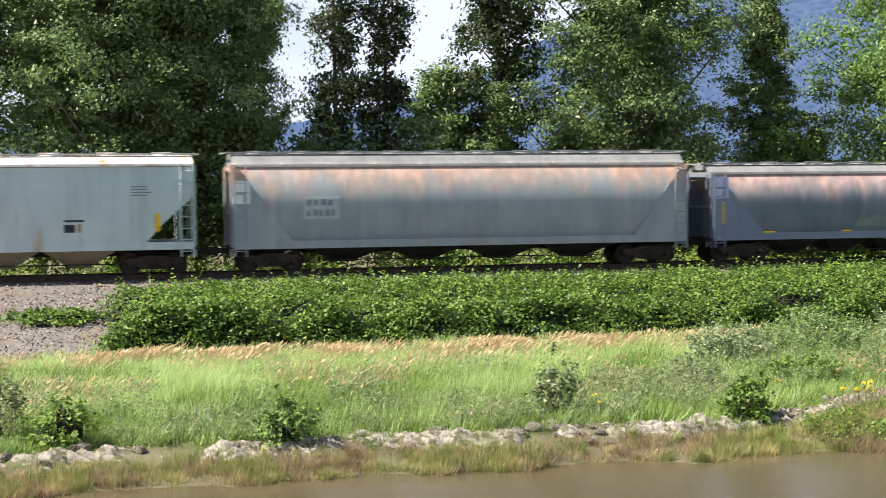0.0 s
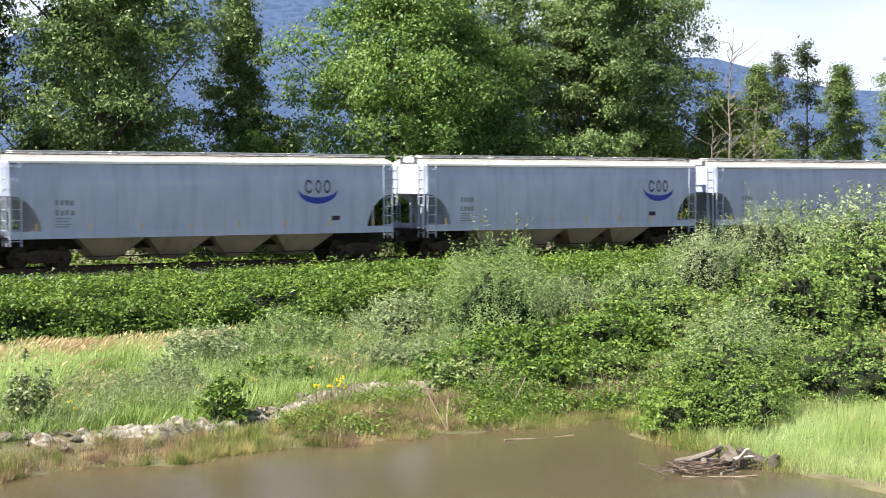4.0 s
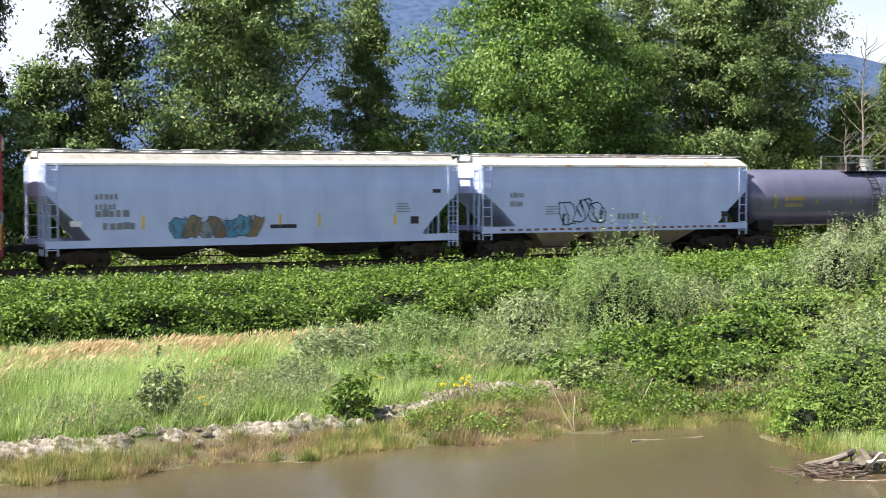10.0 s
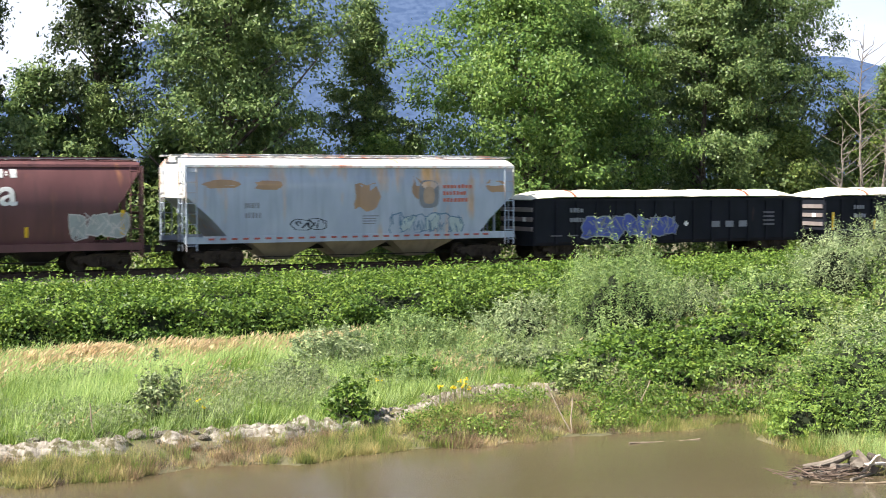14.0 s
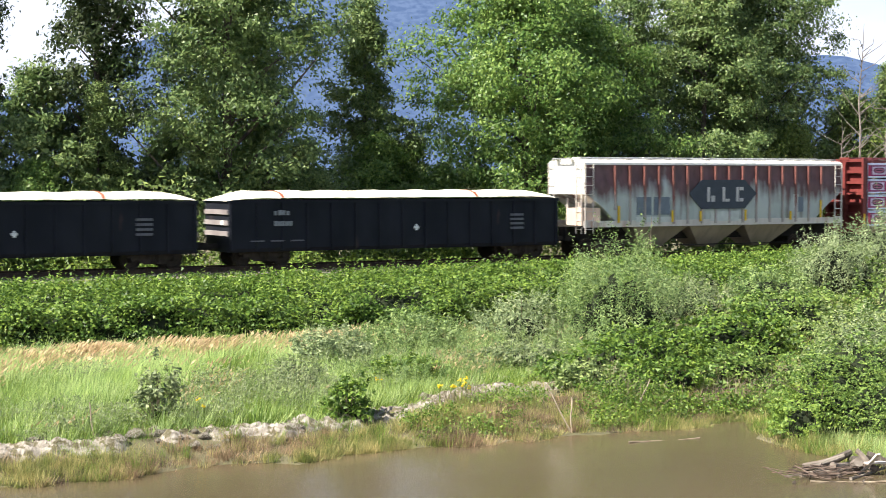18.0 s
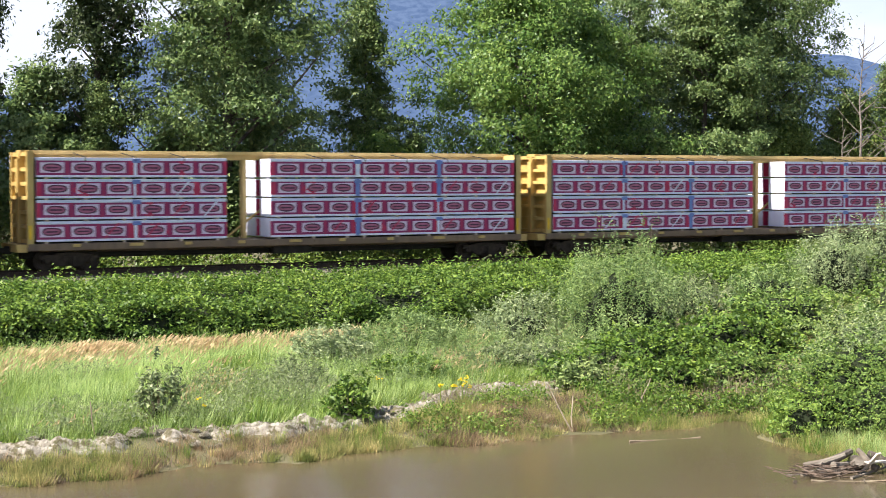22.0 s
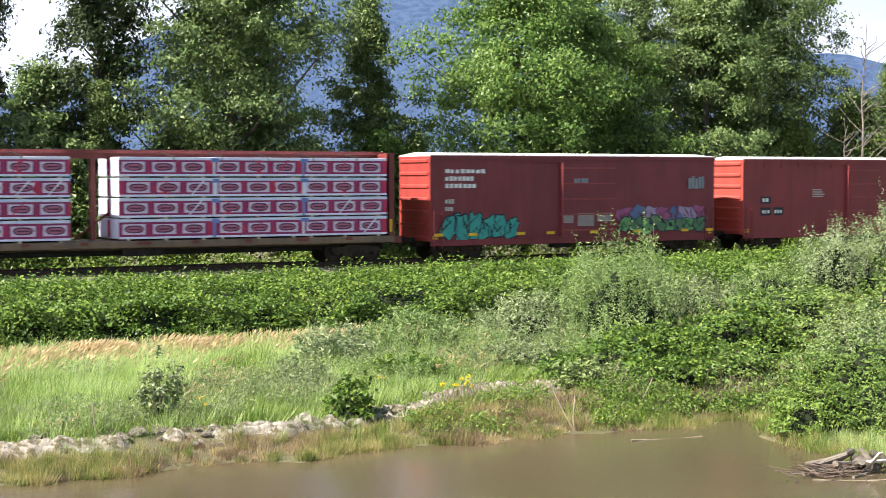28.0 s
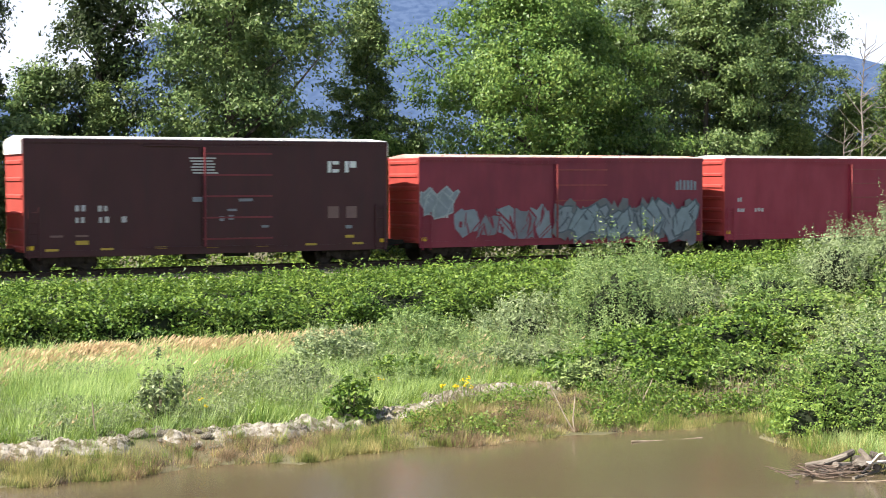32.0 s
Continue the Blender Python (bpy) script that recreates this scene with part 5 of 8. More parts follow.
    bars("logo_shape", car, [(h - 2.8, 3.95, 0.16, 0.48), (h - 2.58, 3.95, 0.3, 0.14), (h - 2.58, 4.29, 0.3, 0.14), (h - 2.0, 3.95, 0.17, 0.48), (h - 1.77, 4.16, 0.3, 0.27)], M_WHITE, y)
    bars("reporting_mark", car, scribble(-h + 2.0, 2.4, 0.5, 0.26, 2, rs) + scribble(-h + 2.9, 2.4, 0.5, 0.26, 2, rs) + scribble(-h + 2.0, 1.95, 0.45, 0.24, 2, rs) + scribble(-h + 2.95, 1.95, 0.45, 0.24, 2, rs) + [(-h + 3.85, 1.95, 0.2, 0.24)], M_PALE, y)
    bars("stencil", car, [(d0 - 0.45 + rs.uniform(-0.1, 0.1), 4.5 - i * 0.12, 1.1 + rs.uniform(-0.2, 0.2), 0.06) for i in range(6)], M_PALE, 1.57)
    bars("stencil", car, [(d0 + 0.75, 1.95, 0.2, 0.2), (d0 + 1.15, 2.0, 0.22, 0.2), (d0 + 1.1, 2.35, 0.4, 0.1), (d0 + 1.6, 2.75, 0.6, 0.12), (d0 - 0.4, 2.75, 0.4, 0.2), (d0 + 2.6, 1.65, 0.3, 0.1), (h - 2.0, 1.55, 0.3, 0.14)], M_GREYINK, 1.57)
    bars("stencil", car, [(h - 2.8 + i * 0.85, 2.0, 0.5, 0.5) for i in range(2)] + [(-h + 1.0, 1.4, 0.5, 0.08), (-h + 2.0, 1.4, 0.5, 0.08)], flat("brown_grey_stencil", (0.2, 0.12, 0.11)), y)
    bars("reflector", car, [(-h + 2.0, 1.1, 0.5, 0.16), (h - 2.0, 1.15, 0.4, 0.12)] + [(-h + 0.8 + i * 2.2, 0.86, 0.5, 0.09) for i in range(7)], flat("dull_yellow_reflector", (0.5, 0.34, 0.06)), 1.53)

    car, h, d0, d1 = boxcar("red boxcar with pale grey graffiti and a ribbed door", 303.9, 319.5, P_OXRED3, P_SUNLITEND, 4.78, paint("rusty_boxcar_roof", (0.55, 0.3, 0.27), (0.6, 0.42, 0.38), seed=43), 11, (-0.05, 0.14))
    marks(car, -h + 1.0, 2.3, 0.6, y, 109, M_PALE, 2, 3, 0.22)
    graffiti(car, -h + 0.2, -h + 1.6, 1.9, 3.2, y, [G_GREY], G_SILVER, 2, 110, 0.35)
    graffiti(car, -h + 2.0, d0 - 0.1, 0.8, 2.5, y, [G_GREY, flat("spray_ash", (0.19, 0.20, 0.22))], P_OXRED3, 5, 111, 0.35)
    graffiti(car, d0 + 0.1, h - 0.6, 0.8, 2.5, 1.60, [G_GREY, flat("spray_ash_blue", (0.24, 0.29, 0.32))], G_SLATE, 8, 112, 0.35, flat("spray_ash_2", (0.17, 0.17, 0.18)))
    bars("scrawl", car, scribble(h - 1.6, 3.1, 1.3, 0.5, 6, rs, 0.3), G_GREY, y)
    car, h, d0, d1 = boxcar("bright red boxcar with small white marks", 320.9, 336.5, paint("fresh_red_boxcar_paint", (0.28, 0.024, 0.046), seed=44), P_SUNLITEND, 4.82, P_BOXROOF, 13, (0.02, 0.2))
    marks(car, -h + 0.8, 2.5, 0.4, y, 113, M_PALE, 1, 2, 0.22)
    bars("reporting_mark", car, scribble(-h + 0.8, 2.0, 0.5, 0.2, 3, rs) + scribble(-h + 1.9, 2.0, 0.6, 0.2, 3, rs), M_PALE, y)


def tank_car():
    car, h = thing("tank_car", "grey-violet tank car with a domed walkway and side ladder", -49.6, -32.2)
    cz, r = 2.62, 1.46
    bm = bmesh.new()
    n, rings = 40, []
    prof = [(-h + 0.25, 0.02), (-h + 0.30, 0.45), (-h + 0.46, 0.85), (-h + 0.70, 1.13), (-h + 1.0, 1.32), (-h + 1.3, 1.42), (-h + 1.6, r)]
    prof = prof + [(-x, q) for x, q in prof[::-1]]
    for x, q in prof:
        rings.append([bm.verts.new((x, q * math.cos(2 * math.pi * i / n), cz + q * math.sin(2 * math.pi * i / n))) for i in range(n)])
    for a, b in zip(rings, rings[1:]):
        for i in range(n):
            bm.faces.new((a[i], a[(i + 1) % n], b[(i + 1) % n], b[i]))
    me = to_mesh("tank", bm, P_TANK)
    me.polygons.foreach_set("use_smooth", [True] * len(me.polygons))
    part("tank", me, None, car)

    def y(z):
        return math.sqrt(max(0.01, r * r - (z - cz) ** 2)) + 0.002
    for sx in (-1, 1):
        truck(car, sx * (h - 1.2))
        coupler(car, sx * (h + 0.3), sx)
        bm = bmesh.new()
        box_bm(bm, min(sx * (h - 2.6), sx * (h + 0.3)), max(sx * (h - 2.6), sx * (h + 0.3)), -0.4, 0.4, 0.75, 1.05)
        box_bm(bm, min(sx * (h - 0.4), sx * (h + 0.3)), max(sx * (h - 0.4), sx * (h + 0.3)), -1.45, 1.45, 0.98, 1.06)
        box_bm(bm, min(sx * (h - 2.2), sx * (h - 1.2)), max(sx * (h - 2.2), sx * (h - 1.2)), -1.0, 1.0, 1.0, 1.5)
        part("stub_sill", bm, M_BLACK, car)
        bm = bmesh.new()
        for sy in (-1, 1):
            tube(bm, (sx * (h + 0.28), sy * 1.4, 1.0), (sx * (h + 0.28), sy * 1.4, 2.1), 0.03)
        tube(bm, (sx * (h + 0.28), -1.4, 2.1), (sx * (h + 0.28), 1.4, 2.1), 0.03)
        part("end_railing", bm, M_BLACK, car)
    bm = bmesh.new()
    tube(bm, (h - 0.6, -1.05, 1.28), (h + 0.1, -1.05, 1.28), 0.17, 12)
    part("brake_cylinder", bm, M_GALV, car, "pale brake cylinder")
    # dome platform
    box("platform", -1.6, 1.9, -0.95, 0.95, cz + r - 0.12, cz + r - 0.07, M_BLACK, car)
    bm = bmesh.new()
    for x in (-1.6, -0.2, 1.2, 1.9):
        for sy in (-0.95, 0.95):
            tube(bm, (x, sy, cz + r - 0.1), (x, sy, cz + r + 0.72), 0.025)
    for sy in (-0.95, 0.95):
        for dz in (0.36, 0.72):
            tube(bm, (-1.6, sy, cz + r + dz), (1.9, sy, cz + r + dz), 0.02)
    part("guard_rail", bm, M_GALV, car)
    for x, q, hh, m_ in ((-0.7, 0.5, 0.26, M_BLACK), (0.7, 0.33, 0.5, M_GALV)):
        bm = bmesh.new()
        tube(bm, (x, 0, cz + r - 0.1), (x, 0, cz + r + hh), q, 16)
        tube(bm, (x, 0, cz + r + hh), (x, 0, cz + r + hh + 0.06), q * 1.08, 16)
        part("manway", bm, m_, car)
    bm = bmesh.new()
    for k in range(12):
        za, zb = 0.75 + 0.29 * k, 1.04 + 0.29 * k
        ya, yb = max(y(min(max(za, 1.3), 4.0)), 1.0) if za < 2.6 else y(min(za, 4.0)), y(min(max(zb, 1.3), 4.0))
        if za < 2.6:
            ya = yb = 1.5
        for x in (-0.3, 0.2):
            tube(bm, (x, -ya - 0.12, za), (x, -yb - 0.12, zb), 0.028)
        tube(bm, (-0.3, -yb - 0.12, zb), (0.2, -yb - 0.12, zb), 0.02)
    part("ladder", bm, M_BLACK, car)
    bars("reflector", car, [(-h + 1.9, 2.1, 0.12, 0.7), (h - 2.0, 2.1, 0.12, 0.7)] + [(-h + 4.6 + i * 2.3, 2.3, 0.12, 0.26) for i in range(5)], flat("dim_yellow_reflector", (0.26, 0.22, 0.05)), y)
    bars("reporting_mark", car, scribble(-h + 2.6, 2.5, 1.3, 0.22, 7, random.Random(3)) + [(-h + 2.6, 2.3, 1.1, 0.05), (-h + 2.6, 2.2, 1.2, 0.05)], flat("ochre_marking", (0.4, 0.27, 0.06)), y)
    bars("label_patch", car, [(h - 3.3, 2.3, 1.05, 0.45)], flat("pale_violet_patch", (0.22, 0.22, 0.29)), y)
    bm = bmesh.new()
    tube(bm, (-h + 2, -0.9, 0.72), (h - 2, -0.9, 0.66), 0.03)
    part("brake_rod", bm, M_BLACK, car)
    bm = bmesh.new()
    tube(bm, (-0.1, 0, 0.55), (-0.1, 0, 1.3), 0.18, 10)
    part("bottom_outlet", bm, M_BLACK, car)


def gondola(u0, u1, seed, lumpy):
    car, h = thing("gondola_car", "black steel gondola loaded under a mounded cream cover", u0, u1)
    rs = random.Random(seed)
    lv = [(0.62, -h, h, 1.38), (0.78, -h, h, 1.48), (2.62, -h, h, 1.48), (2.72, -h, h, 1.48)]
    part("body", loft_mesh("body", lv, P_BLACK, 1), None, car)
    boxes("top_chord", [(-h - 0.03, h + 0.03, s * 1.50 - 0.06, s * 1.50 + 0.06, 2.66, 2.78) for s in (-1, 1)], P_BLACK, car)
    n = 15
    for i in range(n):
        x = -h + 0.1 + (2 * h - 0.2) * i / (n - 1)
        box("side_post", x - 0.06, x + 0.06, -1.545, -1.47, 0.7, 2.66, P_BLACK, car)
    m = paint(f"gondola_end_paint_{seed}", (0.20, 0.17, 0.17), (0.30, 0.27, 0.27), dirt=0.5, seed=seed)
    for sx in (-1, 1):
        for z in (1.4, 1.85, 2.3):
            box("end_rib", min(sx * h, sx * (h + 0.07)), max(sx * h, sx * (h + 0.07)), -1.4, 1.4, z - 0.1, z + 0.1, m, car)
        truck(car, sx * (h - 1.7))
        coupler(car, sx * (h + 0.05), sx)
    boxes("end_mark", [(-h - 0.085, -h - 0.07, -0.9, -0.65, 1.75, 1.95)], M_WHITE, car)
    # mounded cover
    xs = np.linspace(-h - 0.1, h + 0.1, 90)
    ys = np.linspace(-1.5, 1.5, 13)

    def z(x, y):
        e = np.clip((h + 0.1 - np.abs(x)) / 1.3, 0, 1) ** 0.6
        c = np.sqrt(np.clip(1 - (y / 1.52) ** 2, 0, 1)) ** 0.7
        lump = (0.09 * np.abs(np.sin(x * 1.75 + seed)) if lumpy else 0.02 * np.sin(x * 3 + seed))
        return 2.76 + c * e * (0.42 + lump) + 0.012 * fbm(x, y, seed, 4, 2.5)
    part("cover", grid_mesh("cover", xs, ys, z, TARP, True), None, car, "mounded cream fabric cover")
    for q in (-0.42, 0.32):
        x = q * 2 * h * 0.8 + rs.uniform(-0.5, 0.5)
        pts = np.linspace(-1.53, 1.53, 13)
        zz = z(np.full(13, x), np.clip(pts, -1.5, 1.5)) + 0.02
        v = np.concatenate([np.stack([np.full(13, x - 0.08), pts, zz], 1), np.stack([np.full(13, x + 0.08), pts, zz], 1)])
        f = np.array([(i, i + 1, i + 14, i + 13) for i in range(12)])
        part("strap", np_mesh("strap", v, f, flat("brown_strap", (0.28, 0.08, 0.04))), None, car, "brown hold-down strap")
    y = 1.485
    bars("reporting_mark", car, scribble(-h + 1.95, 2.15, 0.75, 0.22, 4, rs, 0.15) + scribble(-h + 1.95, 1.7, 0.85, 0.22, 5, rs, 0.15), M_GREYINK, 1.55)
    bars("mark_diamond", car, [(0.5, 1.5, 0.26, 0.1), (0.58, 1.42, 0.1, 0.26)], M_WHITE, 1.55)
    bars("data_stencil", car, [(h - 2.6, 2.0 - i * 0.2, 0.7, 0.1) for i in range(4)] + [(-h + 0.9 + i * 0.9, 1.05, 0.6, 0.06) for i in range(3)], flat("dim_grey_stencil", (0.12, 0.12, 0.14)), 1.55)
    if seed == 1:
        graffiti(car, -h + 2.7, -h + 8.1, 0.85, 2.05, 1.55, [flat("violet_blue_spray", (0.08, 0.11, 0.38))], G_GREY, 7, 120, 0.3)
        bars("scrawl", car, [(2.2 + i * 0.85, 1.35, 0.5, 0.3) for i in range(3)], M_GREYINK, 1.55)
    if seed == 2:
        bars("reflector", car, [(q * 2 * h, 1.1, 0.16, 0.5) for q in (-0.28, -0.06, 0.09, 0.3)] + [(-0.47 * 2 * h, 1.1, 0.16, 0.9), (0.465 * 2 * h, 1.2, 0.14, 0.8)], M_YELLOW, 1.55)
    if seed == 3:
        graffiti(car, -h + 3.2, -h + 7.8, 0.95, 1.85, 1.55, [flat("dim_grey_spray", (0.075, 0.08, 0.085))], P_BLACK, 5, 121, 0.2)


def bearer_mesh():
    bm = bmesh.new()
    box_bm(bm, -0.06, 0.06, -0.61, 0.61, 0.002, 0.088)
    return to_mesh("bearer", bm, P_BEIGE)


def printed_panels():
    """A few takes of the wrap's print, a little creased: a pale frame with a dark oval ring and a mauve middle on a wine field."""
    out = []
    for k in range(5):
        rs = random.Random(300 + k)
        bm = bmesh.new()
        w = 0.96

        def sheet(pts, d, m):
            f = bm.faces.new([bm.verts.new((x + rs.uniform(-0.012, 0.012), -d, z + rs.uniform(-0.012, 0.012))) for x, z in pts])
            f.material_index = m

        def oval(rx, rz):
            return [(w / 2 + rx * math.copysign(abs(math.cos(t)) ** 0.75, math.cos(t)), rz * math.sin(t)) for t in np.linspace(0, 2 * math.pi, 13)[:-1]]
        sheet([(-0.13, -0.30), (w + 0.10, -0.30), (w + 0.10, 0.30), (-0.13, 0.30)], 0.002, 0)
        sheet([(0, -0.205), (w, -0.205), (w, 0.205), (0, 0.205)], 0.005, 1)
        sheet(oval(0.40, 0.165), 0.008, 2)
        sheet(oval(0.34, 0.115), 0.011, 3)
        sheet([(0.24, -0.03), (0.72, -0.03), (0.72, 0.03), (0.24, 0.03)], 0.013, 2)
        if k > 2:
            a = rs.uniform(0.0, 0.3)
            sheet([(a, -0.29), (a + 0.06, -0.29), (a + 0.62, 0.30), (a + 0.52, 0.30)], 0.016, 4)
        out.append(to_mesh("printed_panel", bm, [W_WINE, SHARED["frame"], SHARED["ring"], SHARED["oval"], W_WHITE if k == 3 else W_RED]))
    return out


def package_mesh(length, z0, z1, seed):
    """One wrapped package of lumber: red printed sides, white ends and top, slightly slack."""
    me = loft_mesh("lumber_package", [(z0, 0.015, length - 0.015, 0.585), (z0 + 0.03, 0, length, 0.60), (z0 + 0.3, 0, length, 0.606), (z1 - 0.05, 0, length, 0.60), (z1, 0.02, length - 0.02, 0.575)], [W_RED, W_WHITE], 6, 0.014, seed)
    for p in me.polygons:
        p.material_index = 1 if abs(p.normal.x) > 0.5 or p.center.z > z1 - 0.06 or p.center.z < z0 + 0.04 else 0
    return me


def centrebeam(u0, u1, col, seed, label, gap):
    """A centrebeam flatcar; gap: where the load is broken, metres from the trailing bulkhead's outer face."""
    car, h = thing("centrebeam_flatcar", label, u0, u1)
    rs = random.Random(seed)
    part("deck", loft_mesh("deck", [(0.72, -h + 2.5, h - 2.5, 0.5), (0.85, -h, h, 1.40), (1.13, -h, h, 1.42)], P_DECK), None, car)
    box("side_sill", -h, h, -1.46, -1.40, 0.88, 1.12, P_DECK, car)
    for i in range(int(2 * h / 1.15) - 1):
        x = -h + 0.6 + i * 1.15
        box("stake_pocket", x, x + 0.3 + 0.25 * (i % 3 == 0), -1.50, -1.46, 0.98, 1.10, col if i % 2 else P_DECK, car)
    box("top_chord", -h, h, -0.35, 0.35, 4.66, 4.80, col, car)
    box("chord_web", -h, h, -0.12, 0.12, 4.44, 4.66, col, car)
    for i in range(9):
        x = -h + 2 * h * i / 8
        if i and abs(x + h - (gap[0] + gap[1]) / 2) < 1.4:
            x = -h + gap[0] * 0.35 + gap[1] * 0.65
        box("centre_post", x - 0.09, x + 0.09, -0.16, 0.16, 1.13, 4.45, col, car)
    bm = bmesh.new()
    tube(bm, (-h + gap[0] + 0.5, 0, 1.2), (-h + gap[1] + 0.9, 0, 2.9), 0.05)
    part("truss_diagonal", bm, col, car)
    # bulkheads: a framed sheet with a middle post and deep ribs
    for sx in (-1, 1):
        xo, xi = sx * h, sx * (h - 0.28)
        a, b = sorted((xo, xi))
        box("bulkhead_sheet", min(xi, xi + sx * 0.03), max(xi, xi + sx * 0.03), -1.42, 1.42, 1.13, 4.72, col, car)
        for y, w in ((-1.42, 0.15), (-0.07, 0.12), (1.27, 0.15)):
            box("bulkhead_post", a, b, y, y + w, 1.0, 4.74, col, car)
        for z in (1.15, 1.72, 2.28, 2.84, 3.40, 3.96, 4.56):
            box("bulkhead_rib", a + 0.03, b - 0.03, -1.38, 1.38, z, z + 0.15, col, car)
        truck(car, sx * (h - 1.7))
        coupler(car, sx * (h + 0.35), sx)
        box("end_sill", *sorted((sx * h, sx * (h + 0.4))), -1.3, 1.3, 0.8, 1.1, col, car)
        box("reflector", min(xo, xi) + 0.05, max(xo, xi) - 0.12, -1.428, -1.42, 1.3, 1.85, M_YELLOW, car, "yellow reflective strip")
    box("centre_sill", -h, h, -0.3, 0.3, 0.5, 0.84, M_BLACK, car)
    bm = bmesh.new()
    tube(bm, (-h + 3.2, -1.0, 0.62), (-2.2, -1.0, 0.62), 0.02)
    tube(bm, (2.2, -1.0, 0.60), (h - 3.2, -1.0, 0.62), 0.02)
    box_bm(bm, -0.8, 0.9, -1.1, -0.6, 0.5, 0.8)
    part("brake_gear", bm, M_BLACK, car)
    panels = shared("panels", printed_panels)
    bearer = shared("bearer", bearer_mesh)
    # wrapped lumber in four tiers each side of the beam, in packages end to end
    tiers = ((1.20, 2.00), (2.06, 2.84), (2.90, 3.66), (3.72, 4.50))
    runs = []
    for x0, x1 in ((0.34, gap[0]), (gap[1], 2 * h - 0.34)):
        k = 2 if x1 - x0 < 10 else 3
        runs += [(x0 + (x1 - x0) * i / k - h, x0 + (x1 - x0) * (i + 1) / k - h) for i in range(k)]
    for ti, (z0, z1) in enumerate(tiers):
        zc = (z0 + z1) / 2
        for ri, (xa, xb) in enumerate(runs):
            L = xb - xa - 0.03
            for yc in (-0.81, 0.81):
                me = shared(f"package{L:.2f}{ti}{ri % 2}", lambda: package_mesh(L, z0, z1, ti * 7 + ri % 2))
                o = part("lumber_package", me, None, car, "package of lumber in red and white wrap")
                o.location = (xa + rs.uniform(0, 0.02), yc + rs.uniform(-0.012, 0.012), 0)
                if yc > 0:
                    continue
                for k in range(3):
                    q = part("bearer", bearer, None, car)
                    q.location = (xa + 0.4 + k * (L - 0.8) / 2, yc, z0 - 0.086)
                bars("wrap_band", o, [(0.01, z0 + 0.005, L - 0.02, 0.085)], W_WHITE, 0.609, "grey-white foot of the wrap")
                bars("wrap_band", o, [(0.01, z1 - 0.12, L - 0.02, 0.11)], W_PALEBLUE if ti < 3 else W_WHITE, 0.609, "pale upper edge of the wrap")
                if ri not in (0, 2 if len(runs) == 5 and gap[0] < 10 else 3):
                    bars("wrap_seam", o, [(-0.04, z0 + 0.01, rs.choice((0.1, 0.13, 0.2)), z1 - z0 - 0.03)], rs.choice((W_WHITE, W_PALEBLUE, W_BLUE)), 0.617, "taped seam of the wrap")
                    bars("tape_patch", o, [(-0.1, z1 - 0.2, 0.34, 0.16)], W_BLUE, 0.622, "blue patch on the wrap")
                n = round((L - 0.2) / 1.3)
                st = (L - 0.2) / n
                shift = rs.uniform(0.0, st - 1.0)
                for k in range(n):
                    q = part("printed_panel", panels[rs.choice((0, 0, 1, 1, 2, 2, 3, 4))], None, o)
                    q.location = (0.12 + shift + k * st, -0.609, zc - 0.01)
    # lashing straps from the chord down over the top tier
    n = int(2 * h / 1.9)
    for i in range(1, n):
        x = -h + 2 * h * i / n
        if gap[0] - 0.2 < x + h < gap[1] + 0.2:
            continue
        bm = bmesh.new()
        tube(bm, (x, -0.36, 4.70), (x + 0.25, -1.43, 4.52), 0.018, 5)
        tube(bm, (x + 0.25, -1.43, 4.52), (x + 0.25, -1.44, 4.36), 0.022, 5)
        part("lashing", bm, M_BLACK, car)


SHARED["oval"] = flat("mauve_print", (0.42, 0.13, 0.22))
SHARED["frame"] = flat("pale_pink_print", (0.70, 0.56, 0.72))
SHARED["ring"] = flat("plum_print", (0.10, 0.035, 0.07))
front_hoppers()
logo_hoppers()
boxcars()
middle_hoppers()
tank_car()
for _i, (_a, _b) in enumerate(((3.9, 20.0), (21.5, 36.6), (38.2, 54.3), (55.7, 71.8))):
    gondola(_a, _b, _i + 1, _i == 1)
ribbed_hopper()
for _i, (_a, _b, _c, _g) in enumerate(((90.8, 113.3, 0, (8.25, 10.05)), (114.8, 137.2, 1, (8.2, 10.1)), (138.6, 161.2, 1, (12.2, 14.2)), (162.7, 185.3, 0, (8.3, 10.15)), (186.9, 209.4, 1, (8.2, 10.1)), (210.75, 233.25, 0, (8.3, 10.2)))):
    centrebeam(_a, _b, P_YELLOWCAR if _c else P_REDCAR, 200 + _i, "yellow centrebeam flatcar stacked with red-wrapped lumber" if _c else "oxide red centrebeam flatcar stacked with red-wrapped lumber", _g)

# ---- plants ----
def leaf_mat(name, c1, c2, rough=0.5, trans=0.26, var=0.42, hue=0.025, scale=0.35):
    return mat(name, c1, c2, scale, rough, island=var, trans=trans, hue=hue, spec=0.3)


L_TREE = leaf_mat("cottonwood_leaf", (0.110, 0.176, 0.059), (0.182, 0.256, 0.089), 0.42, 0.34)
L_BRIGHT = leaf_mat("alder_leaf", (0.110, 0.199, 0.044), (0.168, 0.266, 0.065), 0.42, 0.34)
# poplars seen against the light: their shade is put into this leaf colour
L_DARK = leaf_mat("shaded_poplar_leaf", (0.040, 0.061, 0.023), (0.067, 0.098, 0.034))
L_BRAMBLE = leaf_mat("bramble_leaf", (0.078, 0.150, 0.022), (0.139, 0.224, 0.037), var=0.65)
L_SHRUB = leaf_mat("thicket_leaf", (0.115, 0.199, 0.041), (0.196, 0.284, 0.074), trans=0.30, var=0.6)
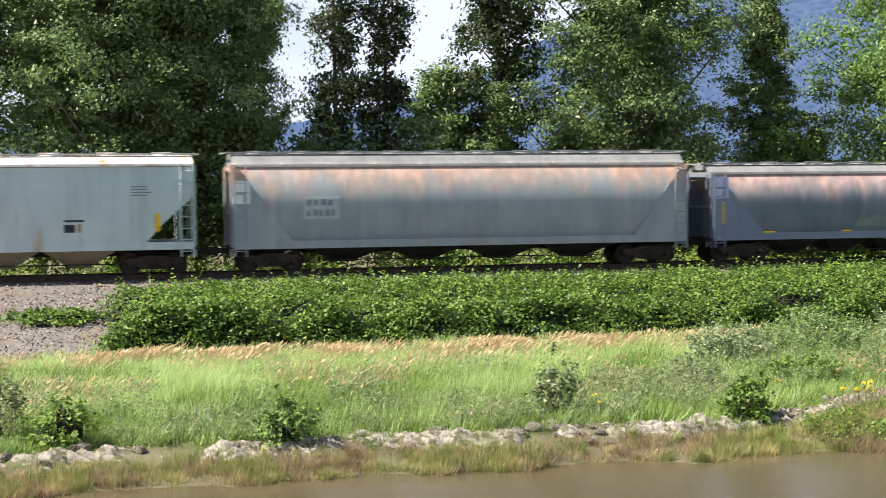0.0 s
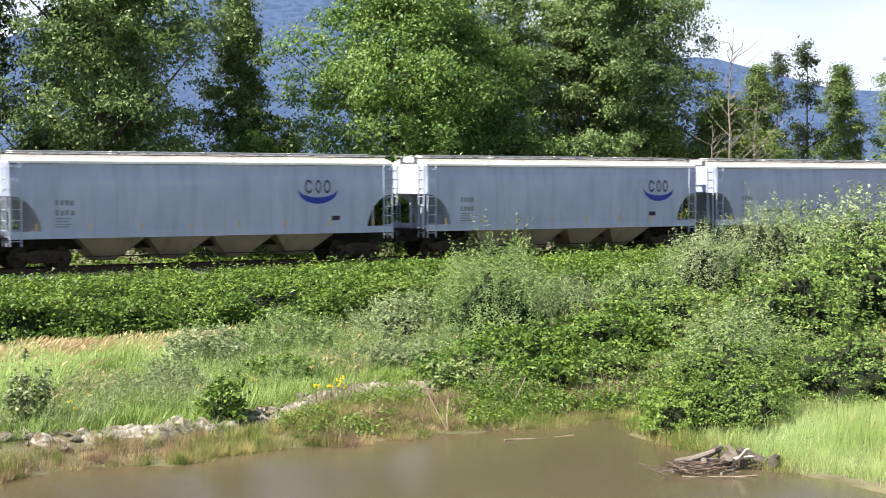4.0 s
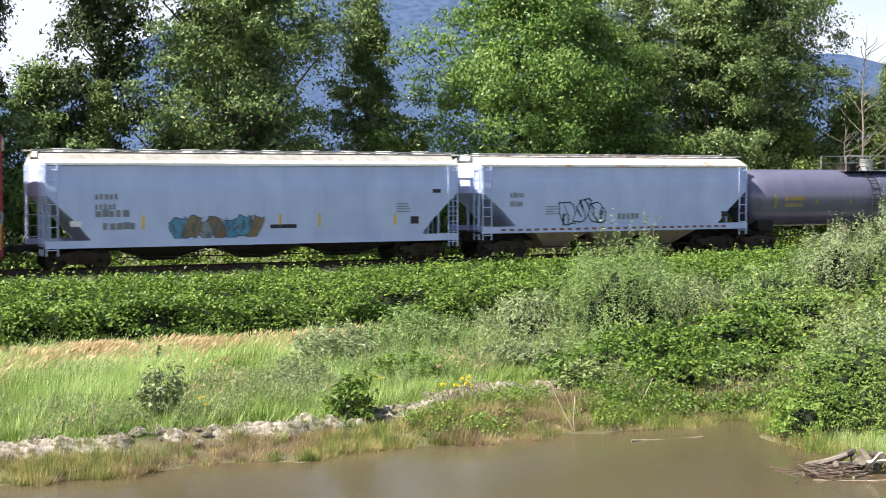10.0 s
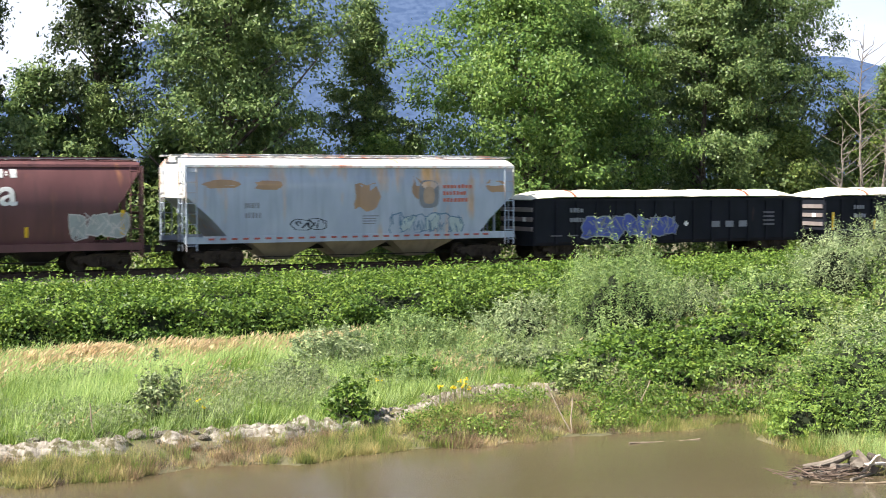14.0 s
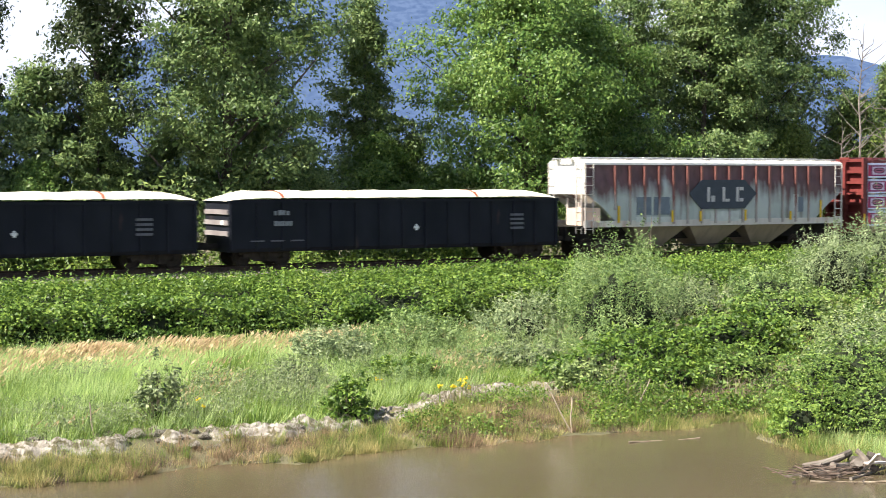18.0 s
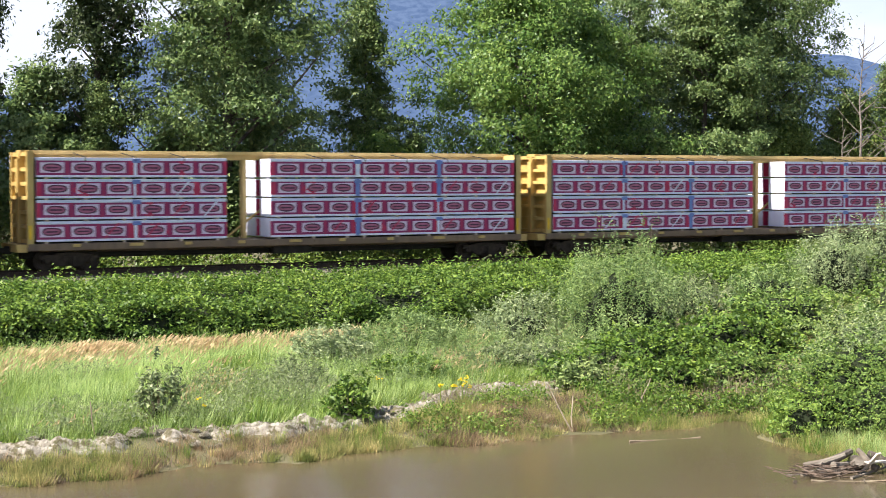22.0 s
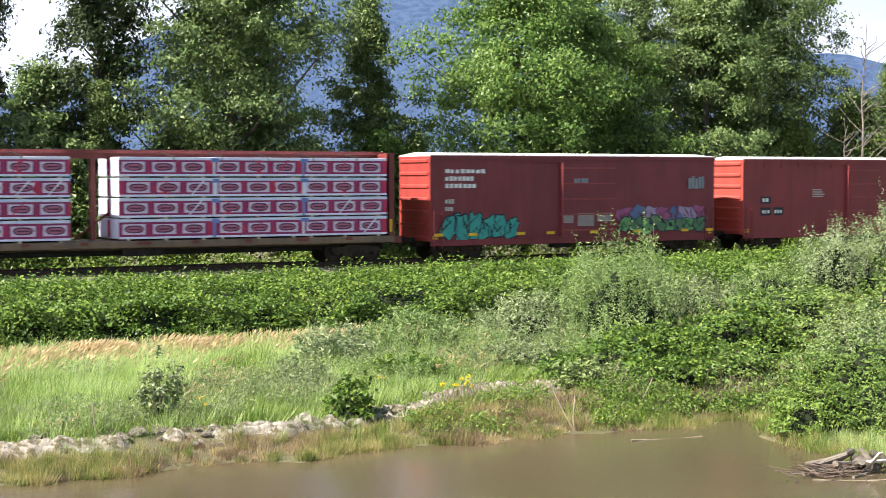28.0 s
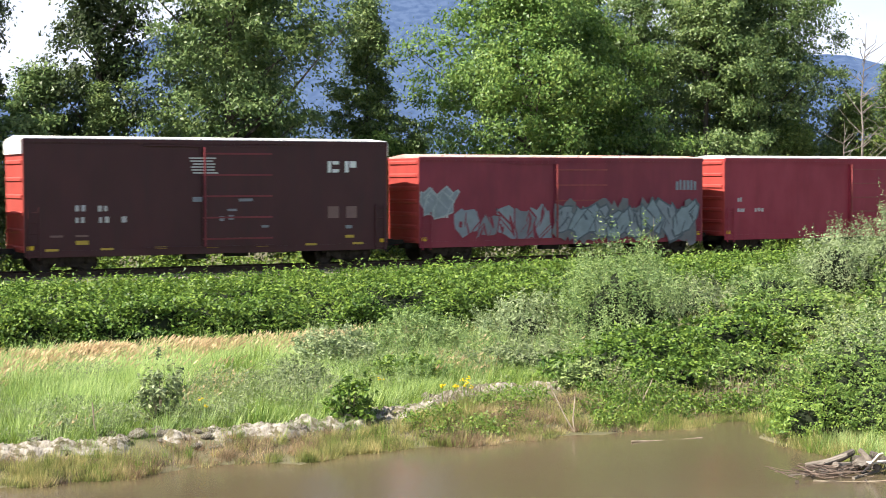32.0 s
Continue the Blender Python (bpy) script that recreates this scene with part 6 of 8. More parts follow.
L_MIX = leaf_mat("pale_shrub_leaf", (0.160, 0.230, 0.074), (0.262, 0.314, 0.134), trans=0.30, var=0.6)
L_SILVER = leaf_mat("silvery_willow_leaf", (0.222, 0.294, 0.138), (0.333, 0.389, 0.222), trans=0.30, var=0.5)
L_WILLOW = leaf_mat("willow_leaf", (0.163, 0.255, 0.080), (0.266, 0.347, 0.147), trans=0.30, var=0.5)
L_LIGHT = leaf_mat("young_poplar_leaf", (0.101, 0.158, 0.048), (0.148, 0.209, 0.064))
L_YELLOW = leaf_mat("yellow_green_leaf", (0.115, 0.179, 0.039), (0.173, 0.236, 0.059))
L_GREYWEED = leaf_mat("grey_weed_leaf", (0.169, 0.218, 0.099), (0.261, 0.303, 0.162), trans=0.30, var=0.45)
L_WEED = leaf_mat("weed_leaf", (0.120, 0.205, 0.032), (0.183, 0.267, 0.053), var=0.45)
L_GRASS = leaf_mat("meadow_grass", (0.338, 0.459, 0.156), (0.473, 0.581, 0.270), 0.6, 0.5, 0.36, 0.025, 0.5)
L_DRY = leaf_mat("dry_grass", (0.466, 0.332, 0.183), (0.595, 0.463, 0.288), 0.7, 0.4, 0.35, 0.018, 0.8)
L_SEDGE = leaf_mat("waterside_grass", (0.135, 0.182, 0.041), (0.484, 0.430, 0.189), 0.6, 0.4, 0.45, 0.03, 2.2)
L_REDSTRAW = leaf_mat("reddish_straw", (0.137, 0.088, 0.050), (0.427, 0.323, 0.199), 0.7, 0.3, 0.45, 0.02, 2.2)
# near-black colour that stands for the shade between leaves
M_CORE = mat("inner_shade", (0.008, 0.013, 0.005), (0.020, 0.028, 0.011), 3, 0.95, bump=1.0, bscale=6)
M_TWIG = mat("dead_twig", (0.16, 0.12, 0.085), (0.30, 0.25, 0.19), 4, 0.9)
M_DRIFT = mat("drift_wood", (0.12, 0.095, 0.075), (0.25, 0.22, 0.19), 3, 0.9, bump=0.7, bscale=14, stretch=(0.3, 1, 1))
M_STONE = mat("pale_stone", (0.20, 0.175, 0.146), (0.42, 0.382, 0.336), 7, 0.95, bump=1.0, bscale=26, c3=(0.12, 0.105, 0.06), s3=4.5, p3=0.47)
M_REDTWIG = mat("red_brown_twig", (0.07, 0.05, 0.042), (0.17, 0.125, 0.10), 5, 0.9)
M_FLOWER = flat("yellow_flower", (0.80, 0.58, 0.02))


def unit(v):
    return v / np.maximum(np.linalg.norm(v, axis=1, keepdims=True), 1e-6)


def leaves(pts, out, size, rs, aspect=0.55, up=0.5, wild=0.9, vary=0.35):
    """Leaf quads at pts, each facing roughly out and up; returns verts and faces."""
    n = len(pts)
    nrm = unit(out * 0.6 + np.array([0, 0, up]) + rs.normal(0, wild * 0.6, (n, 3)))
    t = rs.normal(0, 1, (n, 3))
    t = unit(t - nrm * (t * nrm).sum(1, keepdims=True))
    b = np.cross(nrm, t)
    L = (size * (1 + rs.uniform(-vary, vary, n)))[:, None]
    fold = nrm * L * 0.12
    v = np.stack([pts - t * L * 0.4 + b * L * aspect / 2, pts - t * L * 0.4 - b * L * aspect / 2 + fold, pts + t * L * 0.6], 1).reshape(-1, 3)
    return v, np.arange(n * 3).reshape(n, 3)


def trunk_and_limbs(height, r0, tips, rs, bend=0.5):
    """A tapered, slightly crooked stem with limbs to the given tips."""
    bm = bmesh.new()
    n = 9
    off = np.cumsum(rs.normal(0, bend / n, (n + 1, 2)), 0)
    off[0] = 0

    def at(z):
        k = z / height * n
        return np.array([np.interp(k, range(n + 1), off[:, 0]), np.interp(k, range(n + 1), off[:, 1]), z])
    rings = []
    for i in range(n + 1):
        z = height * i / n
        c, r = at(z), r0 * (1 - 0.93 * i / n) * (1.35 if i == 0 else 1)
        rings.append([bm.verts.new((c[0] + r * math.cos(a), c[1] + r * math.sin(a), z)) for a in np.linspace(0, 2 * math.pi, 9)[:-1]])
    for a, b in zip(rings, rings[1:]):
        for i in range(8):
            bm.faces.new((a[i], a[(i + 1) % 8], b[(i + 1) % 8], b[i]))
    bm.faces.new(rings[-1])
    for t in tips:
        d = math.hypot(t[0], t[1])
        z = max(height * 0.12, t[2] - d * rs.uniform(0.5, 1.0))
        p = at(min(z, height * 0.97))
        m = (p + np.array(t)) / 2 + rs.normal(0, 0.2, 3)
        r = r0 * 0.32 * (1 - 0.7 * z / height) + 0.012
        tube(bm, p, m, r, 5, r * 0.6)
        tube(bm, m, t, r * 0.6, 5, r * 0.15)
    return bm


def tree_meshes(seed, height, r0, base, radius, clumps, per, leaf, material, taper=1.0, clump_r=0.75, flat_=0.6):
    """Trunk and crown: many leaf clumps at limb ends, with an uneven outline and gaps."""
    rs = np.random.RandomState(seed)
    cs = []
    for _ in range(clumps):
        f = rs.uniform(0, 1) ** 0.9
        z = base + (height - base) * f
        prof = max(0.12, math.sin(math.pi * min(1, 0.12 + 0.88 * f ** taper)) ** 0.7)
        a = rs.uniform(0, 2 * math.pi)
        lobe = 1 + 0.28 * math.sin(3 * a + seed) + 0.22 * math.sin(z * 1.3 + seed * 2 + a)
        r = radius * prof * lobe * rs.uniform(0.12, 1) ** 0.6
        cs.append((r * math.cos(a), r * math.sin(a), z + rs.normal(0, 0.2)))
    cs = np.array(cs)
    tips = cs[rs.permutation(clumps)[:min(clumps, 46)]]
    trunk = to_mesh("trunk", trunk_and_limbs(height * 0.97, r0, tips, rs), M_BARK)
    pts, out = [], []
    for c in cs:
        k = int(per * rs.uniform(0.95, 1.95))
        cr = clump_r * rs.uniform(0.6, 1.35)
        p = rs.normal(0, 0.5, (k, 3)) * np.array([cr, cr, cr * flat_])
        pts.append(c + p)
        out.append(unit(p * 0.7 + unit(np.array([[c[0], c[1], 0.8]])) * 0.7 * cr + rs.normal(0, 0.3 * cr, (1, 3))))
    pts, out = np.concatenate(pts), np.concatenate(out)
    size = np.full(len(pts), leaf * 0.82)
    # larger sprays near the limbs close the crown's inside
    q = np.repeat(cs * np.array([[0.75, 0.75, 0.98]]), 9, 0) + rs.normal(0, 0.34, (clumps * 9, 3))
    pts, out = np.concatenate([pts, q]), np.concatenate([out, unit(rs.normal(0, 1, q.shape))])
    v, f = leaves(pts, out, np.concatenate([size, np.full(len(q), leaf * 1.5)]), rs, 0.68, 0.35, 0.7)
    return trunk, np_mesh("crown", v, f, material)


def plant_tree(kind, label, x, y, turn, s=1.0, sz=1.0):
    trunk, crown = TREES[kind]
    e = new("tree")
    tagged(e, label, "tree", "trees behind the railway")
    e.matrix_basis = Matrix.Translation((x, y, float(ground_z(x, y)) - 0.05)) @ pose(0, 0, 0, 0, 0, turn) @ Matrix.Diagonal((s, s, s * sz, 1))
    part("trunk", trunk, None, e)
    part("crown", crown, None, e)


TREES = {
    "broad": tree_meshes(1, 17.0, 0.30, 2.6, 6.0, 430, 130, 0.215, L_BRIGHT, 0.8, 0.95),
    "broad_b": tree_meshes(7, 16.0, 0.28, 2.0, 5.2, 340, 120, 0.215, L_BRIGHT, 0.85, 0.9),
    "tall": tree_meshes(2, 21.0, 0.30, 2.2, 4.2, 420, 125, 0.205, L_TREE, 0.9, 0.85),
    "tall_b": tree_meshes(3, 20.0, 0.27, 2.0, 3.7, 380, 120, 0.205, L_TREE, 0.9, 0.8),
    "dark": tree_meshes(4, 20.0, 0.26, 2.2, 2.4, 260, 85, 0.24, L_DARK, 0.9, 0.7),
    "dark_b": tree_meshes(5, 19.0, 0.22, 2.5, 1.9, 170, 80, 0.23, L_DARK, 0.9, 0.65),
    "cone": tree_meshes(6, 15.0, 0.16, 1.2, 2.7, 250, 95, 0.20, L_LIGHT, 0.6, 0.62),
    "small": tree_meshes(8, 9.0, 0.12, 0.8, 2.4, 150, 110, 0.21, L_TREE, 0.8, 0.65),
    "small_b": tree_meshes(9, 7.5, 0.10, 0.5, 2.6, 150, 110, 0.21, L_BRIGHT, 0.8, 0.7),
    "yellow": tree_meshes(11, 8.0, 0.10, 0.3, 2.8, 170, 110, 0.19, L_YELLOW, 0.8, 0.7),
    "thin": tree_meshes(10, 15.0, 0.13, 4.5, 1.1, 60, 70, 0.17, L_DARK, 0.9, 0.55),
}
for _k in (
    ("tall_b", "sunlit cottonwood in the tree line", -4.8, 71, 40, 1.05), ("tall", "tall sunlit cottonwood with a dense crown", 1.6, 69.5, 10, 1.0), ("tall_b", "tall cottonwood with a dense leafy crown", 5.6, 70.5, 120, 1.0),
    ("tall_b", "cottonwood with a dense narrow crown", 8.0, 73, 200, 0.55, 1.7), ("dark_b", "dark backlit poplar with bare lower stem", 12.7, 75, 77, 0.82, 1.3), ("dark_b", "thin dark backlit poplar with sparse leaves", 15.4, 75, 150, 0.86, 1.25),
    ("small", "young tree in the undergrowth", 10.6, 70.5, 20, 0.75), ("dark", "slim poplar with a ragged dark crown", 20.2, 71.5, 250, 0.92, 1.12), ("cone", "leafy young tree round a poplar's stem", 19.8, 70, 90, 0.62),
    ("tall", "broad tall cottonwood with a sunlit crown", 26.2, 70, 200, 1.06, 1.04), ("small", "young tree between the tall ones", 23.6, 72, 75, 0.8), ("tall_b", "cottonwood behind the broad tall one", 28.4, 75.5, 140, 0.84, 1.2), ("cone", "pointed young poplar with light foliage", 36.4, 76.0, 30, 0.97),
    ("small", "low leafy tree in the tree line", 30.2, 70, 120, 0.78), ("broad", "broad bright green alder with a rounded crown", 42.6, 69.5, 0, 1.0), ("broad_b", "bright green alder with spreading limbs", 47.4, 72, 160, 0.92),
    ("dark_b", "thin dark poplar rising behind the alders", 49.8, 75, 15, 1.05), ("tall_b", "slim cottonwood between the alders and the tall trees", 51.6, 72.5, 210, 0.72, 1.2), ("tall_b", "tall cottonwood with a mottled crown", 55.4, 70.5, 300, 0.95), ("tall_b", "tall cottonwood standing back in the wood", 58.6, 73, 60, 1.08),
    ("tall", "tall cottonwood with a wide dark crown", 60.8, 71, 100, 0.94, 1.08), ("yellow", "yellow-green bush below the tall trees", 60.4, 68.4, 10, 0.95, 1.05), ("yellow", "yellow-green bush by the dead trees", 65.4, 69.0, 130, 1.15, 1.05), ("small", "low leafy tree at the wood's edge", 71.5, 72, 210, 0.7),
    ("cone", "slender poplar far along the line", 77.4, 78, 10, 0.85), ("thin", "thin columnar poplar far along the line", 81.5, 80, 0, 0.98), ("thin", "thin columnar poplar far along the line", 85.0, 81, 130, 1.05), ("cone", "poplar far along the line", 90.0, 82, 220, 0.9),
    ("tall_b", "tall cottonwood far along the line", 97, 80, 50, 0.9),
    ("small", "leafy young tree below the dark poplars", 17.2, 71, 60, 1.12), ("small_b", "leafy shrub between the young poplar and the alder", 35.6, 73, 10, 0.95), ("small", "young tree between the young poplar and the alder", 38.3, 74, 80, 0.8),
    ("tall_b", "cottonwood deep in the wood", -1.6, 77, 220, 0.95), ("tall_b", "cottonwood deep in the wood", 4.0, 77, 300, 1.0),
    ("small_b", "leafy shrub at the foot of the tall trees", 16.8, 69, 140, 0.75), ("small_b", "leafy shrub at the foot of the alders", 37.5, 69, 40, 0.75), ("small_b", "leafy shrub at the wood's edge", 57.0, 68.5, 300, 0.62), ("small", "leafy sapling in the undergrowth", 3.2, 68.5, 190, 0.62),
):
    plant_tree(*_k)


M_DEADWOOD = mat("grey_dead_wood", (0.13, 0.11, 0.095), (0.26, 0.23, 0.20), 4, 0.9)


def snag(x, y, h, seed):
    rs = np.random.RandomState(seed)
    e = new("dead_tree")
    tagged(e, "bare grey dead tree with broken limbs", "dead tree", "dead trees by the line")
    e.location = (x, y, float(ground_z(x, y)) - 0.05)
    tips = [(rs.normal(0, 1.0), rs.normal(0, 1.0), h * rs.uniform(0.3, 0.97)) for _ in range(46)]
    part("trunk", trunk_and_limbs(h, 0.12, tips, rs, 0.8), M_DEADWOOD, e)


snag(62.9, 65.4, 13.7, 1)
snag(64.2, 65.2, 10.4, 2)
snag(61.2, 65.4, 8.2, 3)


def stuff(name, me, label, category):
    return tagged(new(name, me), label, category, kind="stuff")


def understory():
    """Shrubs and saplings under the trees behind the line, and weeds at the ballast's foot."""
    rs = np.random.RandomState(21)
    n = 68000
    x, y = rs.uniform(-10, 98, n), rs.uniform(66.4, 73.5, n)
    top = 3.6 + 2.2 * fbm(x, y, 22, 4, 0.3) + 1.3 * fbm(x, y, 23, 4, 0.9) + 0.35 * (y - 66)
    z = ground_z(x, y) + np.clip(top, 0.4, 8.0) * rs.uniform(0, 1, n) ** 0.55
    p = np.stack([x, y, z], 1)
    v, f = leaves(p, np.tile([[-0.3, -0.6, 0.3]], (n, 1)), 0.26, rs, 0.6)
    stuff("undergrowth", np_mesh("undergrowth", v, f, L_LIGHT), "dense leafy shrubs under the trees behind the track", "undergrowth")
    n = 52000
    x, y = rs.uniform(-10, 98, n), rs.uniform(64.2, 67.6, n)
    h = np.clip(1.25 + 0.75 * fbm(x, y, 24, 4, 0.9) + 0.35 * (y - 65.5), 0.08, 2.8)
    p = np.stack([x, y, ground_z(x, y) + h * rs.uniform(0, 1, n) ** 0.6], 1)
    v, f = leaves(p, np.tile([[0, -0.3, 0.6]], (n, 1)), 0.16, rs, 0.5)
    stuff("weeds", np_mesh("weeds", v, f, L_WEED), "bright green weeds beyond the far rail", "weeds")


understory()


# the bramble thicket along the near foot of the railway bank
def hedge_top(x, y):
    f = 47.1 + 0.7 * fbm(x, x * 0, 31, 4, 0.5)
    d = y - f
    z = -1.95 + 1.30 * smooth01(-0.1, 0.85, d) + 0.36 * smooth01(0.8, 8.0, d)
    # rounded mounds with hollows between them
    m = 1 - np.abs(fbm(x, y * 0.8, 32, 2, 0.55)) * 2.2
    z = z + (0.30 * m + 0.24 * fbm(x, y, 33, 3, 1.8)) * smooth01(0, 0.8, d) * (1 - 0.85 * smooth01(5.0, 9.0, d)) + 0.011 * np.clip(x - 22, 0, 60)
    edge = smooth01(0.2, 2.4, x - 0.12 * (y - 50) + 1.1 * fbm(y, x * 0, 34, 3, 0.5))
    g = ground_z(x, y)
    return g * (1 - edge) + np.maximum(z, g) * edge, edge


def bramble_hedge():
    rs = np.random.RandomState(33)
    xs, ys = np.arange(-1.5, 78, 0.3), np.arange(46.2, 58.4, 0.3)

    # closed sheet under the leaves, thicket shade painted into its colour
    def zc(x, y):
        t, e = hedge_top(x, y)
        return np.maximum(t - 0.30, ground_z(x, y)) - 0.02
    stuff("bramble_stems", grid_mesh("bramble_stems", xs, ys, zc, M_CORE), "near-black sheet painted as the shade inside the bramble thicket", "brambles")
    # sprays of leaves in tiers, with dark gaps between them
    k = 24000
    x = rs.uniform(-1.5, 66, k)
    y = 46.6 + rs.uniform(0, 1, k) ** 1.25 * 11.5
    # the steep front is as leafy as the top
    front = np.arange(k) < 8000
    y = np.where(front, 47.1 + 0.7 * fbm(x, x * 0, 31, 4, 0.5) + rs.uniform(-0.15, 0.85, k), y)
    t, e = hedge_top(x, y)
    keep = (rs.uniform(0, 1, k) < e * (0.16 + 0.84 * smooth01(-0.22, 0.16, fbm(x, y, 33, 3, 1.8) + 0.6 * fbm(x, y, 35, 3, 3.0)))) & (t > ground_z(x, y) + 0.1)
    x, y, t = x[keep], y[keep], t[keep]
    k, per = len(x), 22
    d = 0.15
    gx = (hedge_top(x + d, y)[0] - hedge_top(x - d, y)[0]) / (2 * d)
    gy = (hedge_top(x, y + d)[0] - hedge_top(x, y - d)[0]) / (2 * d)
    o = unit(np.stack([-gx, -gy, np.ones(k)], 1))
    c = np.stack([x, y, t], 1) + o * rs.uniform(-0.26, 0.16, (k, 1))
    # each spray is a flattened fan of leaves that tips outwards
    p = np.repeat(c, per, 0) + rs.normal(0, 1, (k * per, 3)) * np.array([0.21, 0.19, 0.06])
    p = p + np.repeat(o, per, 0) * rs.normal(0, 0.05, (k * per, 1))
    tip = unit(o + np.array([0, 0, 0.9]) + rs.normal(0, 0.35, (k, 3)))
    out = np.repeat(tip, per, 0) + rs.normal(0, 0.15, (k * per, 3))
    v, f = leaves(p, out, 0.112, rs, 0.78, 0.25, 0.6)
    stuff("bramble_thicket", np_mesh("bramble_thicket", v, f, L_BRAMBLE), "dense green bramble thicket along the railway bank", "brambles")
    # arching shoots that stand clear of it
    k = 900
    x, y = rs.uniform(0, 66, k), rs.uniform(48.0, 57.8, k)
    t, e = hedge_top(x, y)
    pts = []
    for i in range(k):
        if e[i] < 0.6:
            continue
        m = 10
        q = np.linspace(0, 1, m)[:, None]
        h = rs.uniform(0.15, 0.6)
        a = rs.uniform(0, 6.28)
        pts.append(np.array([[x[i], y[i], t[i]]]) + q * np.array([[math.cos(a) * h * 0.8, math.sin(a) * h * 0.8, h]]) + rs.normal(0, 0.05, (m, 3)))
    pts = np.concatenate(pts)
    v, f = leaves(pts, np.tile([[0, 0, 1.0]], (len(pts), 1)), 0.14, rs, 0.6)
    stuff("bramble_shoots", np_mesh("bramble_shoots", v, f, L_WEED), "young light green bramble shoots", "brambles")


bramble_hedge()


def bush(name, label, x, y, rx, ry, top, n, leaf, material, seed, shoots=0, aspect=0.6, core=0.72, group="bushes on the bank", low=0.0):
    """A mounded bush: fans of leaves at the ends of its branches over a near-black shell painted as inner shade, with
    shoots standing out.
    """
    rs = np.random.RandomState(seed)
    g = float(ground_z(x, y))
    h = top - g
    e = new(name)
    tagged(e, label, "bush", group)
    e.location = (x, y, g)

    def surf(a, b):
        q = np.stack([np.cos(a) * np.cos(b) * rx, np.sin(a) * np.cos(b) * ry, np.sin(b) * h], 1)
        w = 1 + 0.30 * fbm(a * 2.2, b * 3, seed, 4, 1.0) + 0.20 * fbm(a * 6, b * 7, seed + 1, 3, 1.0)
        return q * w[:, None]
    per = 13
    k = int(n * 1.2) // per
    a, b = rs.uniform(0, 2 * np.pi, k), np.arcsin(rs.uniform(-0.02, 1, k))
    keep = rs.uniform(0, 1, k) < 0.30 + 0.70 * smooth01(-0.3, 0.15, fbm(a * 7, b * 8, seed + 2, 3, 1.0))
    a, b = a[keep], b[keep]
    k = len(a)
    c = surf(a, b)
    o = unit(c / np.array([[rx, ry, h]]) ** 2)
    c = c * (1.06 - 0.36 * rs.uniform(0, 1, (k, 1)) ** 1.4)
    fine = aspect < 0.4
    sp = leaf * (1.35 if fine else 1.25)
    # narrow-leaved bushes carry their leaves along rising twigs, broad-leaved ones in flat fans
    shape = np.array([sp * 0.55, sp * 0.55, sp * 1.5]) if fine else np.array([sp, sp, sp * 0.35])
    p = np.repeat(c, per, 0) + rs.normal(0, 1, (k * per, 3)) * shape
    tip = unit(o + np.array([0, 0, 0.5]) + rs.normal(0, 0.45, (k, 3)))
    out = np.repeat(tip, per, 0) + rs.normal(0, 0.2, (k * per, 3))
    ok = p[:, 2] > low * h
    p, out = p[ok], out[ok]
    parts_ = [(p, out)]
    for _ in range(shoots):
        a1, b1 = rs.uniform(0, 2 * np.pi, 1), np.arcsin(rs.uniform(0.35, 1, 1))
        s0 = surf(a1, b1)[0]
        m = 18
        q = np.linspace(0, 1, m)[:, None]
        L = rs.uniform(0.25, 0.85) * min(1.0, h * 0.45)
        d = unit(np.array([[s0[0] / rx, s0[1] / ry, 1.6]]) + rs.normal(0, 0.35, (1, 3)))
        parts_.append((s0 + q * d * L + rs.normal(0, 0.035, (m, 3)), np.tile(d, (m, 1))))
    P, O = np.concatenate([i for i, _ in parts_]), np.concatenate([i for _, i in parts_])
    v, f = leaves(P, O, leaf * 1.12, rs, aspect * 1.15, 0.3, 0.6)
    part("foliage", np_mesh("foliage", v, f, material), None, e)
    # solid shell behind the foliage, dark so that gaps look shaded
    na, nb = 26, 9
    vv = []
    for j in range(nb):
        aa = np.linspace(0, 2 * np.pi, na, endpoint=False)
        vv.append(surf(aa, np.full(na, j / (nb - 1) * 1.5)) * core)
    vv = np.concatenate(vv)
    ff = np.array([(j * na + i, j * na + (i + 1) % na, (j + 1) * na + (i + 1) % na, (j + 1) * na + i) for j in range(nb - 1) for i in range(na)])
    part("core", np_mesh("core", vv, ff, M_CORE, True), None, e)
    # bare twigs that show between the leaves
    bm = bmesh.new()
    for _ in range(14):
        a1, b1 = rs.uniform(0, 2 * np.pi, 1), np.arcsin(rs.uniform(0.1, 1, 1))
        t1 = surf(a1, b1)[0] * rs.uniform(0.9, 1.04)
        tube(bm, t1 * np.array([0.35, 0.35, 0.25]), t1, 0.016, 4, 0.006)
    tagged(part("twig", bm, M_TWIG, e), kind="stuff")


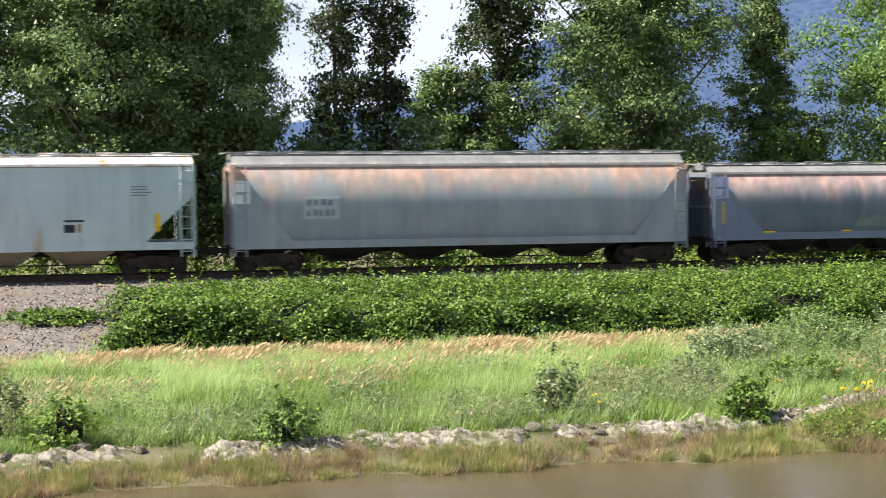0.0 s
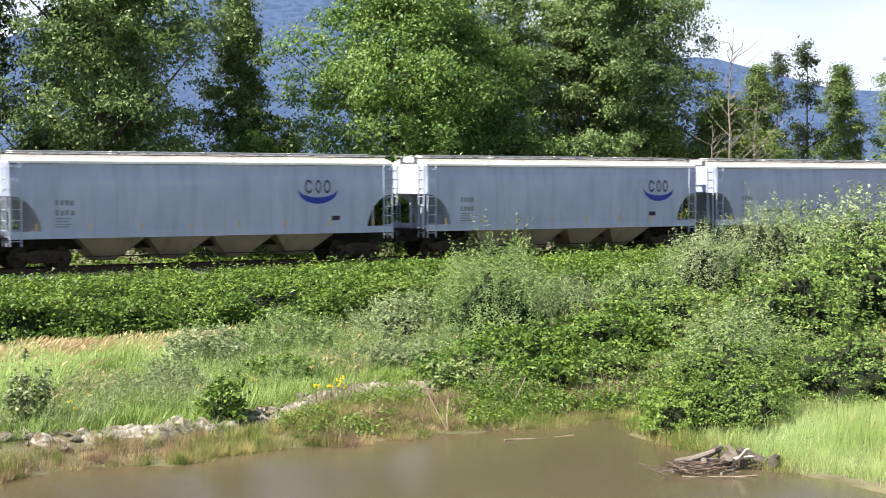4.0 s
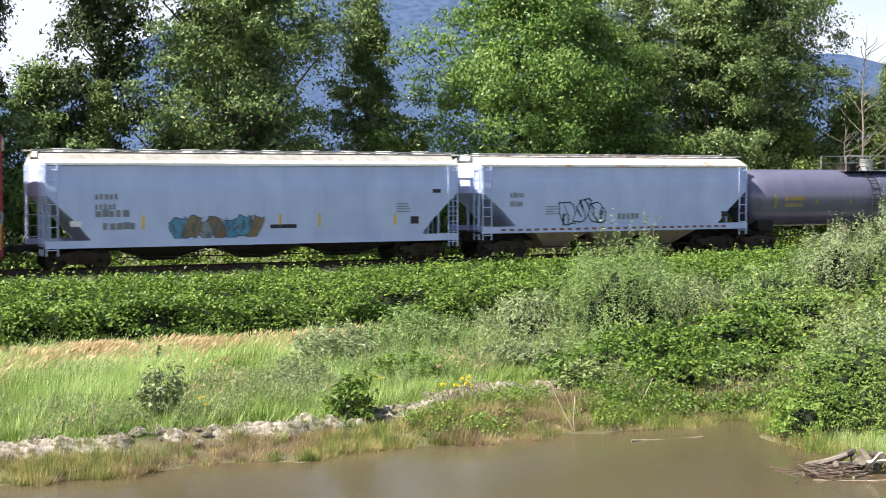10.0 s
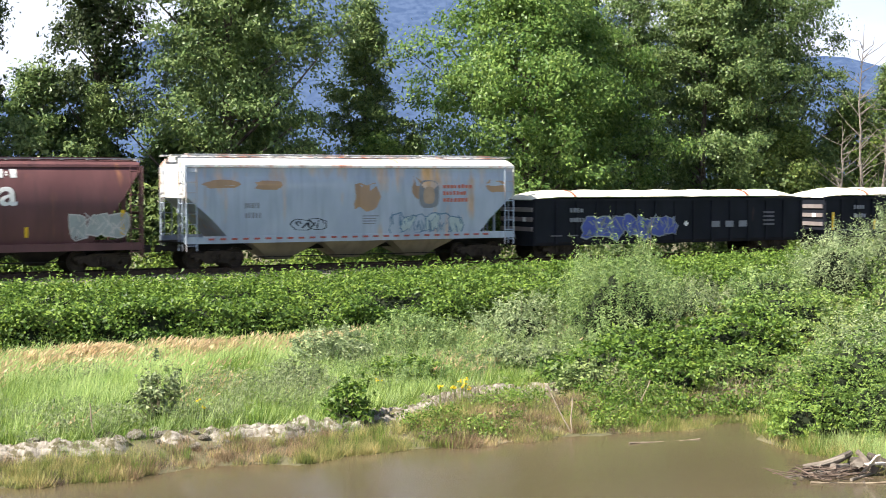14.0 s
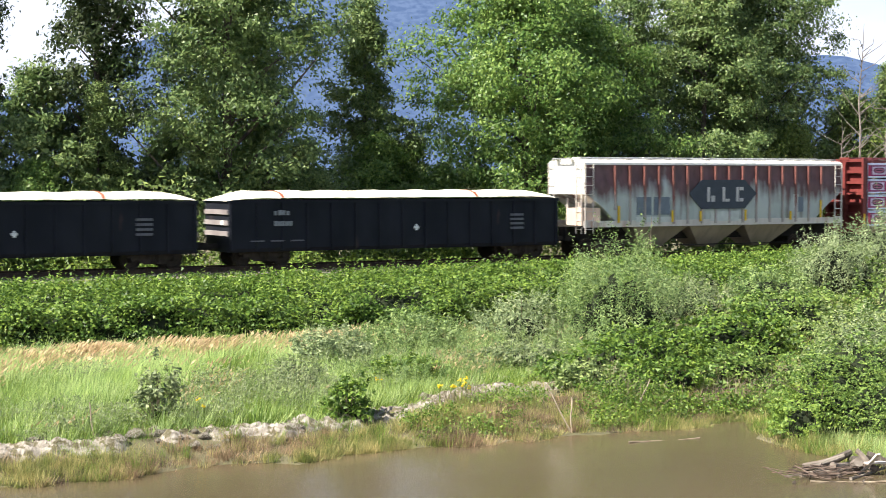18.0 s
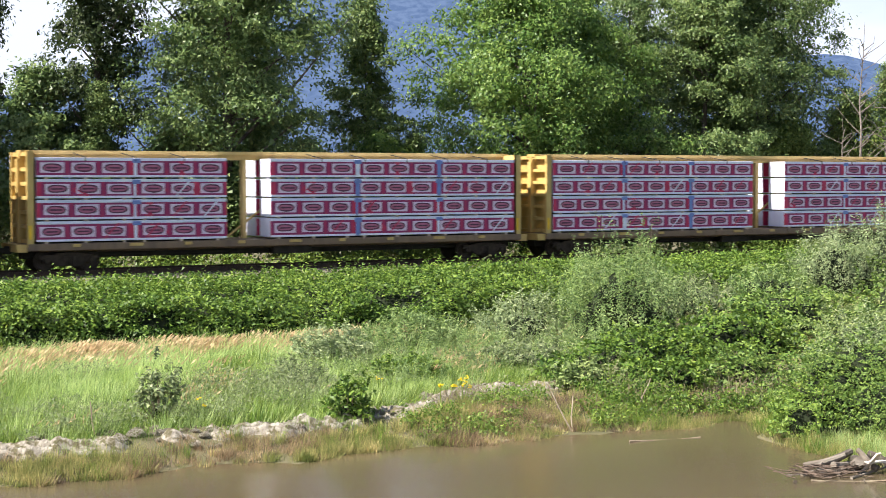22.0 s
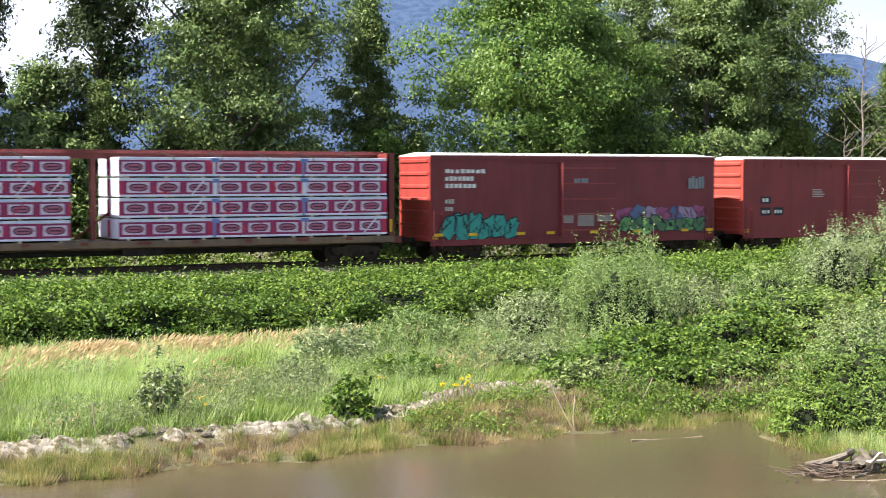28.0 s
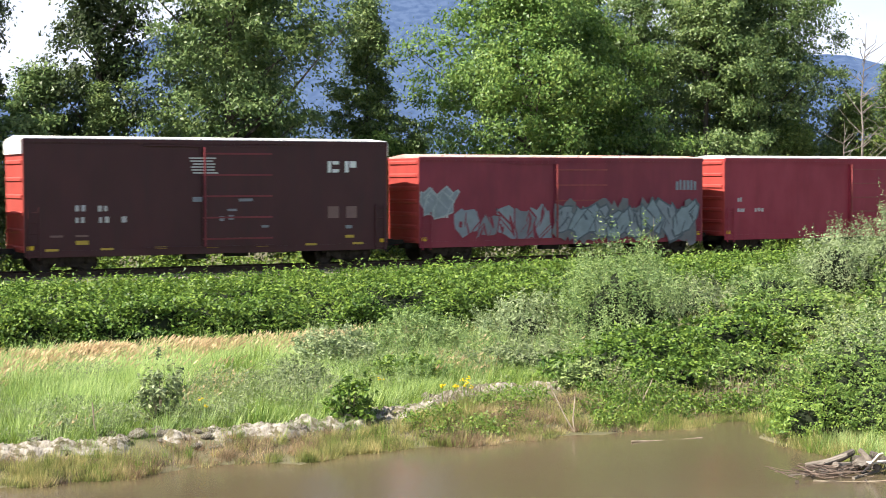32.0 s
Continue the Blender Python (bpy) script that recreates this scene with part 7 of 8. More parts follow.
for _b in (
    ("willow_bush", "grey-green willow bush with upright shoots", 29.6, 42.0, 2.5, 2.3, 1.05, 27000, 0.088, L_WILLOW, 1, 220, 0.3, 0.62),
    ("willow_bush", "low grey-green willow bush", 26.6, 43.5, 1.6, 1.4, -0.45, 5200, 0.11, L_SILVER, 2, 90, 0.3, 0.55),
    ("bramble_bush", "green bramble mound above the pond", 27.6, 37.8, 2.3, 1.6, -1.0, 6500, 0.115, L_BRAMBLE, 3, 30),
    ("bramble_bush", "green bramble mound by the willow", 31.4, 38.6, 2.5, 2.0, -0.75, 7000, 0.12, L_BRAMBLE, 4, 30),
    ("bramble_bush", "bramble mound spilling to the water's edge", 24.4, 36.2, 1.7, 1.3, -1.3, 4200, 0.11, L_BRAMBLE, 5, 20),
    ("bramble_bush", "large bramble mound on the near bank", 27.2, 28.6, 2.0, 1.8, -0.45, 16000, 0.066, L_SHRUB, 6, 60),
    ("bramble_bush", "bramble mound on the near bank", 31.2, 32.2, 2.2, 2.0, -0.25, 13000, 0.074, L_MIX, 7, 70),
    ("bramble_bush", "low bramble mound at the pond's end", 26.1, 26.6, 1.2, 1.1, -1.2, 6500, 0.062, L_SHRUB, 8, 30),
    ("bramble_bush", "bramble mound hanging over the water", 25.1, 27.6, 1.1, 1.0, -1.3, 6500, 0.062, L_WEED, 38, 40),
    ("willow_bush", "pale willow bush with silvery shoot tips", 43.4, 46.6, 1.9, 1.8, 1.15, 11500, 0.10, L_SILVER, 9, 220, 0.3),
    ("willow_bush", "tall willow bush with silvery shoot tips", 46.9, 46.0, 2.6, 2.4, 2.1, 15000, 0.10, L_SILVER, 10, 260, 0.3),
    ("willow_bush", "tall bright willow bush beside the track", 46.9, 41.0, 3.4, 3.0, 2.6, 12000, 0.14, L_SILVER, 11, 190, 0.34),
    ("bramble_bush", "bramble mound between the willows", 36.2, 41.0, 2.9, 2.2, -0.35, 7500, 0.125, L_SHRUB, 12, 40),
    ("bramble_bush", "tall leafy shrub on the near bank", 36.3, 35.2, 2.6, 2.4, 0.7, 10000, 0.11, L_SHRUB, 13, 70),
    ("willow_bush", "grey-green willow shrub in the thicket", 35.4, 46.5, 2.4, 1.8, -0.35, 6500, 0.12, L_GREYWEED, 14, 90, 0.3),
    ("willow_bush", "grey-green willow shrub in the thicket", 39.4, 46.0, 1.9, 1.6, -0.1, 5200, 0.12, L_WILLOW, 37, 80, 0.3),
    ("willow_bush", "willow sapling with pale upright shoots", 36.9, 50.6, 0.5, 0.45, 1.35, 500, 0.12, L_WILLOW, 15, 50, 0.32, 0.3),
    ("weedy_bush", "leafy dark green bush behind the stones", 11.2, 34.9, 0.44, 0.40, -1.05, 520, 0.11, L_GREYWEED, 16, 40, 0.5, 0.3),
    ("weedy_bush", "leafy dark green bush behind the stones", 15.6, 33.6, 0.60, 0.5, -1.38, 1000, 0.10, L_BRAMBLE, 17, 26, 0.6, 0.4),
    ("weedy_bush", "bright green bush on the pond bank", -0.3, 34.2, 0.62, 0.55, -1.25, 1500, 0.10, L_WEED, 18, 10, 0.6, 0.7),
    ("weedy_bush", "dark leafy bush on the pond bank", -1.7, 35.0, 0.55, 0.55, -0.9, 700, 0.10, L_GREYWEED, 19, 40, 0.5, 0.3),
    ("weedy_bush", "leafy dark green bush on the pond bank", 4.5, 33.4, 0.65, 0.5, -1.3, 900, 0.10, L_SHRUB, 20, 30, 0.6, 0.4),
    ("willow_bush", "silvery weed clump in the meadow", 18.7, 41.6, 1.3, 1.0, -1.05, 2600, 0.10, L_SILVER, 21, 190, 0.3, 0.25),
    ("willow_bush", "silvery weed clump in the meadow", 22.0, 42.8, 1.7, 1.3, -0.8, 3800, 0.10, L_WILLOW, 22, 220, 0.3, 0.25),
    ("willow_bush", "silvery weed clump in the meadow", 16.2, 38.0, 0.9, 0.8, -1.35, 1700, 0.09, L_GREYWEED, 23, 60, 0.3, 0.4),
    ("weedy_bush", "green weed clump above the stones", 19.6, 38.4, 1.2, 1.0, -1.45, 2200, 0.10, L_WEED, 24, 40, 0.5, 0.4),
    ("bramble_bush", "low bramble spilling down the bank", 23.6, 34.8, 1.2, 0.8, -1.45, 2600, 0.10, L_MIX, 31, 30, 0.6, 0.55),
    ("bramble_bush", "low bramble above the pond's end", 25.4, 33.8, 1.6, 0.9, -1.4, 3600, 0.10, L_BRAMBLE, 32, 40, 0.6, 0.6),
    ("willow_bush", "pale shrub behind the bramble mound", 29.4, 30.4, 1.5, 1.3, -0.35, 3600, 0.09, L_SILVER, 36, 120, 0.32, 0.6),
    ("bramble_bush", "low bramble by the reeds", 27.9, 33.6, 1.5, 1.1, -1.25, 3200, 0.10, L_SHRUB, 33, 36, 0.6, 0.6),
    ("weedy_bush", "grey-green weeds at the meadow's end", 23.6, 38.6, 1.5, 1.1, -1.25, 2600, 0.10, L_GREYWEED, 35, 60, 0.4, 0.5),
    ("bramble_bush", "small bramble bush at the ballast's edge", -0.6, 53.2, 1.7, 1.5, -0.75, 2600, 0.12, L_BRAMBLE, 25, 26),
    ("bramble_bush", "bramble mound further along the bank", 52.5, 49.5, 3.0, 2.6, 1.6, 8000, 0.15, L_SHRUB, 26, 60),
    ("bramble_bush", "bramble mound on the near bank", 41.6, 36.6, 3.2, 2.8, 1.6, 9000, 0.13, L_SHRUB, 27, 70),
    ("bramble_bush", "bramble mound on the near bank", 30.8, 27.4, 2.2, 2.0, -0.4, 10000, 0.072, L_SHRUB, 28, 40),
):
    bush(*_b)


def tufts(name, label, x, y, per, spread, h, w, material, seed, lean=(0.15, 0.0), wild=0.22, fan=0.9):
    """Grass that grows in tufts: blades fanning out of each root."""
    rs = np.random.RandomState(seed)
    n = len(x)
    th = h * np.exp(rs.normal(0, 0.28, n))
    k = n * per
    off = rs.normal(0, 1, (k, 2)) * (spread * np.repeat(rs.uniform(0.5, 1.4, n), per))[:, None]
    X, Y = np.repeat(x, per) + off[:, 0], np.repeat(y, per) + off[:, 1]
    H = np.repeat(th, per) * rs.uniform(0.45, 1.15, k)
    a = rs.uniform(0, 2 * np.pi, k)
    side = np.stack([np.cos(a) * 0.6, np.sin(a), np.zeros(k)], 1) * (w * rs.uniform(0.6, 1.4, k))[:, None] / 2
    base = np.stack([X, Y, ground_z(X, Y) - 0.02], 1)
    lx = lean[0] + fan * off[:, 0] / spread * 0.22 + rs.normal(0, wild, k)
    ly = lean[1] + fan * off[:, 1] / spread * 0.22 + rs.normal(0, wild, k)
    tip = np.stack([H * lx, H * ly, H * np.clip(1 - 0.35 * (lx * lx + ly * ly), 0.35, 1)], 1)
    v = np.stack([base - side, base + side, base + tip], 1).reshape(-1, 3)
    return stuff(name, np_mesh(name, v, np.arange(k * 3).reshape(k, 3), material), label, "grass")


def plumes(name, label, x, y, h, material, seed, lean=0.22):
    """Thin stalks that carry a nodding, feathery seed head."""
    rs = np.random.RandomState(seed)
    k = len(x)
    H = h * rs.uniform(0.45, 1.25, k)
    base = np.stack([x, y, ground_z(x, y) - 0.02], 1)
    lx, ly = lean + rs.normal(0, 0.24, k), rs.normal(0, 0.15, k)
    top = base + np.stack([H * lx * 0.5, H * ly, H * 0.70], 1)
    end = base + np.stack([H * lx * 1.25, H * ly * 1.4, H], 1)
    u = np.tile(np.array([[0.004, 0.0015, 0]]), (k, 1))
    v1 = np.stack([base - u, base + u, top], 1).reshape(-1, 3)
    wd = np.stack([np.zeros(k), rs.normal(0, 0.016, k), np.zeros(k)], 1) + np.stack([-0.015 * rs.uniform(0.4, 1.4, k), np.zeros(k), 0.012 * np.ones(k)], 1)
    m = (top + end) / 2
    v2 = np.stack([top, m - wd, end, m + wd], 1).reshape(-1, 3)
    nv = len(v1)
    faces = [tuple(i) for i in np.arange(nv).reshape(k, 3)] + [tuple(i) for i in (nv + np.arange(k * 4)).reshape(k, 4)]
    me = bpy.data.meshes.new(name)
    me.from_pydata(np.concatenate([v1, v2]).tolist(), [], [tuple(map(int, q)) for q in faces])
    me.materials.append(material)
    return stuff(name, me, label, "grass")


def scatter(x0, x1, y0, y1, n, mask, seed):
    rs = np.random.RandomState(seed)
    x, y = rs.uniform(x0, x1, n), rs.uniform(y0, y1, n)
    k = rs.uniform(0, 1, n) < mask(x, y)
    return x[k], y[k]


def meadow():
    def inland(x, y):
        return smooth01(2.3, 3.3, shore_d(x, y) - berm_back(x)) * (1 - smooth01(46.0, 47.2, y)) * (1 - 0.8 * smooth01(21, 26, x))

    def patch(x, y):
        return smooth01(-0.35, 0.35, fbm(x, y, 44, 4, 0.45) + 0.7 * (40.3 - y) / 4.5)
    x, y = scatter(-9, 28, 33, 48.5, 13500, lambda x, y: inland(x, y) * (1 - 0.62 * patch(x, y)), 41)
    tufts("meadow_grass", "soft lime-green meadow grass bent by wind", x, y, 34, 0.17, 0.40, 0.026, L_GRASS, 42, (0.30, 0.0), 0.26)
    x, y = scatter(-9, 30, 33, 46, 13000, lambda x, y: inland(x, y) * patch(x, y), 43)
    tufts("meadow_weeds", "darker green weedy grass above the berm", x, y, 26, 0.17, 0.36, 0.028, L_WEED, 44, (0.2, 0.0), 0.28)
    # leafy grey-green weeds in patches
    rs = np.random.RandomState(57)
    x, y = scatter(-9, 27, 33, 45, 8000, lambda x, y: inland(x, y) * smooth01(-0.05, 0.55, fbm(x, y, 58, 4, 0.5) + 0.5 * (38.5 - y) / 5), 58)
    k, per = len(x), 34
    h = rs.uniform(0.25, 0.75, k) * (0.8 + 0.5 * smooth01(-0.2, 0.5, fbm(x, y, 59, 3, 0.4)))
    q = rs.uniform(0, 1, (k * per, 1)) ** 0.7
    p = np.repeat(np.stack([x, y, ground_z(x, y)], 1), per, 0) + np.concatenate([rs.normal(0, 0.10, (k * per, 2)) * (0.6 + 0.8 * q), np.repeat(h, per)[:, None] * q], 1)
    v, f = leaves(p, unit(rs.normal(0, 1, p.shape) + np.array([0, 0, 0.6])), 0.085, rs, 0.32, 0.5, 0.9)
    stuff("leafy_weeds", np_mesh("leafy_weeds", v, f, L_GREYWEED), "grey-green leafy weeds standing in the meadow", "weeds")

    # a stand of tall feathery weeds where the meadow meets the willows
    rs = np.random.RandomState(91)

    def stand(x, y):
        left = 16.4 + 0.42 * (y - 36.5) + 0.7 * fbm(y, y * 0, 92, 3, 0.6)
        return smooth01(0, 1.2, x - left) * (1 - smooth01(26.0, 28.5, x)) * smooth01(35.6, 37.0, y - 0.25 * np.clip(x - 18, 0, 9)) * (1 - smooth01(45.6, 46.8, y)) * (0.25 + 0.75 * smooth01(-0.3, 0.25, fbm(x, y, 93, 3, 0.7)))
    x, y = scatter(15, 28, 35, 47, 2600, stand, 94)
    k, per = len(x), 60
    h = rs.uniform(0.45, 1.0, k) * (0.8 + 0.35 * fbm(x, y, 95, 3, 0.6))
    q = rs.uniform(0, 1, (k * per, 1)) ** 0.75
    lean_ = np.repeat(rs.normal(0.10, 0.10, (k, 1)), per, 0)
    p = np.repeat(np.stack([x, y, ground_z(x, y)], 1), per, 0) + np.concatenate([rs.normal(0, 0.07, (k * per, 1)) * (1.15 - 0.7 * q) + lean_ * q, rs.normal(0, 0.07, (k * per, 1)) * (1.15 - 0.7 * q), np.repeat(h, per)[:, None] * q], 1)
    v, f = leaves(p, unit(rs.normal(0, 1, p.shape) + np.array([0, -0.3, 0.3])), 0.078, rs, 0.28, 0.3, 0.9)
    stuff("tall_weeds", np_mesh("tall_weeds", v, f, L_WILLOW), "tall silvery feathery weeds between the meadow and the willows", "weeds")

    def dry(x, y):
        c = 45.3 + 0.6 * fbm(x, x * 0, 46, 3, 0.5)
        return np.exp(-((y - c) / 0.95) ** 2) * (1 - smooth01(20, 25, x)) * smooth01(-1.0, 1.0, x) * (0.06 + 0.94 * smooth01(-0.15, 0.4, fbm(x, y * 0.6, 47, 4, 1.3)))
    x, y = scatter(-9, 26, 43.0, 48.2, 110000, dry, 45)
    plumes("dry_grass", "tall tan grass with nodding seed heads before the brambles", x, y, 0.44, L_DRY, 46, 0.34)
    x, y = scatter(-9, 26, 43.0, 48.2, 5500, dry, 47)
    tufts("straw_tufts", "tufts of bleached straw under the seed heads", x, y, 14, 0.12, 0.26, 0.022, L_DRY, 48, (0.25, 0))
    x, y = scatter(-9, 28, 34, 46, 26000, lambda x, y: inland(x, y) * smooth01(-0.05, 0.5, fbm(x, y, 49, 4, 0.5) + 0.3 * (y - 42) / 4), 49)
    plumes("dry_stalks", "scattered tan seed stalks in the meadow", x, y, 0.46, L_DRY, 50, 0.2)

    def edge(x, y):
        d = shore_d(x, y)
        return smooth01(-0.12, 0.12, d) * (1 - smooth01(0.9, 1.7, d - berm_back(x))) * (0.35 + 0.65 * smooth01(-0.25, 0.25, fbm(x, y, 51, 4, 1.1))) * (1 - 0.45 * smooth01(19, 21.5, x)) * (1 - 0.7 * smooth01(22.5, 24, x))

    def red(x, y):
        return smooth01(-0.08, 0.3, fbm(x, y, 53, 3, 0.8))
    x, y = scatter(-9, 30, 26, 34, 22000, lambda x, y: edge(x, y) * (1 - 0.8 * red(x, y)), 50)
    tufts("waterside_grass", "yellow-green grass tufts along the water's edge", x, y, 46, 0.10, 0.23, 0.020, L_SEDGE, 51, (0.05, -0.10), 0.24)
    x, y = scatter(-9, 30, 26, 34, 19000, lambda x, y: edge(x, y) * (0.10 + 0.9 * red(x, y)), 52)
    tufts("waterside_straw", "reddish straw-coloured grass tufts along the water's edge", x, y, 42, 0.11, 0.22, 0.018, L_REDSTRAW, 53, (0.05, -0.12), 0.30)
    x, y = scatter(-9, 30, 26, 34, 2600, lambda x, y: edge(x, y) * smooth01(0.1, 0.4, fbm(x, y, 60, 3, 0.8)), 54)
    tufts("sedge", "fresh green sedge tufts in the wet edge", x, y, 34, 0.08, 0.36, 0.018, L_WEED, 55, (0.02, -0.06), 0.13)
    x, y = scatter(21.5, 27, 24.5, 33, 1700, lambda x, y: smooth01(-0.35, 0.1, shore_d(x, y)) * (1 - smooth01(1.0, 2.0, shore_d(x, y))) * smooth01(-0.2, 0.4, fbm(x, y, 55, 3, 0.7)), 56)
    tufts("reeds", "fine bright green reeds at the pond's end", x, y, 34, 0.11, 0.32, 0.015, L_WEED, 57, (0.04, -0.05), 0.2)
    x, y = scatter(21.5, 60, 19, 47, 3600, lambda x, y: smooth01(-0.1, 0.3, shore_d(x, y)) * (1 - (x < 24.2) * (y < 25.4)) * (0.3 + 0.7 * smooth01(-0.2, 0.3, fbm(x, y, 66, 3, 0.5))), 61)
    tufts("bank_grass", "rough pale grass between the bramble mounds", x, y, 24, 0.16, 0.36, 0.024, L_SEDGE, 62)
    # tufts that break up the berm, short weeds on the wet bank at the pond's end
    x, y = scatter(-3, 23, 31, 38, 9000, lambda x, y: smooth01(1.3, 1.7, shore_d(x, y) - berm_back(x)) * (1 - smooth01(2.6, 3.1, shore_d(x, y) - berm_back(x))) * smooth01(0.0, 0.35, fbm(x, y, 70, 3, 1.0)) * 0.5, 70)
    tufts("berm_grass", "thin green grass growing over the stony berm", x, y, 22, 0.10, 0.24, 0.018, L_WEED, 71, (0.12, -0.1), 0.3)
    x, y = scatter(22, 26.5, 22.5, 31, 2600, lambda x, y: smooth01(-0.25, 0.0, shore_d(x, y)) * (1 - smooth01(0.6, 1.3, shore_d(x, y))) * (0.3 + 0.7 * smooth01(-0.2, 0.2, fbm(x, y, 72, 3, 0.9))), 72)
    tufts("bank_sedge", "short mixed grass on the muddy bank", x, y, 26, 0.10, 0.22, 0.016, L_SEDGE, 73, (0.0, -0.15), 0.32)
    rs = np.random.RandomState(74)
    x, y = scatter(21.5, 28, 29, 36.5, 1500, lambda x, y: smooth01(0.25, 0.6, shore_d(x, y)) * (1 - smooth01(3.4, 4.4, shore_d(x, y))) * smooth01(-0.1, 0.3, fbm(x, y, 75, 3, 0.7) + 0.3 * smooth01(20, 23, x)), 74)
    k, per = len(x), 30
    h = rs.uniform(0.15, 0.55, k)
    q = rs.uniform(0, 1, (k * per, 1)) ** 0.8
    p = np.repeat(np.stack([x, y, ground_z(x, y)], 1), per, 0) + np.concatenate([rs.normal(0, 0.13, (k * per, 2)), np.repeat(h, per)[:, None] * q], 1)
    v, f = leaves(p, unit(rs.normal(0, 1, p.shape) + np.array([0, -0.2, 0.6])), 0.085, rs, 0.6, 0.5, 0.9)
    stuff("bank_weeds", np_mesh("bank_weeds", v, f, L_BRAMBLE), "leafy green weeds down the bank to the water", "weeds")
    x, y = scatter(16.5, 23, 29.5, 35.5, 900, lambda x, y: smooth01(0.1, 0.4, shore_d(x, y)) * (1 - smooth01(0.8, 1.8, shore_d(x, y) - berm_back(x))) * smooth01(-0.15, 0.25, fbm(x, y, 77, 3, 1.2)), 77)
    k = len(x)
    h = rs.uniform(0.15, 0.45, k)
    q = rs.uniform(0, 1, (k * per, 1)) ** 0.8
    p = np.repeat(np.stack([x, y, ground_z(x, y)], 1), per, 0) + np.concatenate([rs.normal(0, 0.12, (k * per, 2)), np.repeat(h, per)[:, None] * q], 1)
    v, f = leaves(p, unit(rs.normal(0, 1, p.shape) + np.array([0, -0.2, 0.6])), 0.075, rs, 0.5, 0.5, 0.9)
    stuff("shore_weeds", np_mesh("shore_weeds", v, f, L_WEED), "small leafy weeds among the waterside grass", "weeds")
    x, y = scatter(6, 26, 29, 35.5, 3000, lambda x, y: smooth01(-0.1, 0.2, shore_d(x, y)) * (1 - smooth01(0.8, 1.8, shore_d(x, y) - berm_back(x))) * smooth01(0.05, 0.4, fbm(x, y, 78, 3, 1.3)), 78)
    tufts("dead_sedge", "dead red-brown sedge stems along the shore", x, y, 16, 0.09, 0.26, 0.016, M_REDTWIG, 79, (0.05, -0.25), 0.4)
    x, y = scatter(23.3, 30, 20, 27.5, 1500, lambda x, y: smooth01(0.0, 0.5, shore_d(x, y)) * (1 - (x < 24.0) * (y < 25.2) * 0.8), 86)
    tufts("near_bank_grass", "pale mixed grass on the near bank by the driftwood", x, y, 30, 0.13, 0.34, 0.016, L_GRASS, 87, (0.08, -0.08), 0.3)
    # twiggy dead stems hanging over the bank by the brambles
    rs = np.random.RandomState(63)
    x, y = scatter(18.5, 29, 29, 36, 2600, lambda x, y: smooth01(0.5, 1.2, shore_d(x, y)) * (1 - smooth01(3.2, 4.6, shore_d(x, y))) * smooth01(-0.2, 0.3, fbm(x, y, 64, 3, 0.8)), 63)
    tufts("dead_stems", "tangle of dead brown stems over the bank", x, y, 4, 0.18, 0.62, 0.022, M_TWIG, 65, (-0.1, -0.35), 0.6)


meadow()


def stones():
    """The pale stony berm behind the water's edge."""
    rs = random.Random(8)
    bases = []
    for k in range(8):
        bm = bmesh.new()
        bmesh.ops.create_icosphere(bm, subdivisions=2, radius=1)
        for v in bm.verts:
            q = noise.noise_vector(v.co * 1.3 + Vector((k * 7, 0, 0)))
            v.co = Vector((v.co.x * 1.25, v.co.y, v.co.z * 0.62)) + q * 0.38
        me = to_mesh("stone", bm, M_STONE)
        bases.append(me)
    n = 0
    while n < 190:
        x = rs.choice((rs.uniform(-2, 24), rs.uniform(6, 16), rs.uniform(15, 21)))
        d = rs.gauss(2.2, 0.4) + float(berm_back(x))
        if x < 5 and rs.random() < 0.55:
            continue
        y = float(shore_y(x)) + d
        s = rs.choice((0.05, 0.07, 0.09, 0.12, 0.17)) * rs.uniform(0.7, 1.3)
        o = new("stone", bases[n % 8])
        tagged(o, "pale weathered stone half sunk in the bank", "stone", "stones of the berm")
        o.matrix_basis = pose(x, y, float(ground_z(x, y)) + s * 0.12, rs.uniform(-12, 12), rs.uniform(-12, 12), rs.uniform(0, 360)) @ Matrix.Diagonal((s, s, s, 1))
        n += 1
    # the packed pale earth under them, in low humps
    xs, vs = np.arange(-3, 23.5, 0.07), np.linspace(0, 1, 22)
    X, V = np.meshgrid(xs, vs)
    c = shore_y(X) + 2.2 + berm_back(X)
    Y = c + (V - 0.5) * 1.7
    on = smooth01(-0.45, 0.15, fbm(X, X * 0, 61, 4, 0.5) + 0.25 * smooth01(6, 9, X) + 0.3 * smooth01(14, 16, X) + 0.35 * fbm(X, Y, 64, 4, 1.6))
    scarp = smooth01(0.0, 0.28, V) * (1 - 0.75 * smooth01(0.3, 1.0, V))
    Z = ground_z(X, Y) - 0.07 + on * scarp * (0.17 + 0.11 * fbm(X, Y, 62, 5, 2.6) + 0.13 * fbm(X, Y, 65, 4, 7.0)) + 0.05 * fbm(X * 3, Y * 3, 63, 4, 2.5)
    i = np.arange(X.size).reshape(X.shape)
    f = np.stack([i[:-1, :-1], i[:-1, 1:], i[1:, 1:], i[1:, :-1]], -1).reshape(-1, 4)
    tagged(new("berm", np_mesh("berm", np.stack([X, Y, Z], -1).reshape(-1, 3), f, M_STONE, False)), "low berm of pale packed sand and clay along the pond", "berm", kind="structure")


stones()


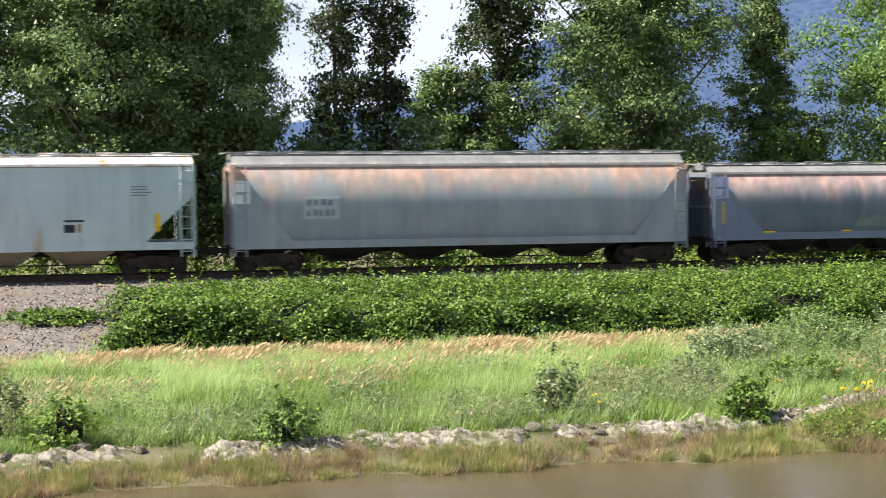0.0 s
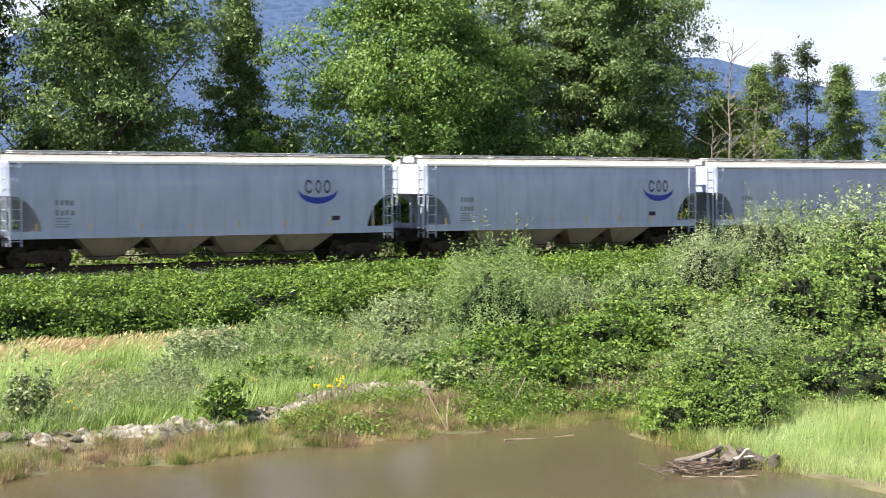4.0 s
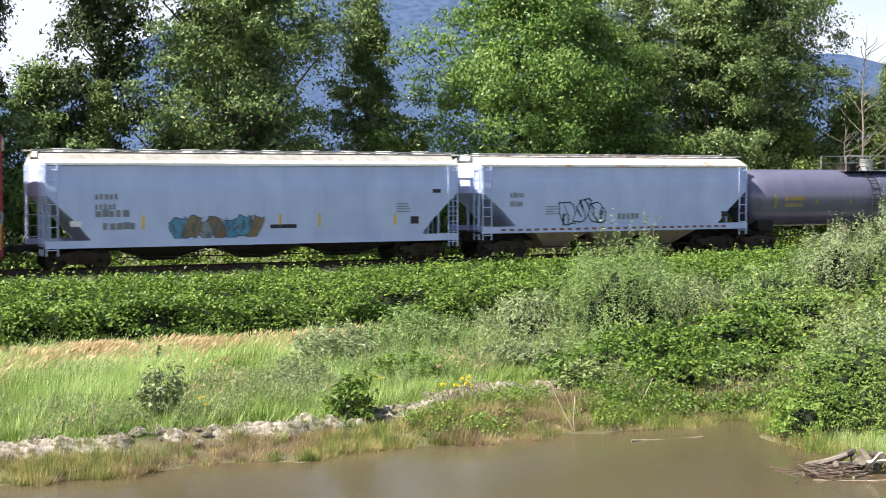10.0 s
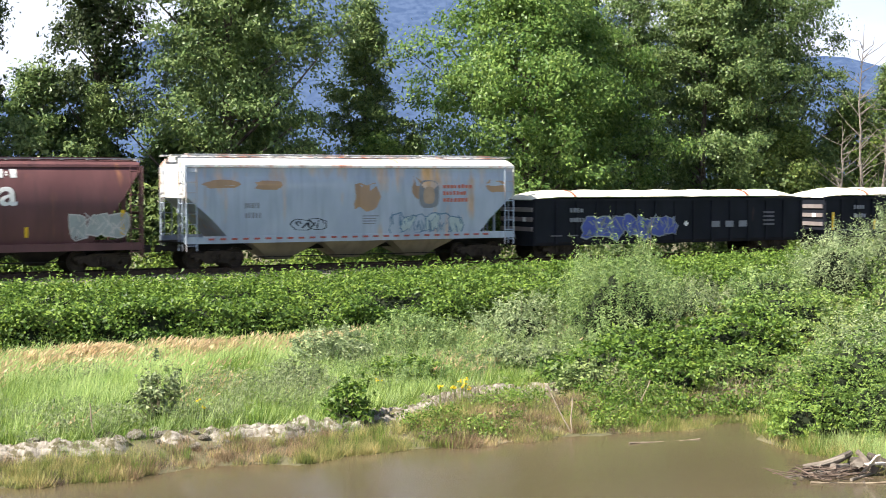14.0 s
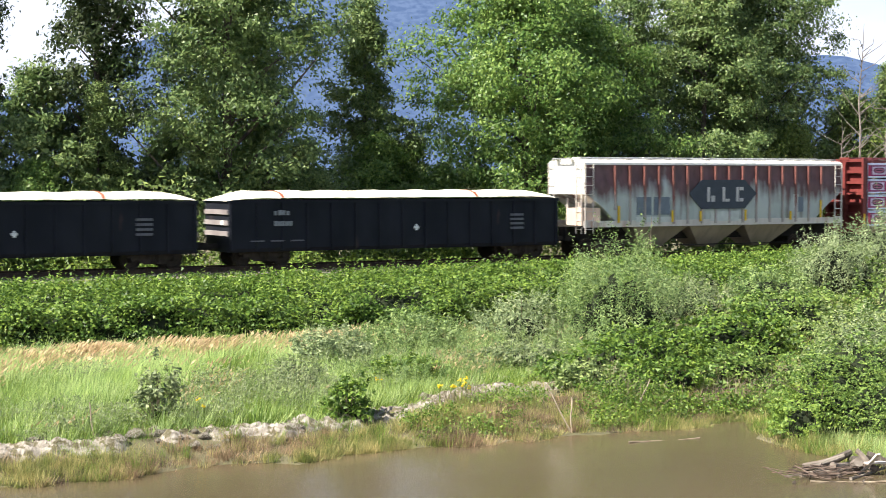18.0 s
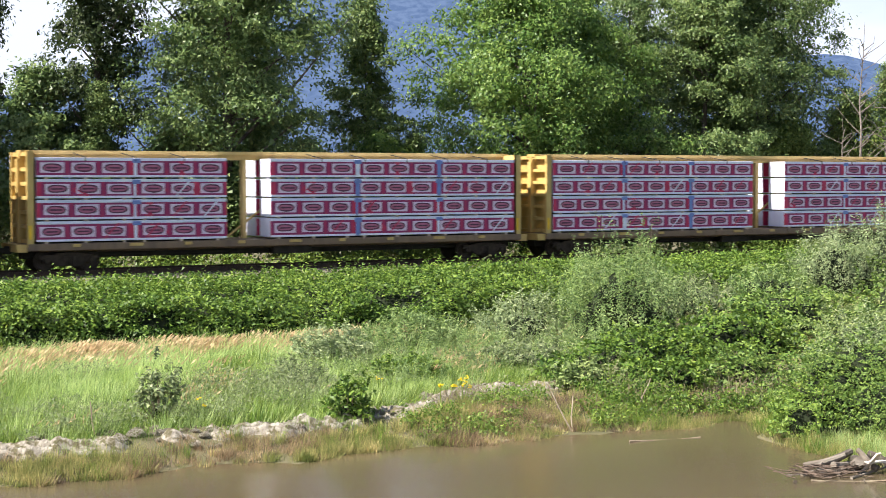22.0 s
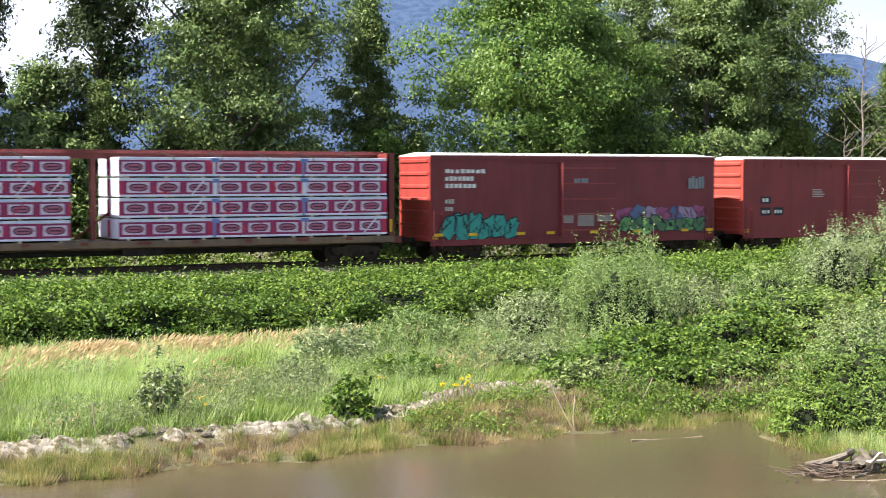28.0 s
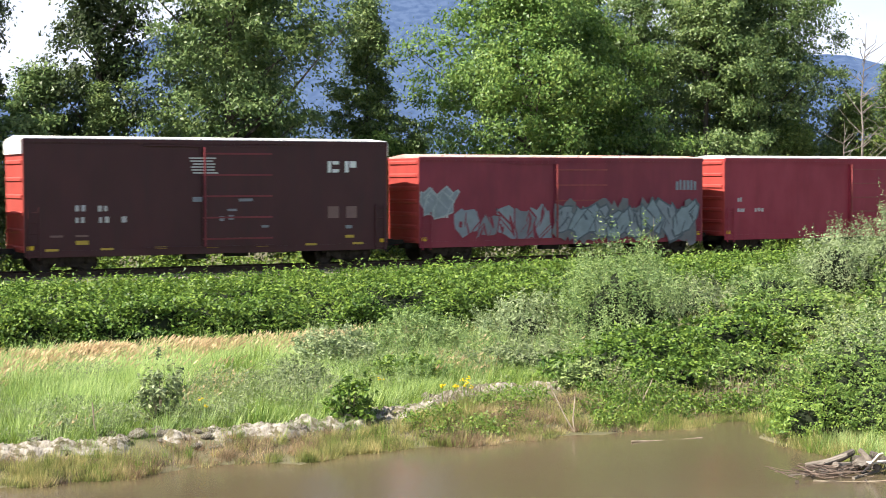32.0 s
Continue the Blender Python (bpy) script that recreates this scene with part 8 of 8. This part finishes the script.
def flowers():
    rs = np.random.RandomState(71)
    spots = ((18.45, 34.2, 4), (19.2, 34.3, 5), (12.2, 34.4, 2), (17.25, 35.4, 1), (18.9, 33.9, 2))
    for x, y, n in spots:
        e = new("yellow_flowers")
        tagged(e, "clump of yellow flower heads on green stems", "flower", "yellow flowers on the bank")
        g = float(ground_z(x, y))
        e.location = (x, y, g)
        bm, bs = bmesh.new(), bmesh.new()
        for _ in range(n):
            px, py, h = rs.normal(0, 0.16), rs.normal(0, 0.12), rs.uniform(0.42, 0.62)
            tube(bs, (px * 0.4, py * 0.4, 0), (px, py, h), 0.008, 4)
            for _ in range(5):
                qx, qy, qz = px + rs.normal(0, 0.035), py + rs.normal(0, 0.03), h + rs.normal(0, 0.02)
                tube(bm, (qx, qy, qz), (qx, qy, qz + 0.02), 0.026, 6)
        tagged(part("blossom", bm, M_FLOWER, e), kind="stuff")
        tagged(part("stem", bs, L_WEED, e), kind="stuff")


flowers()


def driftwood():
    """The heap of old logs and boards at the pond's end, and sticks in the water."""
    rs = random.Random(12)

    def log(x, y, z, l, r, rz, ry, name="log", label="weathered grey log in the shallows", m=M_DRIFT):
        bm = bmesh.new()
        n, prev = 7, None
        for i in range(n):
            t = i / (n - 1)
            rr = r * (1 - 0.35 * t) * rs.uniform(0.9, 1.1)
            ring = [bm.verts.new((l * (t - 0.5), rr * math.cos(a) + 0.03 * math.sin(5 * t), rr * math.sin(a) + 0.04 * math.sin(3 * t + x))) for a in np.linspace(0, 2 * math.pi, 9)[:-1]]
            if prev:
                for k in range(8):
                    bm.faces.new((prev[k], prev[(k + 1) % 8], ring[(k + 1) % 8], ring[k]))
            else:
                bm.faces.new(ring[::-1])
            prev = ring
        bm.faces.new(prev)
        o = tagged(new(name, to_mesh(name, bm, m)), label, "log" if name == "log" else name, "driftwood at the pond's end")
        o.matrix_basis = pose(x, y, z, 0, ry, rz)
    for k in range(9):
        log(22.5 + rs.uniform(-0.6, 0.7), 24.0 + rs.uniform(-0.4, 0.5), WATER + rs.uniform(0.02, 0.14), rs.uniform(0.6, 1.5), rs.uniform(0.025, 0.06), rs.uniform(-60, 20), rs.uniform(-5, 5))
    for k in range(60):
        log(22.1 + rs.gauss(0, 0.42), 24.15 + rs.gauss(0, 0.32), WATER + rs.uniform(0.02, 0.22), rs.uniform(0.4, 1.1), rs.uniform(0.007, 0.014), rs.uniform(-90, 40), rs.uniform(-10, 10), "twig", "thin red-brown twig in the driftwood heap", M_REDTWIG)
    log(22.2, 23.4, WATER + 0.02, 1.6, 0.03, -28, 0, m=M_TWIG)
    for x, y, l, r, rz, ry in ((23.5, 24.5, 0.9, 0.13, 70, 12), (23.9, 24.2, 0.7, 0.12, 120, -14), (23.2, 24.9, 1.0, 0.11, 10, -8), (24.0, 23.6, 0.8, 0.12, 40, 6)):
        log(x, y, WATER + 0.14, l, r, rz, ry, label="dark wet log in the driftwood heap", m=M_BARK)
    log(23.0, 24.1, WATER + 0.2, 0.8, 0.10, 60, 20)
    log(23.25, 24.0, WATER + 0.26, 0.6, 0.09, 110, -30)
    log(22.8, 24.3, WATER + 0.16, 0.7, 0.08, 20, 10)
    log(22.6, 24.6, WATER + 0.2, 0.9, 0.09, -30, -14)
    for x, y, rz, ry in ((23.1, 23.75, 100, 48), (23.3, 23.8, 10, 4)):
        bm = bmesh.new()
        box_bm(bm, -0.32, 0.32, -0.07, 0.07, -0.018, 0.018)
        o = tagged(new("board", to_mesh("board", bm, flat("pale_board", (0.62, 0.55, 0.5)))), "pale broken board on the driftwood heap", "board", "driftwood at the pond's end")
        o.matrix_basis = pose(x, y, WATER + 0.24, 0, ry, rz)
    log(21.9, 29.3, WATER + 0.02, 1.9, 0.025, -8, 0, "stick", "thin pale stick floating on the pond", M_TWIG)
    for x, y, l, rz, ry in ((20.4, 31.6, 1.4, 110, -58), (20.7, 31.5, 1.1, 60, -50), (23.2, 32.0, 1.2, 30, -40), (26.3, 33.4, 1.3, 140, -30), (27.6, 34.0, 1.1, 60, -35), (9.4, 34.0, 0.9, 110, -70), (2.6, 34.6, 0.9, 90, -88), (24.9, 33.0, 1.0, 170, -25)):
        log(x, y, float(ground_z(x, y)) + l * 0.4 * abs(math.sin(radians(ry))), l, 0.022, rz, ry, "branch", "bare dead branch leaning out of the grass", M_TWIG)
    for x, y in ((21.2, 23.9), (22.4, 23.2)):
        log(x, y, WATER, 0.25, 0.035, rs.uniform(0, 90), 0, "stick", "dark stick end breaking the water", M_BARK)


driftwood()


def motions():
    """The train rolls by at a nearly even pace; every car keeps its place in it."""
    for car, u in CARS:
        walk(car, [(t, pose(u + run(t), TRACK, 0)) for t in (0, 4, 8, 12, 16, 20, 24, 28, 32)])


motions()
